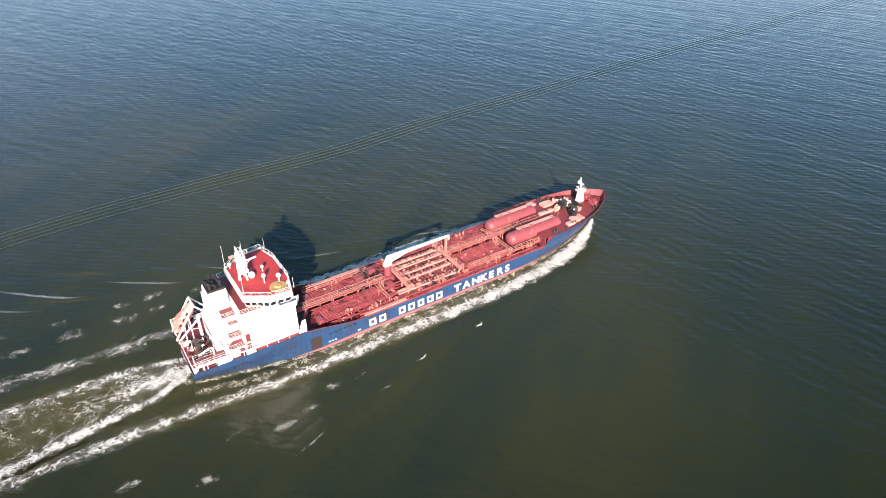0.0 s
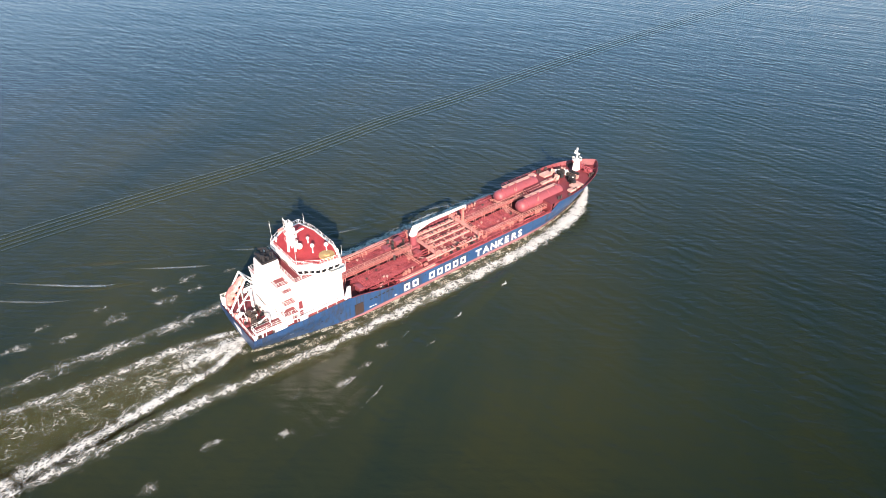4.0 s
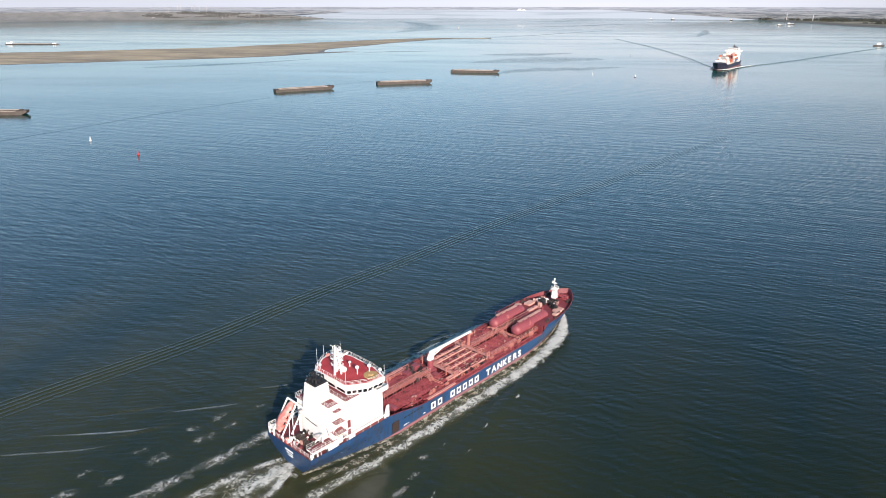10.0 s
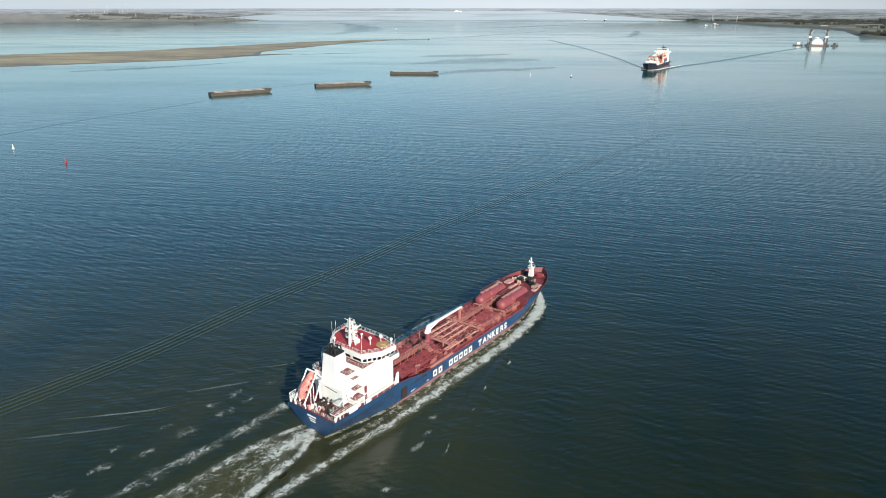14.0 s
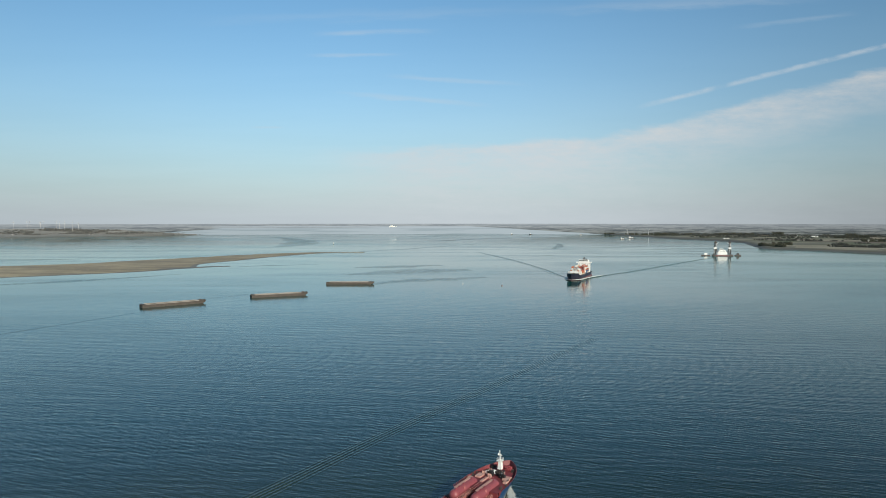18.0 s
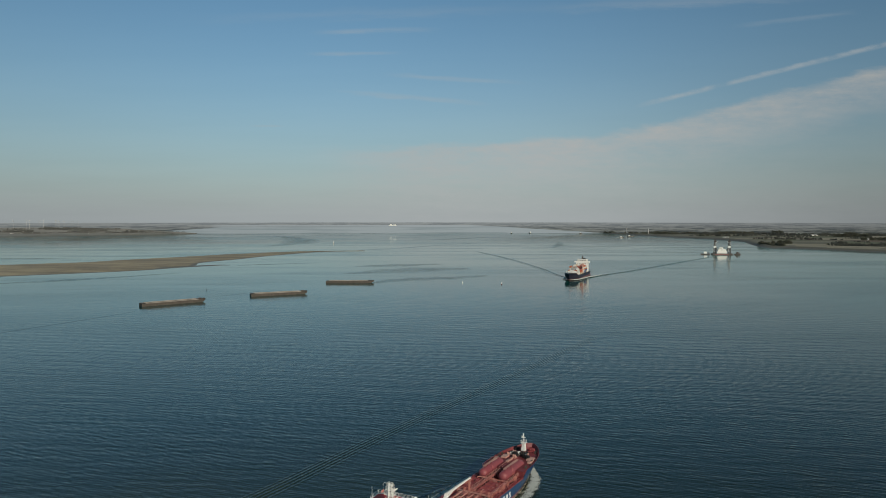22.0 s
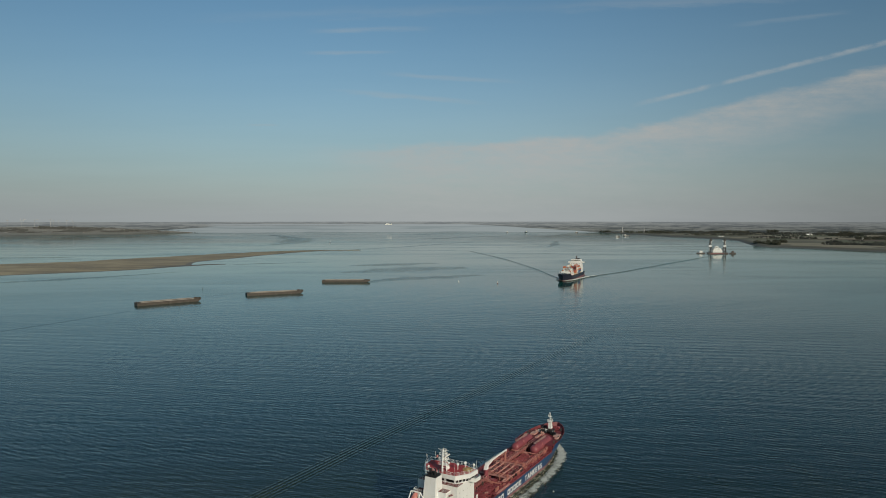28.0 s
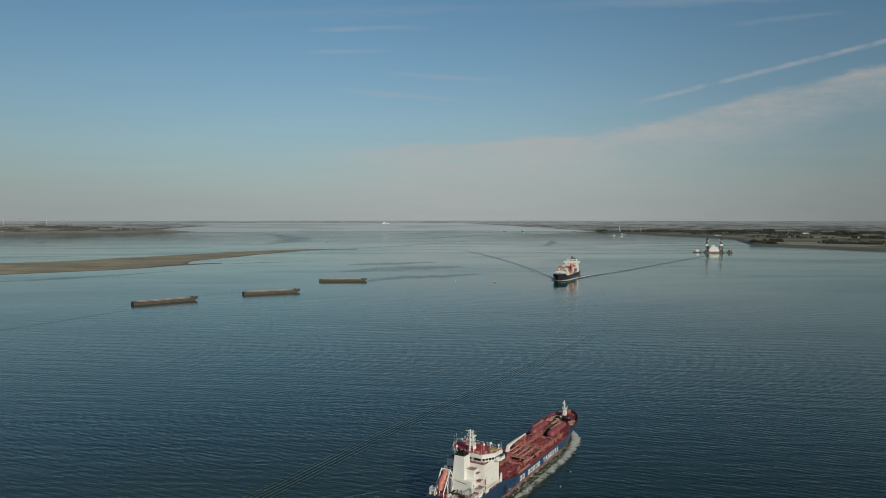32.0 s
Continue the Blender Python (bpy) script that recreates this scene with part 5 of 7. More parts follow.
for x, y in ((42.5, -6.9), (60.0, -7.1), (76.5, -6.9), (86.5, -6.8), (38.6, 5.8), (74, 6.6), (81, 0.3), (46.2, -3.0)):
    part("step_frame", made(lambda bm: (box(bm, x - 0.6, x - 0.48, y - 0.4, y + 0.4, MAIN, 5.6), box(bm, x + 0.48, x + 0.6, y - 0.4, y + 0.4, MAIN, 5.6), [box(bm, x - 0.6, x + 0.6, y - 0.4 + 0.13 * k, y - 0.3 + 0.13 * k, MAIN + 0.3 * k, MAIN + 0.3 * k + 0.06) for k in range(6)])), M_ORANGE, tanker, "orange steps over the pipes", smooth=0)
# slanting side steps between walkway and deck
for x, y0, y1 in ((47.6, -0.6, -4.8), (80.2, -0.6, -6.0), (70.5, 1.2, 5.4)):
    part("side_stair", made(lambda bm: [rod(bm, (x + s * 0.4, y0, 5.7), (x + s * 0.4 - 1.2, y1, MAIN + 0.1), 0.11, 6) for s in (-1, 1)] + [box(bm, x - 0.4 - 1.2 * k / 10, x + 0.4 - 1.2 * k / 10, y0 + (y1 - y0) * k / 10 - 0.13, y0 + (y1 - y0) * k / 10 + 0.13, 5.66 - (5.6 - MAIN) * k / 10, 5.7 - (5.6 - MAIN) * k / 10) for k in range(1, 10)]), M_PALE, tanker, "pale sloping stair", smooth=0)

# manifold: rows of pipes on pale trays, big valves between
for y, w, z in ((3.9, 0.8, 5.5), (1.9, 0.9, 5.5), (-0.6, 0.75, 5.4), (-2.7, 0.7, 5.3), (-6.1, 1.1, 5.3)):
    tray = part("manifold_tray", made(box, 53.0 if y > -5 else 49.2, 65.4, y - w / 2, y + w / 2, z - 0.25, z, 0.04), M_TRAY, tanker, "pale pipe tray of the cargo manifold", smooth=0)
    part("tray_lip", made(lambda bm: [box(bm, 53.0 if y > -5 else 49.2, 65.4, y + s * w / 2 - 0.04, y + s * w / 2 + 0.04, z, z + 0.22) for s in (-1, 1)]), M_PALE, tray, smooth=0)
    for x in (53.6, 57.5, 61.5, 65):
        part("tray_leg", made(box, x - 0.1, x + 0.1, y - 0.3, y + 0.3, MAIN, z - 0.2), M_DECK, tray, smooth=0)
    for j in range(3):
        yy = y - w * 0.3 + w * 0.3 * j
        part("tray_pipe", made(rod, ((53.2 if y > -5 else 49.4), yy, z + 0.14), (65.2, yy, z + 0.14), 0.1 + 0.03 * (j == 1), 8), (M_PIPE, M_TRAY, M_PALE)[(j + int(y * 2)) % 3], tray)
    for j in range(15):
        xx = 53.6 + 0.8 * j + rnd.uniform(-0.2, 0.2)
        part("pipe_clamp", made(box, xx, xx + rnd.uniform(0.15, 0.4), y - w * 0.45, y + w * 0.45, z + 0.04, z + rnd.uniform(0.28, 0.42)), rnd.choice((M_PIPE, M_DECK, M_TRAY, M_STEEL)), tray, smooth=0)
for k in range(11):
    x = 53.4 + 1.15 * k
    for y in (2.9, 0.7, -1.65, -3.7, -4.7):
        v = part("cargo_valve", made(lambda bm: (rod(bm, (x, y - 0.5, 4.8), (x, y + 0.5, 4.8), 0.24, 8), rod(bm, (x, y, 4.8), (x, y, 5.35), 0.12, 6), rod(bm, (x, y, 5.35), (x, y, 5.42), 0.32, 10))), M_PIPE if (k + int(y * 3)) % 3 else M_TRAY, tanker, "valve with a hand wheel")
    part("manifold_pipe", made(bent, [Vector((x, -6.7, 4.9)), Vector((x, 6.4, 4.9))], 0.15, 8), M_PIPE, tanker)
for x in (54.6, 56.0, 58.4, 59.8, 61.2, 62.6):
    part("manifold_flange", made(rod, (x, -7.15, 4.75), (x, -6.75, 4.75), 0.42, 14), M_BLACK, tanker, "black blanked manifold flange")
part("spill_tray", made(box, 52.5, 66.5, -7.9, -6.1, MAIN + 0.15, MAIN + 0.5, 0.04), M_DECK, tanker, smooth=0)
part("side_beam", made(box, 39.4, 50.0, -8.42, -7.8, MAIN + 0.75, MAIN + 1.05, 0.04), M_TRAY, tanker, "pale beam along the deck edge", smooth=0)
part("side_beam", made(box, 33.5, 46.0, 7.3, 7.9, MAIN + 0.9, MAIN + 1.2, 0.04), M_PALE, tanker, smooth=0)

# hose crane: red pedestal, white cab arm and long white jib resting forward
crane = part("crane_pedestal", made(lambda bm: (rod(bm, (50.6, 1.6, MAIN), (50.6, 1.6, 7.6), 0.85, 14), box(bm, 48.9, 51.6, 0.1, 3.2, MAIN + 0.2, 5.2, 0.08), rod(bm, (50.6, 1.6, 7.6), (50.6, 1.6, 7.8), 1.0, 16))), M_TANK, tanker, "red crane pedestal")
part("crane_house", made(lambda bm: (prism(bm, [(49.7, 1.0), (51.4, 1.0), (51.4, 2.2), (49.7, 2.2)], 7.8, 10.2, [(50.8, 1.2), (52.0, 1.2), (52.0, 2.0), (50.8, 2.0)]))), M_WHITE, crane, "white crane house", smooth=0)
def jib(bm):
    a, b = Vector((51.2, 1.6, 9.9)), Vector((67.8, 1.6, 10.0))
    n = 8
    rows = []
    for k in range(n + 1):
        p = a.lerp(b, k / n)
        h, w = 0.4 - 0.16 * k / n, 0.3 - 0.1 * k / n
        rows.append([bm.verts.new(p + Vector((0, sy * w, sz * h))) for sy, sz in ((-1, -1), (1, -1), (1, 1), (-1, 1))])
    for r, s in zip(rows, rows[1:]):
        for i in range(4):
            bm.faces.new((r[i], r[(i + 1) % 4], s[(i + 1) % 4], s[i]))
    bm.faces.new(rows[0])
    bm.faces.new(rows[-1])
    rod(bm, (51.3, 1.6, 8.4), (56.4, 1.6, 9.7), 0.2, 8)
    rod(bm, (67.8, 1.6, 10.0), (67.9, 1.6, 8.9), 0.12, 6)


part("crane_jib", made(jib), M_WHITE, crane, "long white crane jib lying forward", smooth=0)
part("jib_rest", made(lambda bm: (box(bm, 66.7, 67.2, 1.3, 1.9, 5.7, 9.3, 0.04), box(bm, 66.5, 67.4, 1.0, 2.2, 9.2, 9.5), box(bm, 66.6, 67.3, 0.9, 2.3, MAIN, 5.72, 0.04))), M_ORANGE, tanker, "orange post that carries the jib", smooth=0)
# pump tops, vents and lockers scattered on the deck
for k in range(26):
    x, y = rnd.uniform(32, 49), rnd.choice((-1, 1)) * rnd.uniform(1.6, 6.6)
    if k > 13:
        x = rnd.uniform(69.5, 80)
    h = rnd.uniform(0.7, 1.5)
    part("tank_vent", made(lambda bm: (rod(bm, (x, y, MAIN + 0.1), (x, y, MAIN + 0.3 + h), 0.14, 8), rod(bm, (x, y, MAIN + 0.3 + h), (x, y, MAIN + 0.5 + h), 0.3, 10))), rnd.choice((M_PIPE, M_PIPE, M_DECK, M_TRAY, M_STEEL)), tanker)
for x, y, a, b, h in ((44.5, 4.2, 2.6, 1.8, 1.9), (47.6, 4.4, 1.8, 1.6, 2.6), (49.0, 6.1, 1.5, 1.2, 1.7), (30.4, -4.6, 1.2, 2.2, 1.6), (31.0, 4.0, 1.4, 2.0, 1.5), (70.2, -3.0, 1.4, 1.2, 1.2), (49.4, -1.6, 1.6, 1.8, 1.5)):
    part("deck_locker", made(box, x - a / 2, x + a / 2, y - b / 2, y + b / 2, MAIN + 0.1, MAIN + h, 0.06), M_TANK, tanker, "red deck locker", smooth=0)
for x, y in ((45.6, 5.6), (45.2, 3.1), (46.4, 4.6), (28.6, 3.2), (43.0, -0.9)):
    part("pump_motor", made(lambda bm: (rod(bm, (x, y, MAIN), (x, y, MAIN + 1.5), 0.22, 8), rod(bm, (x, y, MAIN + 1.5), (x, y, MAIN + 2.5), 0.34, 10))), M_STEEL, tanker, "dark cargo pump motor")

# upper pipe racks on portal frames, cross pipes, stanchions and small fittings
for y0, x0, x1 in ((-2.9, 31.5, 49.8), (3.4, 33.0, 43.0), (-3.1, 68.6, 80.0), (4.2, 70.0, 80.0), (-5.6, 34.0, 50.0), (-5.4, 69.0, 81.0)):
    for j in range(3):
        part("rack_pipe", made(rod, (x0, y0 + 0.34 * j, 4.98), (x1, y0 + 0.34 * j, 4.98), 0.1 + 0.025 * (j % 2), 8), M_PIPE, tanker)
    for k in range(int((x1 - x0) / 3.1) + 1):
        x = x0 + 0.4 + 3.1 * k
        part("rack_portal", made(lambda bm: (box(bm, x - 0.07, x + 0.07, y0 - 0.25, y0 - 0.12, MAIN, 4.9), box(bm, x - 0.07, x + 0.07, y0 + 0.8, y0 + 0.93, MAIN, 4.9), box(bm, x - 0.07, x + 0.07, y0 - 0.25, y0 + 0.93, 4.76, 4.88))), M_DECK, tanker, smooth=0)
for k in range(16):
    x = rnd.uniform(32, 50) if k < 9 else rnd.uniform(69, 81)
    y0 = rnd.choice((-7.2, -6.4, 1.2, 2.0))
    y1 = y0 + rnd.uniform(3.0, 5.4)
    z = 4.55 + rnd.uniform(0, 0.5)
    part("cross_pipe", made(bent, [Vector((x, y0, MAIN + 0.1)), Vector((x, y0, z)), Vector((x, y1, z)), Vector((x, y1, MAIN + 0.1))], rnd.uniform(0.08, 0.15), 8), rnd.choice((M_PIPE, M_PIPE, M_TRAY)), tanker)
for k in range(90):
    x = rnd.uniform(31, 51) if k < 50 else rnd.uniform(68, 81.5)
    y = rnd.choice((-1, 1)) * rnd.uniform(1.3, 7.6)
    h = rnd.uniform(0.5, 1.25)
    if k % 3 == 0:
        part("hand_valve", made(lambda bm: (rod(bm, (x, y, MAIN + 0.3), (x, y, MAIN + 0.4 + h), 0.06, 6), rod(bm, (x, y, MAIN + 0.4 + h), (x, y, MAIN + 0.46 + h), 0.26, 10))), rnd.choice((M_PIPE, M_TRAY, M_PALE)), tanker)
    elif k % 3 == 1:
        part("deck_box", made(box, x - 0.35, x + 0.35, y - 0.25, y + 0.25, MAIN + 0.1, MAIN + 0.2 + h * 0.7, 0.04), rnd.choice((M_DECK, M_PIPE, M_TRAY, M_STEEL)), tanker, smooth=0)
    else:
        part("stanchion", made(box, x - 0.05, x + 0.05, y - 0.05, y + 0.05, MAIN, MAIN + 0.6 + h), M_PALE, tanker, smooth=0)
for k in range(7):
    # small orange hose cradles along the starboard edge
    x = 41.5 + 6.4 * k
    part("hose_cradle", made(lambda bm: (box(bm, x - 0.4, x - 0.3, -7.4, -6.8, MAIN, 5.3), box(bm, x + 0.3, x + 0.4, -7.4, -6.8, MAIN, 5.3), box(bm, x - 0.4, x + 0.4, -7.4, -6.8, 5.2, 5.3))), M_ORANGE, tanker, smooth=0)
for s in (-1, 1):
    for k in range(20):
        x = 92.0 + 1.22 * k
        b0, b1 = breadth(x, FORE) - 0.2, breadth(x, top_edge(x)) - 0.12
        if b0 > 0.8:
            part("bulwark_stay", made(lambda bm: bm.faces.new([bm.verts.new(q) for q in ((x, s * (b0 - 0.55), FORE + 0.05), (x, s * b0, FORE + 0.05), (x, s * b1, top_edge(x) - 0.05))])), M_PIPE, tanker, smooth=0)

for k in range(14):
    # beds of close pipes on low cross beams over the tank tops
    y = -5.7 + 0.44 * k
    if y < 0.2:
        xa, xb = 67.8 + 0.25 * (k % 3), 80.6 - 0.35 * (k % 4)
        part("bed_pipe", made(bent, [Vector((xa, y, MAIN + 0.3)), Vector((xa, y, 4.95)), Vector((xb, y, 4.95)), Vector((xb, y, MAIN + 0.3))], 0.12, 6), M_PIPE, tanker)
    y = -5.9 + 0.44 * k
    if y < -0.6:
        part("bed_pipe", made(rod, (29.5 + 0.4 * (k % 3), y, 4.85), (46.0 + 0.5 * (k % 4), y, 4.85), 0.11, 6), M_PIPE, tanker)
    y = 1.2 + 0.44 * k
    if y < 5.4:
        part("bed_pipe", made(rod, (29.5 + 0.4 * (k % 3), y, 4.85), (42.0 + 0.5 * (k % 4), y, 4.85), 0.11, 6), M_PIPE, tanker)
        part("bed_pipe", made(rod, (69.0 + 0.3 * (k % 3), y + 0.9, 4.85), (79.5 + 0.3 * (k % 4), y + 0.9, 4.85), 0.1, 6), M_PIPE, tanker)
for k in range(9):
    part("bed_beam", made(box, 68.4 + 1.55 * k, 68.56 + 1.55 * k, -6.0, 0.3, 5.06, 5.16), M_GRATE if k % 2 else M_PIPE, tanker, smooth=0)
    part("bed_beam", made(box, 30.4 + 1.9 * k, 30.56 + 1.9 * k, -6.1, -0.6, 4.95, 5.05), M_PIPE, tanker, smooth=0)
    if k < 6:
        part("bed_beam", made(box, 30.4 + 1.9 * k, 30.56 + 1.9 * k, 1.1, 5.5, 4.95, 5.05), M_PIPE, tanker, smooth=0)
for pts in ([(46.4, 2.6), (46.4, -1.8), (46.6, -6.4)], [(81.4, 1.4), (81.2, -2.6), (81.4, -6.2)], [(81.6, 1.8), (80.6, 5.6)]):
    # pale crossings that step over the pipes from the middle walkway to the side
    part("crossing", made(lambda bm: [rod(bm, (p[0] + o, p[1], 5.35), (q[0] + o, q[1], 5.35), 0.1, 6) for p, q in zip(pts, pts[1:]) for o in (-0.3, 0.3)] + [rod(bm, (p[0], p[1], MAIN), (p[0], p[1], 5.35), 0.09, 6) for p in pts]), M_ORANGE, tanker, "orange pipe crossing")
for k in range(15):
    # crosswise heating pipes over the midship tank tops
    x = 69.2 + 0.84 * k
    for y0, y1 in ((-7.0, -1.0), (1.8, 7.0)):
        part("heating_pipe", made(rod, (x, y0, MAIN + 0.98), (x, y1, MAIN + 0.98), 0.085, 6), M_PIPE, tanker)
for k in range(40):
    # black valves and actuators crowd the space abaft the crane
    x, y = rnd.uniform(43, 51.5), rnd.uniform(1.4, 7.4)
    if k > 24:
        x, y = rnd.uniform(52, 67), rnd.uniform(-7.2, -5.6)
    h = rnd.uniform(0.5, 1.7)
    part("valve_actuator", made(lambda bm: (rod(bm, (x, y, MAIN + 0.1), (x, y, MAIN + 0.2 + h), 0.1, 6), box(bm, x - 0.28, x + 0.28, y - 0.22, y + 0.22, MAIN + 0.2 + h, MAIN + 0.6 + h, 0.05))), rnd.choice((M_BLACK, M_STEEL, M_RUSTY, M_TANK)), tanker, "dark valve actuator")

# ---- white water that travels with the tanker ----
def ribbon(bm, line, widths, across=7, z=0.05, hump=0.0, dens=None, edge=1.0, seed=0.0, rough=0.35):
    """A band of water or foam along a line; its density falls off to the sides and, if asked, along it."""
    layer = bm.verts.layers.float.new("froth")
    L = smooth_line(line, 10)
    n = len(L)
    rows = []
    for i, p in enumerate(L):
        t = (L[min(i + 1, n - 1)] - L[max(i - 1, 0)]).normalized()
        nrm = Vector((-t.y, t.x, 0))
        f = i / (n - 1)
        w = np.interp(f, np.linspace(0, 1, len(widths)), widths)
        w *= 1 + rough * noise.noise(Vector((i * 0.45, seed, 0)))
        d = 1.0 if dens is None else float(np.interp(f, np.linspace(0, 1, len(dens)), dens))
        row = []
        for k in range(across):
            s = 2 * k / (across - 1) - 1
            v = bm.verts.new((p.x + nrm.x * s * w, p.y + nrm.y * s * w, z + hump * (1 - s * s) ** 1.5))
            v[layer] = d * (1 - abs(s) ** 2.2 * edge)
            row.append(v)
        rows.append(row)
    for a, b in zip(rows, rows[1:]):
        for k in range(across - 1):
            bm.faces.new((a[k], b[k], b[k + 1], a[k + 1]))


wake = thing("tanker_wake", "white bow wave and churned wake of a ship under way", "wake")
STB = [(114.6, -0.6), (109, -4.2), (100, -8.8), (87, -11.6), (70, -13.1), (45, -12.9), (22, -12.6), (4, -11.6), (-12, -10.6), (-28, -10.2), (-60, -10.8), (-110, -12)]
part("bow_wave", made(ribbon, STB, (0.5, 2.1, 3.5, 3.6, 3.4, 2.9, 2.6, 2.5, 2.7, 2.7, 2.9, 3.0), 11, 0.06, 0.22, (1.5, 1.5, 1.44, 1.35, 1.28, 1.22, 1.16, 1.1, 1.06, 1.04, 1.02, 0.95)), M_FOAM, wake, "white bow wave along the starboard side")
PORT = [(x, -y + (0.2 if x > 95 else 1.4 if x > 30 else 2.2)) for x, y in STB[:7]] + [(4, 15.2), (-10, 15.2), (-30, 16.6), (-60, 18), (-100, 22)]
part("bow_wave", made(ribbon, PORT, (0.5, 2.2, 3.2, 3.6, 3.8, 3.8, 3.4, 2.8, 2.8, 3, 3, 3), 11, 0.06, 0.5, (1.5, 1.45, 1.34, 1.28, 1.24, 1.2, 1.12, 1.0, 0.96, 0.95, 0.92, 0.86), seed=4.0), M_FOAM, wake, "white bow wave along the port side")
part("foam_skirt", made(ribbon, [(x, y - (0.4 if x > 20 else -0.3)) for x, y in STB], (0.6, 2.6, 4.2, 4.2, 4.0, 3.6, 3.6, 4.2, 4.8, 5.2, 5.6, 5.8), 13, 0.045, 0.0, (1.2, 1.2, 1.14, 1.1, 1.06, 1.02, 1.0, 0.98, 0.97, 0.96, 0.93, 0.9), seed=14.0), M_SKIRT, wake, "lacy skirt of a bow wave")
part("foam_skirt", made(ribbon, PORT, (0.6, 3.0, 4.4, 4.8, 5.0, 5.0, 4.8, 4.6, 4.8, 5.2, 5.4, 5.6), 13, 0.045, 0.0, (1.1, 1.1, 1.08, 1.06, 1.04, 1.02, 1.0, 0.98, 0.97, 0.95, 0.92, 0.88), seed=15.0), M_SKIRT, wake, "lacy skirt of a bow wave")
part("foam_skirt", made(ribbon, [(3.2, 3.6), (-6, 5.6), (-15, 6.4), (-31, 7.4), (-45, 9.0), (-90, 12)], (2.4, 4.2, 4.8, 5.0, 5.2, 5.6), 13, 0.05, 0.0, (1.12, 1.04, 1.0, 0.96, 0.93, 0.88), seed=16.0), M_SKIRT, wake, "lacy edge of the propeller wash")
part("foam_skirt", made(ribbon, [(3.0, 0.8), (-5.3, -2.6), (-14, -3.6), (-30, -6.0), (-50, -7.2), (-90, -9)], (2.8, 4.0, 4.6, 4.8, 5.0, 5.6), 13, 0.05, 0.0, (1.2, 1.12, 1.04, 1.0, 0.96, 0.9), seed=17.0), M_SKIRT, wake, "lacy edge of the propeller wash")
for s in (-1, 1):
    part("waterline_froth", made(ribbon, [(x, s * (breadth(x, 0.2) + 0.5)) for x in (106, 98, 88, 76, 64, 52, 40, 28, 16, 8, 3)], (0.3, 0.6, 0.8, 0.8, 0.85, 0.9, 0.9, 0.95, 1.0, 1.0, 0.8), 7, 0.1, 0.1, (1.2, 1.15, 1.1, 1.1, 1.1, 1.1, 1.1, 1.1, 1.12, 1.12, 1.1), 0.8, seed=30.0 + s, rough=0.6), M_SILTLACE, wake, "silty froth against the hull")
part("hull_froth", made(ribbon, [(104, -6.6), (88, -9.2), (68, -10.2), (44, -10.4), (20, -9.6), (2, -6.6)], (0.6, 1.4, 2.2, 2.5, 2.7, 2.4), 9, 0.04, 0.0, (0.95, 0.95, 0.96, 0.97, 0.97, 0.97), 1.0, seed=9.0), M_SILTLACE, wake, "thin froth between the hull and the bow wave")
part("hull_froth", made(ribbon, [(104, 7.8), (88, 10), (68, 11), (44, 11.6), (20, 11.4), (4, 11)], (0.6, 1.2, 1.9, 2.2, 2.3, 2.0), 9, 0.04, 0.0, (0.9, 0.95, 0.95, 0.95, 0.92, 0.9), seed=12.0), M_LACE, wake)
part("churned_water", made(ribbon, [(3, 0.8), (-10, 1.2), (-30, 1.4), (-60, 2.0), (-100, 2.4), (-140, 3)], (4, 6.0, 8.0, 9.5, 11, 12), 15, 0.03, 0.0, (1.05, 0.96, 0.92, 0.88, 0.85, 0.82), 0.25, 2.0, 0.1), M_LACE, wake, "lacy churned foam astern")
part("wash_line", made(ribbon, [(3.2, 4.6), (-6, 6.7), (-15, 7.6), (-31, 8.7), (-45, 10.6), (-90, 14)], (1.4, 2.4, 2.6, 2.6, 2.8, 3.2), 11, 0.08, 0.2, (1.15, 1.1, 1.08, 1.06, 1.03, 1.0), seed=6.0), M_FOAM, wake, "white ridge of the propeller wash")
part("wash_line", made(ribbon, [(3.0, 0.2), (-5.3, -3.5), (-14, -4.6), (-30, -6.8), (-50, -7.6), (-90, -9)], (1.8, 1.9, 2.2, 2.5, 2.8, 3.2), 11, 0.08, 0.12, (1.34, 1.3, 1.24, 1.18, 1.1, 1.0), seed=7.0), M_FOAM, wake, "white ridge of the propeller wash")
part("stern_boil", made(ribbon, [(3.5, 0.8), (-1, 0.9), (-8, 0.9), (-16, 0.6)], (3.0, 4.6, 5.2, 4.0), 11, 0.1, 0.25, (1.35, 1.28, 1.08, 0.85), seed=3.0), M_FOAM, wake, "white water boiling up under the stern")
# diverging wave crests of the bow, dark water ridges with a few breaking caps
def crest(line, widths, hump, cap=None):
    c = part("wave_crest", made(ribbon, line, widths, 11, -0.02, hump, rough=0.15), M_WATER, wake, "smooth travelling wave crest")
    for a, b, d in cap or ():
        q0, q1 = Vector((*a, 0)), Vector((*b, 0))
        part("breaking_cap", made(ribbon, [q0, q0.lerp(q1, 0.35) + Vector((0.2, -0.3, 0)), q0.lerp(q1, 0.7), q1], (0.2, 0.55, 0.6, 0.15), 7, 0.12, hump * 0.6, (d, d + .06, d, d - .2), seed=q0.x), M_FOAM, wake, "small breaking cap of foam")


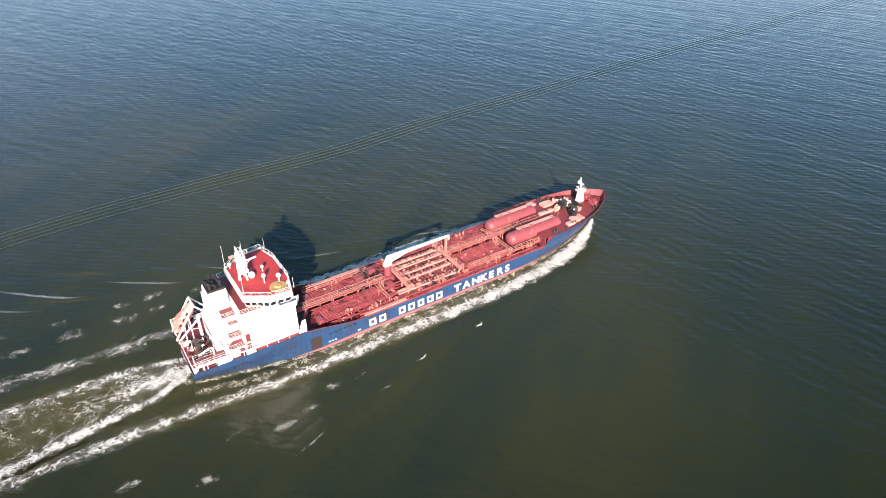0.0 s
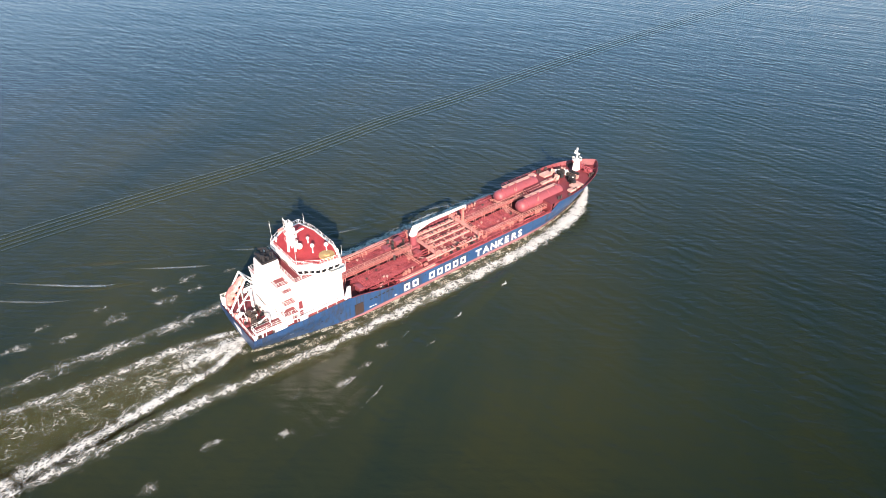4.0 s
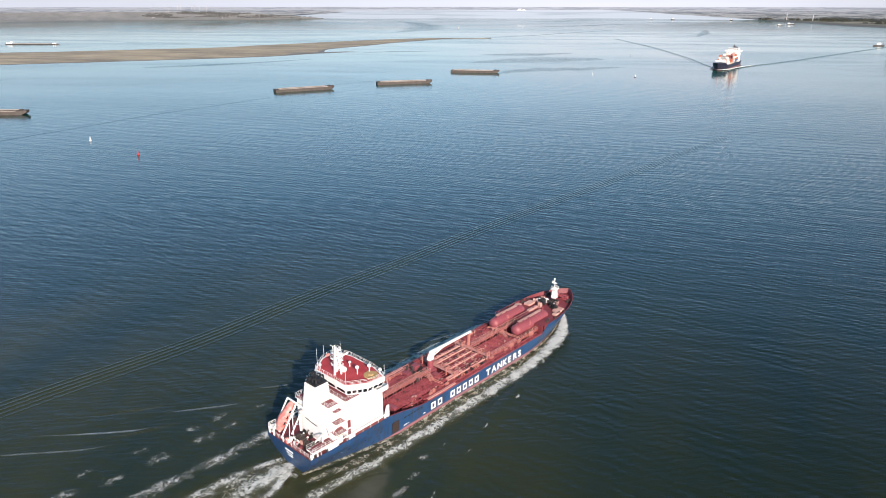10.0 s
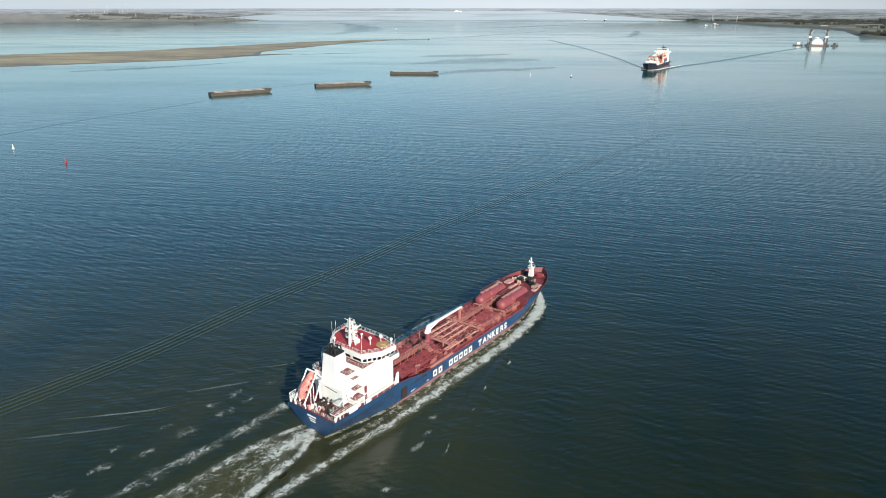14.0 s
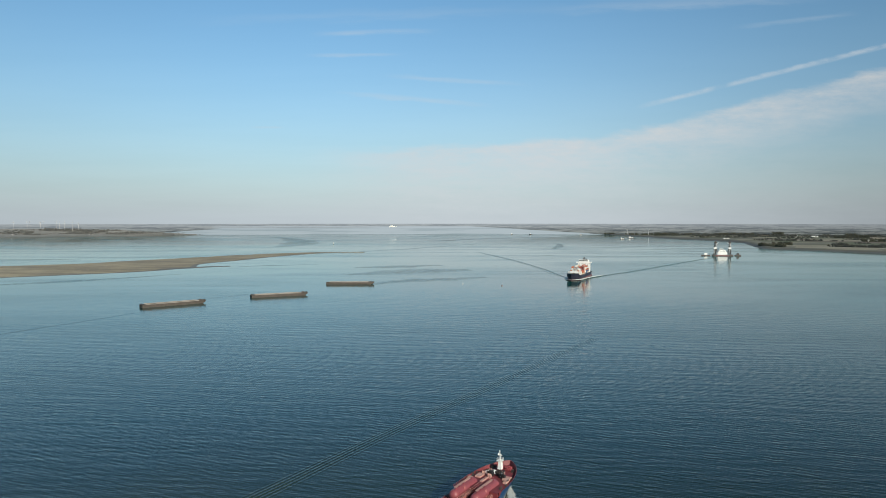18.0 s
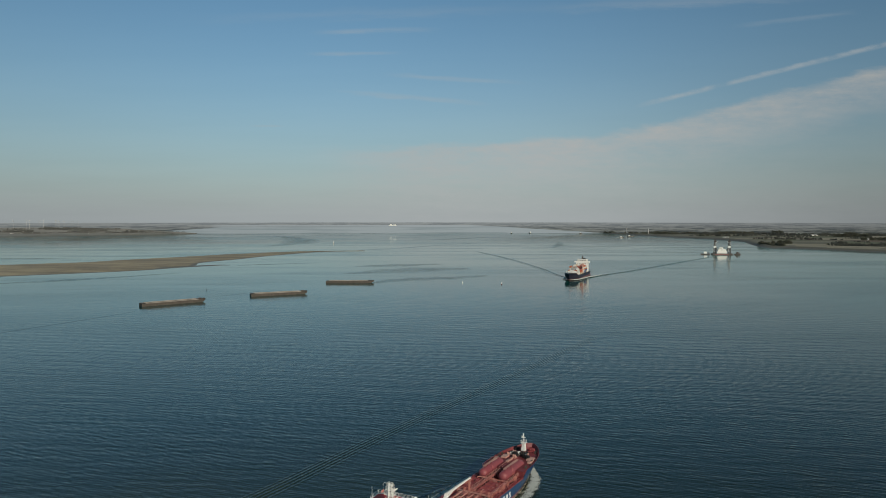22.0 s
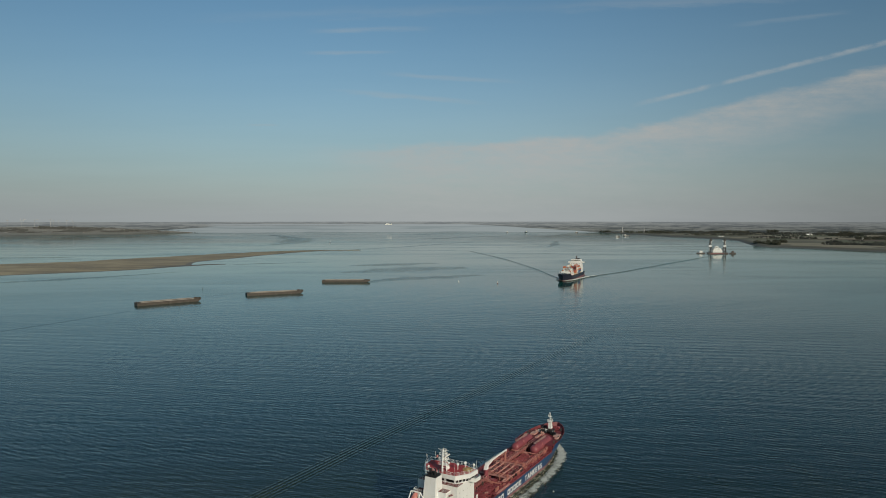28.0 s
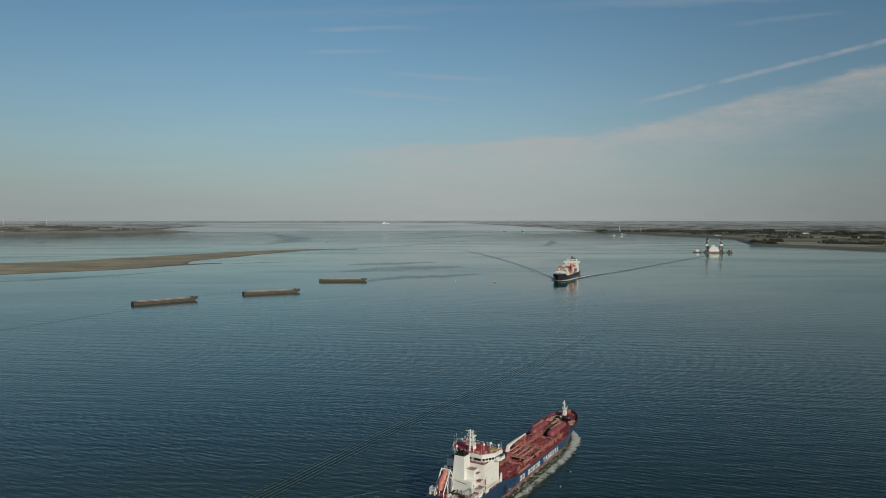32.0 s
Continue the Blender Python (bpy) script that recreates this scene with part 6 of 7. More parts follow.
crest([(66, -17.5), (52, -20.4), (40, -23.6), (24, -28.0), (8, -33.5), (-12, -41), (-30, -49)], (2.0, 3.2, 4.0, 4.6, 5.2, 5.6, 6), 0.24, (((62.8, -19.6), (60.2, -20.9), 1.25), ((46.6, -21.9), (43.4, -22.8), 1.05), ((21, -28.6), (9, -33.2), 0.92), ((36.5, -25.2), (32.6, -26.2), 0.9)))
crest([(58, -16.5), (44, -19.0), (28, -22.6), (12, -27.4), (-8, -34), (-26, -41)], (1.6, 3.0, 3.6, 4.2, 4.8, 5.0), 0.1)
crest([(26, -17.2), (12, -20.2), (-6, -25.6), (-24, -32)], (2.0, 3.2, 4, 4.4), 0.08)
crest([(64, 19.5), (46, 24), (22, 33), (0, 42), (-24, 53), (-50, 64)], (1.4, 2.4, 2.8, 3.2, 3.6, 3.8), 0.07)
crest([(98, 11), (80, 15.5), (60, 22.5), (40, 28.5), (20, 35)], (1.0, 1.8, 2.2, 2.6, 3.0), 0.06)
# glints on the spent port waves, painted on as bluish streaks
for line, d in (([(96, 11.5), (84, 14.5), (70, 19.0), (62, 21.2)], 0.95), ([(50, 22.6), (44, 24.4), (38, 26.4), (32, 28.6)], 0.86), ([(27, 28.5), (24, 30.2), (19, 33.5), (14.8, 37)], 0.95), ([(10, 32), (6.4, 34), (-1, 39), (-8.4, 44.6)], 1.0), ([(-10, 38.5), (-15.5, 41.3), (-24, 48.5), (-34, 58)], 1.0), ([(-20, 38.5), (-27, 42.5), (-38, 52), (-48.6, 61)], 0.92)):
    part("foam_streak", made(ribbon, line, (0.2, 0.7, 0.7, 0.25), 9, 0.1, 0.0, (d - 0.3, d + 0.05, d, d - 0.4), seed=line[0][0]), M_GLINT, wake, "glint on a spent wave, painted as a pale streak")
for line, ww in (([(12, 35.5), (2, 41), (-10, 49), (-22, 57)], (0.8, 1.6, 1.8, 1.0)), ([(-6, 36), (-16, 40), (-26, 46)], (0.8, 1.2, 0.8))):
    part("silt_streak", made(ribbon, line, ww, 7, 0.03, 0.0, (0.8, 1, 1, 0.9, 0.7), seed=line[0][0] + 2), M_SILT, wake, "yellowish streak of stirred silt")
part("stirred_water", made(ribbon, [(6, 0.5), (-10, 1.0), (-35, 1.6), (-70, 2.4), (-120, 3.4)], (7, 10.5, 13, 15, 17), 9, 0.015, 0.0, (1.15, 1.15, 1.1, 1.05, 0.9), 0.5, 5.0, 0.1), M_SILT, wake, "olive silt stirred up astern")
part("stirred_water", made(ribbon, [(100, -8.0), (80, -11), (50, -12.6), (20, -12.4), (0, -11.0), (-14, -9)], (1.5, 3, 4.2, 4.4, 4.2, 3.5), 9, 0.012, 0.0, (0.9, 1.1, 1.15, 1.15, 1.1, 1.0), 0.6, 8.0, 0.1), M_SILT, wake, "olive water churned along the hull")
# lacy foam patches left astern to both sides
rnd = random.Random(21)
spots = [(2.4, 30.6, 2.0), (-5.2, 25.3, 2.6), (-15.9, 25.7, 2.8), (-26.8, 26.2, 2.4), (-18, 31.8, 1.6), (-4.7, 31, 1.8), (2.5, 25.1, 1.8), (-36, 29, 2.4), (-46, 27, 2.6), (12, 27.5, 1.4), (-30, 33, 1.6), (22, 24, 1.6), (33, 22, 1.5),
         (47.5, -18.2, 1.5), (40, -20.2, 1.8), (33, -20.6, 1.9), (26, -19.4, 1.5), (29, -23.6, 1.8), (14, -24, 2.0), (5, -22, 1.8), (-2, -28, 1.8), (52, -21, 1.1), (-14, -22, 1.8), (20, -22.5, 1.6), (-26, -24, 1.8), (-8, -34, 1.7)]
for x, y, r in spots:
    r *= 1.25
    part("foam_patch", made(ribbon, [(x - r, y + rnd.uniform(-.4, .4)), (x - r * 0.35, y), (x + r * 0.35, y + rnd.uniform(-.4, .4)), (x + r, y + rnd.uniform(-.6, .6))], (0.45 * r, 0.95 * r, 1.0 * r, 0.45 * r), 9, 0.05, 0.0, (0.82, 1.03, 1.03, 0.82), seed=x), M_FLECK, wake, "patch of lacy foam")

# the spent wake of a vessel that passed before: long low ridges that run slowly on
OLD = [(-250, -70), (-195, 25), (-163, 92), (-138, 133), (-112, 171), (-91, 210), (-67, 250), (-45, 290), (-22, 330), (2, 370), (26, 410), (49, 450), (72, 490), (96, 530), (118, 568)]
old_wake = thing("old_wake", "low parallel ridges of a spent ship's wake", "wake")
for k, off in enumerate((-4.4, -2.4, -0.4, 1.6, 3.6)):
    line = inland([Vector((x, y, 0)) for x, y in OLD], off)
    part("ridge", made(ribbon, line, (0.5, 0.6, 0.65, 0.7, 0.75, 0.8, 0.8, 0.7), 7, -0.015, (0.08, 0.125, 0.145, 0.125, 0.08)[k], rough=0.3, seed=k), M_WATER, old_wake)

# a long dark seam where two currents meet
seam = thing("current_seam", "thin dark seam between two currents on the water", "ripple")
part("seam_ridge", made(ribbon, [(-450, 395), (-433, 446), (-414, 512), (-398, 575), (-362, 663), (-340, 722)], (0.5, 0.9, 1.1, 1.2, 1.1, 0.8), 7, -0.02, 0.15, rough=0.9), M_WATER, seam)

# streaks and patches where the tide ruffles the surface, off the sandbank and in the channel
streaks = thing("tide_streaks", "dark ruffled streaks on calm tidal water", "ripple")
for line, ww in (
        ([(-1025, 3947), (-845, 3591), (-687, 3122), (-626, 2760), (-660, 2500)], (20, 70, 120, 90, 25)),
        ([(-336, 2049), (-250, 2202), (-157, 2332), (-54, 2531), (110, 2833)], (6, 14, 16, 16, 8)),
        ([(-198, 3210), (-43, 3301), (164, 3601), (340, 3715)], (15, 50, 60, 20)),
        ([(-640, 4700), (-560, 4640), (-470, 4720)], (15, 60, 15)),
        ([(-190, 1230), (-112, 1290), (-50, 1330), (40, 1360)], (20, 70, 80, 30)),
        ([(-200, 1420), (-113, 1450), (-20, 1500)], (20, 50, 20)),
        ([(-130, 1040), (-72, 1110), (4, 1145), (64, 1191)], (12, 36, 36, 14)),
        ([(-703, 1030), (-668, 1058), (-618, 1100), (-555, 1172), (-500, 1250)], (14, 24, 22, 14, 5)),
        ([(-1200, 1690), (-1047, 1700), (-948, 1720)], (12, 24, 8)),
        ([(-2035, 3692), (-1741, 3478), (-1522, 3585)], (10, 60, 15)),
        ([(265, 1923), (283, 1908), (300, 1893)], (3, 12, 3)),
        ([(-457, 1448), (-394, 1485), (-301, 1524)], (6, 18, 6)),
        ([(-310, 852), (-296, 872), (-276, 902), (-262, 930)], (0.8, 1.8, 1.8, 0.6)),
        ([(360, 2350), (420, 2600), (470, 2900)], (10, 26, 8))):
    part("streak", made(ribbon, line, ww, 9, 0.03, 0.0, rough=0.5, seed=line[0][0] * 0.01), M_RUFFLED, streaks)

# ---- moored hopper barges ----
M_BARGE = surface("barge_rust", (0.078, 0.064, 0.054), 0.75, second=(0.06, 0.048, 0.04), amount=0.9, scale=0.2, fine=1.5, streak=(0.8, 0.8, 0.1), streak_col=(0.2, 0.17, 0.14))
M_HOLD = surface("barge_hold", (0.36, 0.33, 0.30), 0.8, second=(0.17, 0.135, 0.115), scale=0.15)
M_FLOOR = surface("barge_floor", (0.07, 0.058, 0.048), 0.8, second=(0.04, 0.034, 0.03), scale=0.15)


def barge_shell(bm, L, B, D):
    secs = [(0, 1.0, -0.5, D), (0.4, 1.0, -0.6, D), (L * 0.88, 1.0, -0.6, D), (L * 0.95, 0.86, 0.3, D + 0.4), (L, 0.5, 2.2, D + 1.0)]
    last = None
    for x, w, z0, z1 in secs:
        ring = [bm.verts.new((x, s * B / 2 * w, z)) for s, z in ((-1, z0), (1, z0), (1, z1), (-1, z1))]
        if last:
            for i in (0, 1, 3):
                bm.faces.new((last[i], last[(i + 1) % 4], ring[(i + 1) % 4], ring[i]))
        else:
            bm.faces.new(ring)
        last = ring
    bm.faces.new(last)


def build_barge():
    L, B, D = 74.0, 11.4, 3.3
    b = thing("hopper_barge", "empty rusty open barge moored on the river", "barge", "moored barges")
    part("barge_hull", made(barge_shell, L, B, D), M_BARGE, b, smooth=0)

    def deck(bm):
        for y0, y1 in ((-B / 2, -B / 2 + 1.0), (B / 2 - 1.0, B / 2)):
            box(bm, 0, L * 0.9, y0, y1, D - 0.1, D + 0.02)
        box(bm, 0, 4.5, -B / 2, B / 2, D - 0.1, D + 0.03)
        box(bm, L * 0.88, L * 0.97, -B * 0.4, B * 0.4, D + 0.1, D + 0.5)
    part("side_deck", made(deck), M_BARGE, b, smooth=0)

    def coaming(bm):
        for s in (-1, 1):
            box(bm, 4.3, L * 0.88, s * (B / 2 - 1.0) - 0.1, s * (B / 2 - 1.0) + 0.1, D, D + 0.7)
        box(bm, 4.3, 4.5, -B / 2 + 1.0, B / 2 - 1.0, D, D + 0.7)
        box(bm, L * 0.88 - 0.2, L * 0.88, -B / 2 + 1.0, B / 2 - 1.0, D, D + 0.7)
    part("coaming", made(coaming), M_HOLD, b, "pale worn coaming of the open hold", smooth=0)
    part("hold_floor", made(box, 4.5, L * 0.88 - 0.2, -B / 2 + 1.1, B / 2 - 1.1, 0.1, 0.3), M_FLOOR, b, smooth=0)
    for x in (1.6, L * 0.92):
        for y in (-3.6, 3.6):
            part("bollard", made(rod, (x, y, D), (x, y, D + 1.1), 0.35, 8), M_STEEL, b)
    for k in range(1, 8):
        x = L * k / 8.6
        for s in (-1, 1):
            part("rubbing_strake", made(box, x - 0.12, x + 0.12, s * B / 2 - 0.1, s * B / 2 + 0.12, 0.2, D - 0.1), M_RUSTY, b, smooth=0)
    part("anchor_winch", made(lambda bm: (box(bm, L * 0.9, L * 0.94, -1.2, 1.2, D + 0.4, D + 1.6, 0.1), rod(bm, (L * 0.92, -1.8, D + 1.2), (L * 0.92, 1.8, D + 1.2), 0.6, 10))), M_STEEL, b)
    return b


barge = build_barge()
spots = [(-354, 766, 41), (-258, 868, 27), (-193, 1051, 2), (-586, 545, 14)]
barge.matrix_world = pose(spots[0][0], spots[0][1], 0, 0, 0, spots[0][2])
for x, y, a in spots[1:]:
    copy_thing(barge, pose(x, y, 0, 0, 0, a))

# ---- buoys ----
M_RED = surface("buoy_red", (0.45, 0.03, 0.03), 0.5)


M_DARK_RED = surface("buoy_dark_red", (0.14, 0.025, 0.02), 0.6)


def buoy(x, y, s, material, label, top=None):
    b = thing("channel_buoy", label, "buoy", "channel buoys", pose(x, y, 0, 0, 0, 0))
    part("float", made(lambda bm: (rod(bm, (0, 0, -0.6), (0, 0, 0.7 * s), 1.1 * s, 16), rod(bm, (0, 0, 0.7 * s), (0, 0, 1.0 * s), 1.1 * s, 16, 0.5 * s))), material, b)
    part("tower", made(rod, (0, 0, 1.0 * s), (0, 0, 3.0 * s), 0.62 * s, 12, 0.3 * s), top or material, b)
    part("topmark", made(rod, (0, 0, 3.1 * s), (0, 0, 3.9 * s), 0.42 * s, 12, 0.34 * s), top or material, b)
    part("lantern", made(rod, (0, 0, 3.9 * s), (0, 0, 4.3 * s), 0.16 * s, 8), M_STEEL, b)


buoy(-299, 417, 0.8, M_RED, "red channel buoy riding upright")
buoy(-367, 457, 0.8, M_WHITE, "white channel buoy riding upright")
buoy(79, 1027, 0.95, M_DARK_RED, "dark red and white channel buoy far off", M_WHITE)
buoy(20, 1053, 0.7, M_WHITE, "white channel buoy far off")

# ---- container ship coming up the channel ----
M_NAVY = surface("hull_navy", (0.012, 0.016, 0.035), 0.5, second=(0.02, 0.022, 0.035), scale=0.1, streak=(0.8, 0.8, 0.1), streak_col=(0.09, 0.06, 0.05))
freighter = thing("container_ship", "dark blue container ship with stacked boxes and white bridge", "ship")


def freighter_sections(bm, z0, z1, L=138.0, B=23.0):
    for side in (-1, 1):
        rows = []
        for k in range(41):
            f = k / 40
            row = []
            for r in range(5):
                zf = r / 4
                x = f * (L - 6 + 6 * zf)
                bow = 0.72 + 0.1 * zf
                w = 1.0 if f < bow else max(0.0, 1 - ((f - bow) / (1 - bow)) ** 2.0) ** 0.75
                w *= 1 - 0.25 * (1 - zf) * max(0, (0.12 - f) / 0.12)
                top = z1 + (4.2 * ease((f - 0.84) / 0.06) if z1 > 3 else 0)
                row.append(bm.verts.new((x, side * B / 2 * w, z0 + (top - z0) * zf)))
            rows.append(row)
        for a, b in zip(rows, rows[1:]):
            for r in range(4):
                bm.faces.new((a[r], b[r], b[r + 1], a[r + 1]))
        if side == -1:
            keep = rows
    for r in range(4):
        bm.faces.new((keep[0][r], keep[0][r + 1], rows[0][r + 1], rows[0][r]))
    for a, b, c, d in zip(keep, keep[1:], rows, rows[1:]):
        bm.faces.new((a[4], b[4], d[4], c[4]))
    bmesh.ops.remove_doubles(bm, verts=bm.verts, dist=0.02)


part("hull", made(freighter_sections, 1.6, 6.8), M_NAVY, freighter, "dark blue hull")
part("boot_top", made(freighter_sections, -1.5, 1.6), M_BOOT, freighter, "red paint along the waterline")
fh = part("accommodation", made(box, 16, 28, -10.4, 10.4, 6.8, 22.6, 0.1), M_WHITE, freighter, "white accommodation block", smooth=0)
part("bridge_wing", made(box, 19, 28.5, -13.4, 13.4, 22.6, 25.0, 0.1), M_WHITE, fh, smooth=0)
part("bridge", made(box, 18, 28.5, -8.6, 8.6, 25.0, 28.8, 0.1), M_WHITE, fh, smooth=0)
for k in range(9):
    part("bridge_window", made(box, 28.5, 28.58, -7.9 + 1.8 * k, -6.6 + 1.8 * k, 26.4, 27.8), M_GLASS, fh, smooth=0)
for z in (12, 15, 18, 20.6):
    for k in range(6):
        part("cabin_window", made(box, 28.0, 28.06, -7.6 + 2.8 * k, -6.7 + 2.8 * k, z, z + 1.0), M_GLASS, fh, smooth=0)
part("mast", made(lambda bm: (rod(bm, (22, 0, 28.6), (22, 0, 35.0), 0.8, 8, 0.4), box(bm, 21.7, 22.3, -2, 2, 32.4, 32.8), box(bm, 21, 23, -1.6, 1.6, 30.6, 31))), M_STEEL, freighter, "dark signal mast")
part("funnel", made(box, 8.5, 14, -3.2, 3.2, 6.8, 30.0, 0.3), M_BLACK, freighter, "black funnel", smooth=0)
part("foremast", made(rod, (124, 0, 12), (124, 0, 20), 0.5, 8, 0.3), M_WHITE, freighter)
part("breakwater", made(box, 117.5, 118.2, -8.5, 8.5, 11.5, 14.5), M_WHITE, freighter, smooth=0)
part("deck_crane", made(lambda bm: (rod(bm, (72, 9.6, 8), (72, 9.6, 22), 1.3, 10), box(bm, 70, 74, 8.1, 11.1, 20, 24, 0.2))), M_TRAY, freighter, "pale deck crane")
CONTAINER = [surface("box_" + n, c, 0.55, second=tuple(q * 0.7 for q in c), scale=0.3, fine=2.0) for n, c in (("rust", (0.42, 0.10, 0.06)), ("orange", (0.5, 0.15, 0.07)), ("white", (0.7, 0.69, 0.66)), ("grey", (0.4, 0.4, 0.38)), ("blue", (0.06, 0.12, 0.26)), ("maroon", (0.26, 0.07, 0.06)), ("beige", (0.55, 0.46, 0.34)))]
box_mesh = {}
for k, mt in enumerate(CONTAINER):
    bm = bmesh.new()
    box(bm, 0, 12.0, -1.2, 1.2, 0, 2.55)
    for i in range(12):
        for s in (-1, 1):
            box(bm, 0.5 + i * 0.95, 0.95 + i * 0.95, s * 1.2 - 0.04, s * 1.2 + 0.04, 0.2, 2.4)
    me = bpy.data.meshes.new("container")
    bm.to_mesh(me)
    bm.free()
    me.materials.append(mt)
    box_mesh[k] = me
rnd = random.Random(3)
for bay, x in enumerate((31.0, 44.0, 57.0, 74.5, 88.0, 101.0)):
    tiers = (5, 5, 4, 5, 4, 3)[bay]
    width = (8, 8, 8, 8, 7, 5)[bay]
    for r in range(width):
        for t in range(max(1, tiers - rnd.choice((0, 0, 1, 1, 2)))):
            c = new("container", box_mesh[rnd.choice((0, 1, 1, 0, 2, 2, 3, 4, 5, 6) if bay < 4 else (2, 2, 2, 3, 6, 1))])
            c.parent = freighter
            c.matrix_basis = pose(x, (r - (width - 1) / 2) * 2.5, 7.0 + 2.6 * t)
FREIGHT_HEADING, FREIGHT_LENGTH = 248.3, 138.0


def freighter_pose(t):
    bx, by = 199.8 - 1.55 * (t - 19.0), 1115.0 - 5.0 * (t - 19.0)
    a = radians(FREIGHT_HEADING)
    return pose(bx - (FREIGHT_LENGTH - 5) * math.cos(a), by - (FREIGHT_LENGTH - 5) * math.sin(a), 0, 0, 0, FREIGHT_HEADING)


freighter_wake = thing("container_ship_wake", "long dark bow waves and white froth of a far ship", "wake")
back = freighter_pose(28).inverted()


def aboard(pts):
    return [(back @ Vector((x, y, 0))).xy for x, y in pts]


for k, (hump, off, wide) in enumerate(((0.7, 5, 1.0), (0.25, 14, 0.5))):
    part("bow_wave", made(ribbon, aboard([(190 - off * 0.3, 1110 + off), (187 - off, 1200 + off), (180 - off, 1330 + off), (150 - off, 1620 + off), (116 - off, 1830 + off), (78 - off, 2050)]), [q * wide for q in (0.8, 1.5, 1.7, 1.7, 1.4, 0.9)], 9, -0.02, hump, rough=0.2, seed=k), M_FLANK, freighter_wake, "dark far-running bow wave")
    part("bow_wave", made(ribbon, aboard([(213 + off, 1105 + off * 0.3), (253 + off, 1166), (333 + off, 1268), (483 + off, 1483), (638 + off, 1703), (758 + off, 1868)]), [q * wide for q in (0.8, 1.5, 1.7, 1.7, 1.4, 0.9)], 9, -0.02, hump, rough=0.2, seed=k + 5), M_FLANK, freighter_wake, "dark far-running bow wave")
for s, seed, dens in ((-1, 1.0, (1.9, 1.8, 1.5, 1.2, 0.95, 0.8, 0.6)), (1, 2.0, (2.0, 2.0, 2.0, 1.9, 1.8, 1.5, 0.8))):
    part("froth", made(ribbon, [(135, s * 0.5), (126, s * 8.5), (112, s * 13), (88, s * 16), (58, s * 21), (25, s * 30), (-22, s * 46)], (1.5, 3.6, 4.4, 4.6, 4.4, 3.6, 2.2), 7, 0.2, 1.6, dens, seed=seed), M_FOAM, freighter_wake, "white froth at the bow")
part("stern_wash", made(ribbon, [(4, 0), (-30, 0), (-90, -3), (-180, -6)], (7, 9, 11, 12), 11, 0.05, 0.0, (1.0, 0.95, 0.9, 0.8), 0.4), M_LACE, freighter_wake, "pale churned water astern")

# ---- work vessel at anchor: dark pontoon, stepped white house, pale crane frame and a tall dark leader ----
work = thing("crane_pontoon", "dark work pontoon with white house, crane frame and tall lattice leader", "work vessel", at=pose(763, 1900, 0, 0, 0, -8))
part("pontoon", made(box, -27, 27, -8, 8, -1.0, 3.4, 0.3), M_STEEL, work, "dark steel pontoon", smooth=0)
part("red_belt", made(box, -20, 16, -8.1, -8.0, 0.3, 1.6), M_BOOT, work, "red painted belt of the pontoon", smooth=0)
wh = part("deck_house", made(lambda bm: (box(bm, -14, 12, -5.5, 5.5, 3.4, 11.0, 0.2), box(bm, -11, 9, -4.5, 4.5, 11.0, 15.5, 0.2), box(bm, -8, 2, -4, 4, 15.5, 20.5, 0.2))), M_WHITE, work, "stepped white deck house", smooth=0)
for k in range(4):
    part("house_window", made(box, -7.4 + 1.9 * k, -6.2 + 1.9 * k, -4.08, -4.0, 17.4, 19.2), M_GLASS, wh, smooth=0)
for k in range(6):
    part("house_window", made(box, -8 + 2.4 * k, -6.8 + 2.4 * k, -4.58, -4.5, 12.6, 14.0), M_GLASS, wh, smooth=0)


def lattice(bm, foot, head, w0, w1, steps, r):
    """A lattice mast between two points: four legs with diagonals and rungs."""
    a, b = Vector(foot), Vector(head)
    legs = [[a + Vector((sx * w0, sy * w0, 0)), b + Vector((sx * w1, sy * w1, 0))] for sx in (-1, 1) for sy in (-1, 1)]
    for p, q in legs:
        rod(bm, p, q, r, 6)
    for k in range(steps):
        for i, j in ((0, 1), (1, 3), (3, 2), (2, 0)):
            p, q = legs[i], legs[j]
            rod(bm, p[0].lerp(p[1], k / steps), q[0].lerp(q[1], (k + 1) / steps), r * 0.6, 4)
            rod(bm, p[0].lerp(p[1], k / steps), q[0].lerp(q[1], k / steps), r * 0.45, 4)


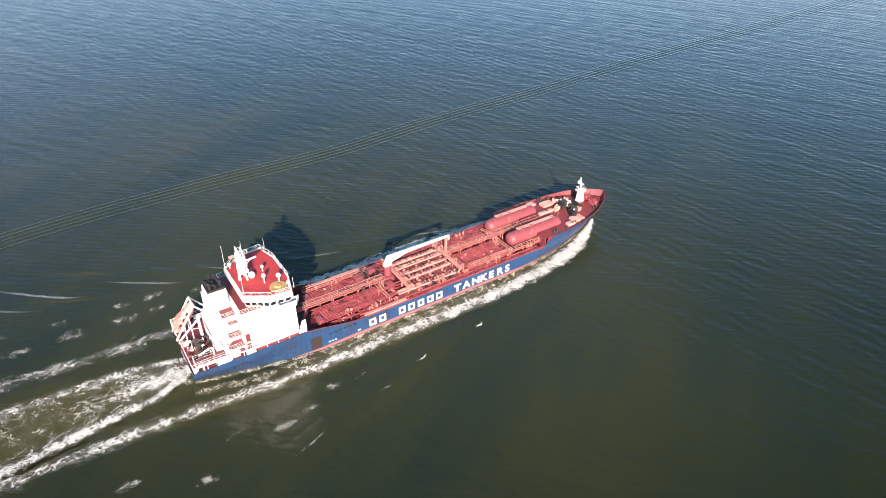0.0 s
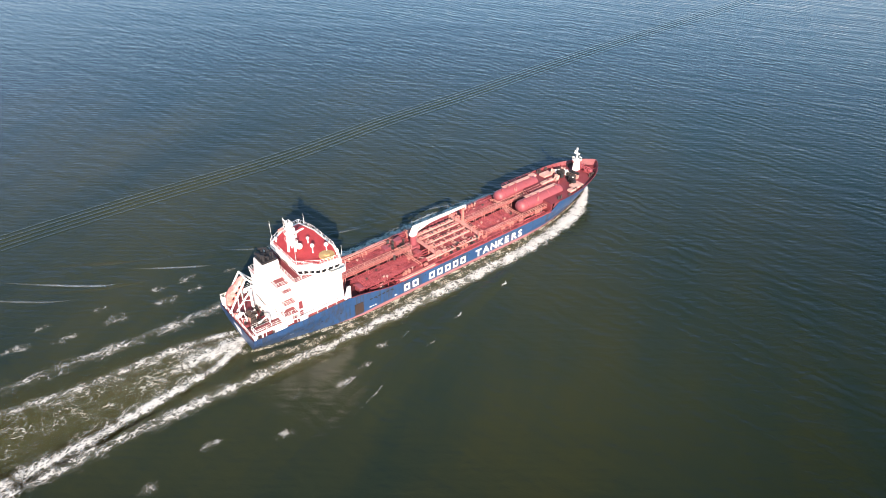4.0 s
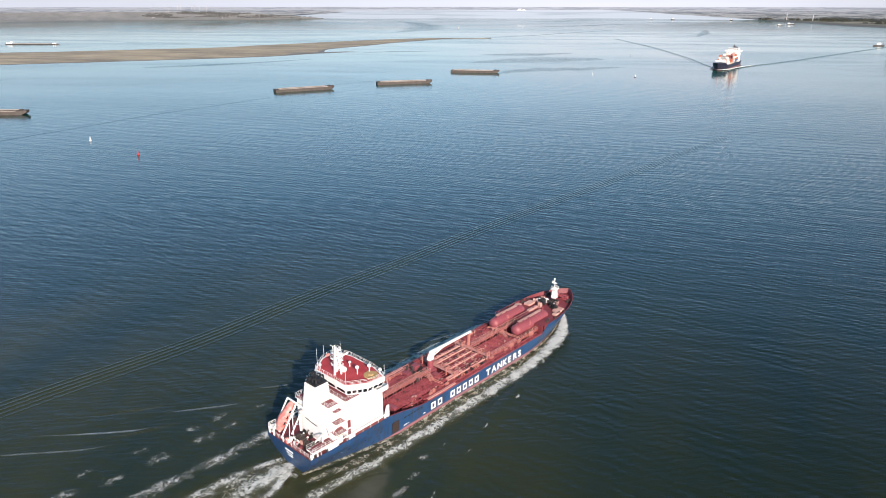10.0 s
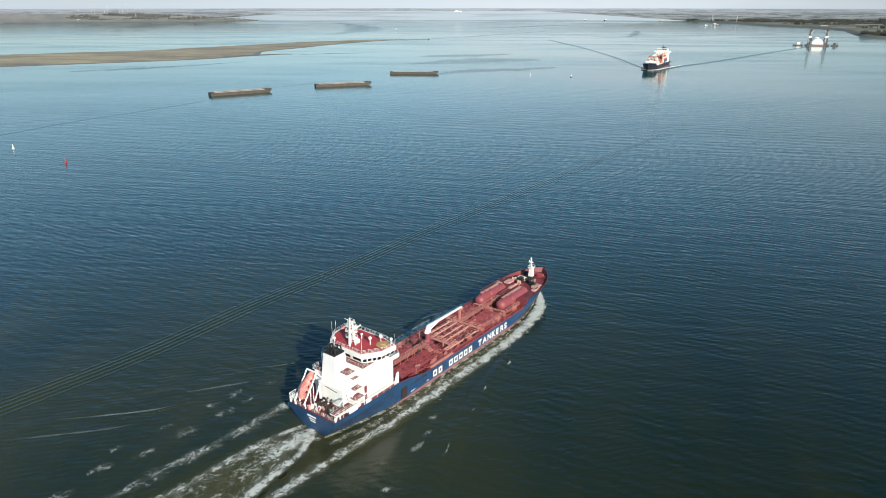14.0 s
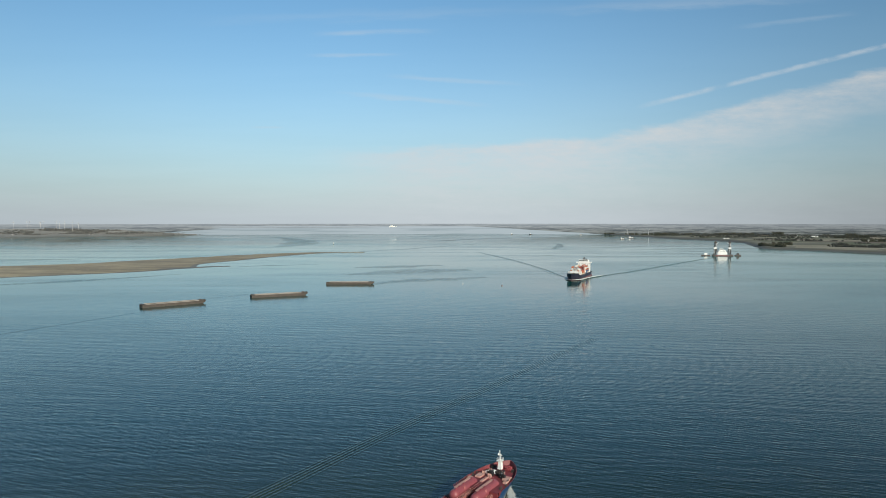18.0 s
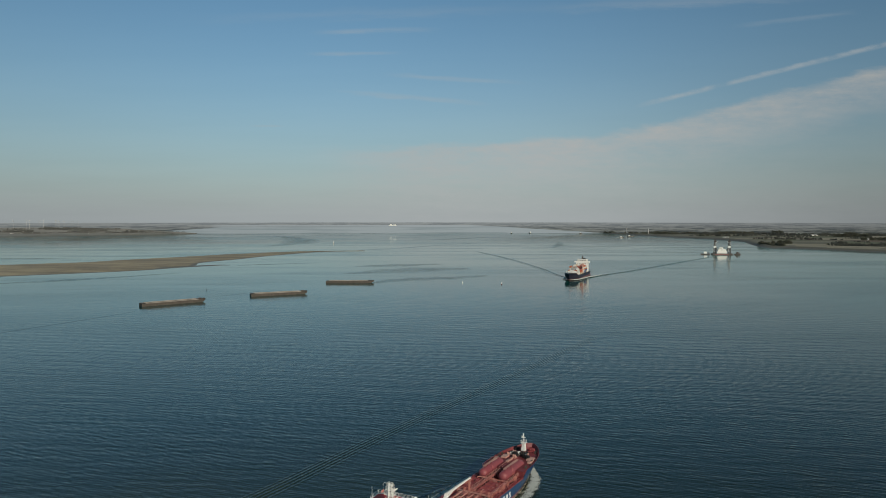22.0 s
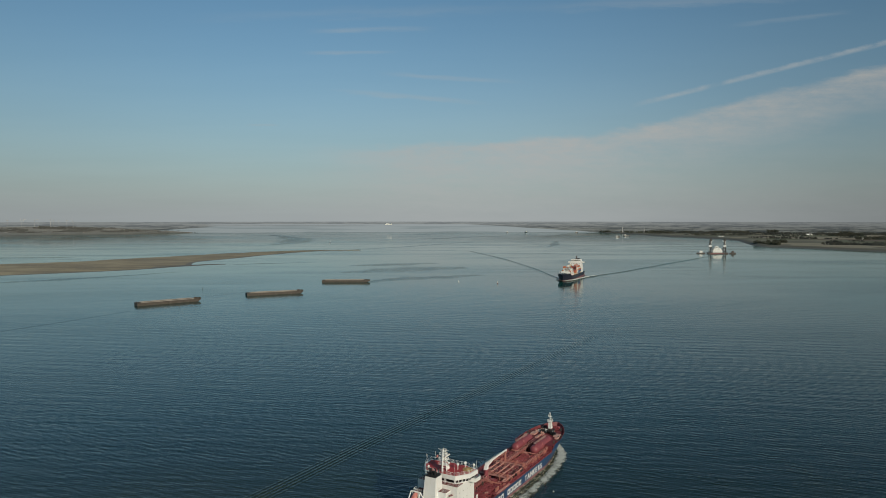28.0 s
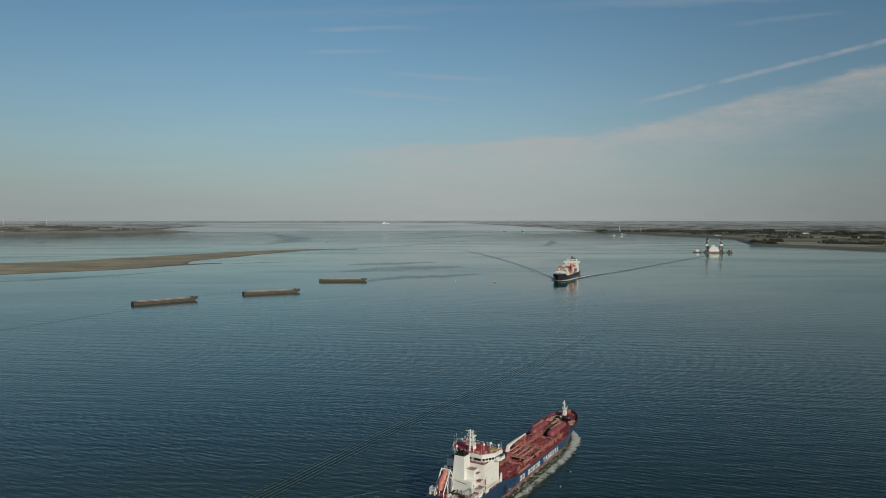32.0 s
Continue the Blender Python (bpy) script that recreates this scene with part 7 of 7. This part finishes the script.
for x0, lean, name in ((-20, 1.5, "crane_tower"), (20, -0.5, "leader_tower")):
    tower = part(name, made(lattice, (x0, 0, 3.4), (x0 + lean, 0, 37), 2.6, 1.7, 8, 0.6), M_STEEL, work, "thick dark lattice tower", smooth=0)
    part("tower_head", made(lambda bm: (box(bm, x0 + lean - 3.2, x0 + lean + 3.2, -2.6, 2.6, 36.5, 39.5, 0.2), box(bm, x0 + lean - 1.4, x0 + lean + 1.4, -1.4, 1.4, 39.5, 42.5, 0.2))), M_STEEL, tower, smooth=0)
    part("tower_cabin", made(box, x0 + lean * 0.5 - 3.6, x0 + lean * 0.5 + 3.0, -3.7, 3.7, 19.0, 24.5, 0.2), M_WHITE, tower, "white cabin half way up", smooth=0)
    part("tower_ladder", made(lambda bm: (box(bm, x0 - 3.2, x0 - 2.0, -3.3, -2.9, 8, 18), box(bm, x0 + lean + 0.4, x0 + lean + 1.8, -2.8, -2.4, 26, 35))), M_PALE_STEEL, tower, "pale ladder cage", smooth=0)
    part("tower_stay", made(lambda bm: [rod(bm, (x0 + (9 if x0 < 0 else -9), q * 4, 3.4), (x0 + lean, q * 1.0, 28), 0.55, 6) for q in (-1, 1)]), M_STEEL, tower)
    part("jib", made(lattice, (x0 + lean, 0, 31), (x0 + lean + (7 if x0 < 0 else -7), -2, 38), 0.9, 0.5, 4, 0.35), M_PALE_STEEL, tower, "short pale jib", smooth=0)
for x0, x1 in ((-56, -33), (33, 49)):
    fl = thing("work_float", "dark low float moored beside a work pontoon", "work vessel", "floats", at=pose(763, 1900, 0, 0, 0, -8) @ pose((x0 + x1) / 2, 0, 0))
    w2 = (x1 - x0) / 2
    part("float_hull", made(box, -w2, w2, -4, 4, -0.8, 2.6, 0.3), M_STEEL, fl, smooth=0)
    part("cabin", made(box, -w2 * 0.35, w2 * 0.35, -2.6, 2.6, 2.6, 8.0, 0.2), M_WHITE if x0 < 0 else M_STEEL, fl, smooth=0)
    part("post", made(rod, (w2 * 0.8, 0, 2.6), (w2 * 0.8, 0, 9), 0.5, 8), M_STEEL, fl)

# ---- small craft far off ----
def small_boat(x, y, turn, L, label, wave=True, hull_paint=None):
    b = thing("motor_vessel", label, "boat", "far boats", pose(x, y, 0, 0, 0, turn))
    bm = bmesh.new()
    prism(bm, [(-L / 2, -L * 0.1), (L * 0.3, -L * 0.1), (L / 2, 0), (L * 0.3, L * 0.1), (-L / 2, L * 0.1)], -0.4, L * 0.07 + 1.0, [(-L / 2, -L * 0.11), (L * 0.32, -L * 0.11), (L * 0.54, 0), (L * 0.32, L * 0.11), (-L / 2, L * 0.11)])
    part("hull", bm, hull_paint or M_STEEL, b, smooth=0)
    part("cabin", made(lambda bm: (box(bm, -L * 0.38, -L * 0.12, -L * 0.08, L * 0.08, L * 0.07 + 1, L * 0.07 + 5.5, 0.2), box(bm, -L * 0.1, L * 0.3, -L * 0.06, L * 0.06, L * 0.07 + 1, L * 0.07 + 2.0, 0.1))), M_WHITE, b, smooth=0)
    part("mast", made(rod, (-L * 0.25, 0, L * 0.07 + 5), (-L * 0.25, 0, L * 0.07 + 9), 0.3, 6), M_WHITE, b)
    if wave:
        part("wake", made(ribbon, [(L * 0.5, 0), (0, 0), (-L, 1), (-L * 2.4, 2)], (1.5, L * 0.2, L * 0.2, L * 0.1), 7, 0.1, 1.6, (1.5, 1.5, 1.3, 1.0), 0.5), M_FOAM, b, "white wake")
    return b


launch = small_boat(-494, 2861, 285, 16, "white motor launch throwing up spray")
small_boat(910, 3579, 20, 26, "small grey river vessel near the dike")
small_boat(1005, 3760, 15, 42, "low grey inland vessel near the dike")
small_boat(890, 4600, 60, 38, "small dark vessel far off")
small_boat(430, 4720, 80, 40, "small dark vessel far off")
small_boat(560, 4740, 100, 40, "small pale vessel far off")


def river_barge():
    b = thing("inland_cargo_vessel", "long low dark inland vessel with white wheelhouse", "ship", at=pose(-1443, 1556, 0, 0, 0, 11))
    L = 135
    part("hull", made(lambda bm: prism(bm, [(0, -5.7), (L - 9, -5.7), (L, 0), (L - 9, 5.7), (0, 5.7)], -0.5, 2.0)), M_STEEL, b, smooth=0)
    part("hatch_cover", made(lambda bm: [box(bm, 22 + 8.4 * k, 30 + 8.4 * k, -4.4, 4.4, 2.0, 2.8, 0.1) for k in range(11)]), M_HOLD, b, smooth=0)
    part("wheelhouse", made(lambda bm: (box(bm, 2, 18, -4.6, 4.6, 2.0, 4.6, 0.1), box(bm, 12, 17, -2.6, 2.6, 4.6, 7.4, 0.1))), M_WHITE, b, smooth=0)
    part("bow_house", made(box, L - 16, L - 7, -3.6, 3.6, 2.0, 4.2, 0.1), M_WHITE, b, smooth=0)
    part("mast", made(rod, (L - 8, 0, 2), (L - 8, 0, 9), 0.2, 6), M_STEEL, b)


river_barge()
for x, y in ((-551, 1143), (-792, 2046), (-640, 1855), (-342, 943), (100, 1467)):
    bk = thing("channel_stake", "thin dark marker stake standing in the water", "marker", "marker stakes", pose(x, y, 0))
    part("stake", made(rod, (0, 0, -1), (0, 0, 1.3), 0.3, 6, 0.2), M_STEEL, bk)
    part("topmark", made(rod, (0, 0, 1.3), (0, 0, 2.1), 0.55, 8, 0.2), M_STEEL, bk)

# ---- wind turbines ----
# white turbines, greyed in the base colour to stand for haze
M_TURBINE = surface("turbine_hazed", (0.5, 0.5, 0.5), 0.5)


def turbine(mark, r, top, spin, k, girth=0.5, ground=1.5):
    """One turbine at the distance r, sized to fit the view; mark: its pixel column as across over ahead."""
    d = Vector((mark, 1.0, 0)).normalized() * r
    t = thing("wind_turbine", "white three-bladed wind turbine in the haze", "turbine", "wind turbines", pose(d.x, d.y, ground, 0, 0, 180 + 25 * (k % 3)))
    hub = top * 0.82
    part("tower", made(rod, (0, 0, 0), (0, 0, hub), girth, 8, girth * 0.8), M_TURBINE, t)
    part("nacelle", made(box, -1.2, 1.2, -4.0, 4.5, hub - 1.2, hub + 1.4, 0.3), M_TURBINE, t)
    for j in range(3):
        a = radians(spin + 120 * j)
        tip = Vector((math.sin(a), 0, math.cos(a))) * top * 0.2
        part("blade", made(lambda bm: rod(bm, (0, 5.0, hub), (tip.x, 5.0, hub + tip.z), 0.7, 5, 0.3)), M_TURBINE, t)


for k, mark in enumerate((7, 31, 36, 55, 61, 83, 89, 98, 112, 123)):
    turbine((mark - 784) / 1195, 4850, 57 + (k % 3) * 3, 17 * k, k, 0.7, left_rise(mark, 4850) - 0.5)
turbine((1096 - 784) / 1195, 4700, 46, 12, 0, 2.4)
turbine((1134 - 784) / 1195, 4650, 46, 40, 1, 2.4)

# ---- woods, hedges and farms on the banks ----
rnd = random.Random(31)


def shore_column(r):
    """The pixel column of the view at which the land begins at the distance r."""
    return float(np.interp(r, (2320, 2420, 2490, 2560, 2650, 2900, 3300, 3650, 4230, 4700), (1860, 1640, 1545, 1480, 1385, 1345, 1330, 1265, 1170, 1100))) + 14


def wood(name, pts, count, height, depth, base=2.0, label="belt of trees in autumn leaf", paint=None):
    """A belt of trees: trunks, and crowns of many small tilted clumps with gaps."""
    verts, faces = [], []
    L = [Vector((x, y, 0)) for x, y in pts]
    seg = [(b - a).length for a, b in zip(L, L[1:])]
    total = sum(seg)
    for _ in range(count):
        s = rnd.uniform(0, total)
        i = 0
        while s > seg[i] and i < len(seg) - 1:
            s -= seg[i]
            i += 1
        p = L[i].lerp(L[i + 1], s / seg[i])
        d = p.normalized()
        p = p + d * rnd.uniform(0, depth) + Vector((rnd.uniform(-3, 3), 0, 0))
        h = height * rnd.uniform(0.6, 1.08)
        w = h * rnd.uniform(0.34, 0.52)
        n0 = len(verts)
        for a in range(4):
            verts.append((p.x + 0.4 * math.cos(a * 1.57), p.y + 0.4 * math.sin(a * 1.57), base))
        verts.append((p.x, p.y, base + h * 0.7))
        faces += [(n0 + a, n0 + (a + 1) % 4, n0 + 4) for a in range(4)]
        for _ in range(54):
            u, t, q = rnd.uniform(0, 6.283), rnd.uniform(0.0, 1.0), rnd.random() ** 0.5
            rr = w * q * math.sin(math.pi * (0.22 + 0.7 * t)) ** 0.6
            c = Vector((p.x + rr * math.cos(u), p.y + rr * math.sin(u), base + h * (0.03 + 0.95 * t)))
            n0 = len(verts)
            sz = h * rnd.uniform(0.11, 0.21)
            o = [Vector((rnd.gauss(0, 1), rnd.gauss(0, 1), rnd.gauss(0, 0.8))).normalized() * sz * rnd.uniform(0.7, 1.4) for _ in range(4)]
            verts += [tuple(c + v) for v in o]
            faces += [(n0, n0 + 1, n0 + 2), (n0, n0 + 2, n0 + 3), (n0, n0 + 3, n0 + 1), (n0 + 1, n0 + 3, n0 + 2)]
    me = bpy.data.meshes.new(name)
    me.from_pydata(verts, [], faces)
    me.materials.append(paint or M_LEAF)
    return tagged(new(name, me), label, "trees", kind="stuff")


wood("dike_wood", [ahead(1352, 2950), ahead(1385, 2960)], 40, 14, 40)
wood("dike_wood", [ahead(1330, 2790), ahead(1345, 2740), ahead(1374, 2730)], 60, 13, 40)
wood("farm_wood", [(2080, 3687), (2270, 3687)], 45, 17, 40)
wood("farm_wood", [(1850, 3088), (1930, 3070), (2025, 3088)], 49, 14, 40)
wood("farm_wood", [(1871, 4329), (1937, 4329)], 23, 16, 60)
wood("farm_wood", [(1758, 4440), (1901, 4420)], 41, 16, 40)
wood("farm_wood", [ahead(1145, 4720), ahead(1183, 4720)], 41, 15, 40)
wood("farm_wood", [(1290, 4272), (1445, 4272)], 36, 11, 30)
wood("farm_wood", [ahead(1093, 4690), ahead(1141, 4690)], 41, 12, 30)
wood("farm_wood", [(1407, 3818), (1454, 3818)], 16, 12, 30)
wood("farm_wood", [ahead(1056, 4790), ahead(1075, 4790)], 19, 13, 20)
wood("farm_wood", [ahead(1351, 4790), ahead(1370, 4790)], 19, 22, 20)
wood("farm_wood", [(2413, 4150), (2455, 4120)], 18, 16, 30)
wood("farm_wood", [(1526, 4470), (1635, 4450)], 36, 13, 30)
for k in range(130):
    mark = 1110 + 4.3 * k + rnd.uniform(-12, 12)
    a, r = rnd.uniform(14, 70), rnd.choice((2850, 3050, 3300, 3600, 3900, 4150, 4350, 4500, 4620, 4720, 4800, 4840))
    if mark > shore_column(r) + (50 if r < 3200 else 8):
        wood("hedgerow", [ahead(mark, r), ahead(mark + a, r * rnd.uniform(0.992, 1.008))], int(a * 0.42) + 6, rnd.uniform(6, 11) * (1.3 if r > 4600 else 1), 20, label="hedgerow of bushes and trees", paint=M_HEDGE)
wood("dike_bushes", [(1420, 2560), (1560, 2590)], 10, 8, 14, label="scattered bushes on a field edge")
wood("dike_bushes", [(1600, 2580), (1800, 2600)], 9, 7, 14, label="scattered bushes on a field edge")
for k in range(60):
    # trees and hedges scattered over the far left land
    mark = rnd.uniform(-30, 300)
    r = rnd.uniform(4760 + 0.25 * max(mark, 0), 4862)
    wide = rnd.uniform(14, 60)
    wood("shore_wood", [ahead(mark, r), ahead(mark + wide, r + 1)], int(wide * 0.5) + 4, rnd.uniform(6, 11) * (1.0 if mark < 200 else 0.6), 8, left_rise(mark + wide / 2, r + 4) - 0.8, "trees and hedges on the far shore, paled for haze", M_HAZY_WOOD)


def panel(name, pts, material, label, z=2.12):
    bm = bmesh.new()
    bm.faces.new([bm.verts.new((x, y, z)) for x, y in pts])
    tagged(part(name, bm, material, smooth=0), label, "field", kind="structure")


frnd = random.Random(77)
r0 = 2330.0
while r0 < 4800:
    r1 = min(r0 + frnd.uniform(60, 170), 4855.0)
    p0 = shore_column(r0)
    while p0 < 2050:
        p1 = p0 + frnd.uniform(45, 190)
        paint, what = frnd.choice(((M_TAN, "pale stubble field"), (M_TAN, "pale stubble field"), (M_GREEN, "green meadow"), (M_GREEN, "green meadow"), (M_PLOUGH, "brown ploughed field"), (M_FIELD, "weathered stubble field")))
        slant = frnd.uniform(-12, 12)
        panel("field", [ahead(p0 + 1, r0 + 6), ahead(p1 - 1, r0 + 6), ahead(p1 - 1 + slant, r1 - 4), ahead(p0 + 1 + slant, r1 - 4)], paint, what + " behind the dike", 2.56)
        p0 = p1
    r0 = r1

M_GREENHOUSE = surface("glasshouse_roof", (0.38, 0.45, 0.42), 0.35, scale=0.1)
M_ROOF = surface("shed_roof", (0.42, 0.42, 0.42), 0.6, scale=0.1)


def shed(x, y, L, W, h, label="pale long farm shed", roof=None, turn=0, ground=2.0):
    s = thing("farm_shed", label, "building", "farm buildings", pose(x, y, ground, 0, 0, turn))
    part("wall", made(box, -L / 2, L / 2, -W / 2, W / 2, 0, h, 0.05), M_WHITE, s, smooth=0)
    bm = bmesh.new()
    q = [bm.verts.new(c) for c in ((-L / 2 - .5, -W / 2 - .5, h), (L / 2 + .5, -W / 2 - .5, h), (L / 2 + .5, W / 2 + .5, h), (-L / 2 - .5, W / 2 + .5, h), (-L / 2 - .5, 0, h + W * 0.22), (L / 2 + .5, 0, h + W * 0.22))]
    for f in ((0, 1, 5, 4), (2, 3, 4, 5), (0, 4, 3), (1, 2, 5), (3, 2, 1, 0)):
        bm.faces.new([q[i] for i in f])
    part("roof", bm, roof or M_ROOF, s, smooth=0)
    for k in range(3):
        part("door", made(box, -L * 0.3 + k * L * 0.28, -L * 0.3 + k * L * 0.28 + 3, -W / 2 - 0.06, -W / 2, 0, 3.4), M_STEEL, s, smooth=0)


shed(1450, 3565, 28, 10, 3, roof=M_ROOF, label="long white greenhouse roof")
shed(2093, 3905, 34, 14, 6)
shed(2160, 4180, 80, 26, 3, roof=M_GREENHOUSE)
shed(1920, 3110, 20, 12, 6, label="pale farmhouse among trees")
shed(2040, 3130, 24, 12, 6, label="pale farmhouse among trees")
for mark, r, L in ((4, 4760, 40), (24, 4790, 24), (40, 4780, 30), (100, 4800, 34), (143, 4790, 30), (150, 4800, 22), (198, 4820, 34), (158, 4830, 26)):
    x, y = ahead(mark, r)
    shed(x, y, L * 0.35, 8, 3.5, label="pale building on the far shore", turn=35, ground=left_rise(mark, r) - 0.3)


# ---- what moves ----
def tanker_pose(t):
    q = (t - 12.0) / 10
    return pose(-54.076 + 29.19 * q - 0.87 * q * q, 125.935 + 47.096 * q - 0.504 * q * q, 0, 0, 0, 58.935 + 1.12 * q - 0.517 * q * q)


def motions():
    times = [0, 4, 8, 12, 16, 20, 24, 28, 32]
    walk(tanker, [(t, tanker_pose(t)) for t in times])
    walk(freighter, [(0, freighter_pose(0)), (16, freighter_pose(16)), (32, freighter_pose(32))])
    walk(freighter_wake, [(0, freighter_pose(0)), (16, freighter_pose(16)), (32, freighter_pose(32))])
    walk(launch, [(0, pose(-508, 2910, 0, 0, 0, 285)), (32, pose(-467, 2723, 0, 0, 0, 285))])
    walk(wake, [(t, tanker_pose(t)) for t in times])
    walk(old_wake, [(0, pose(-4.5, 0, 0)), (32, pose(8.5, 0, 0))])


motions()
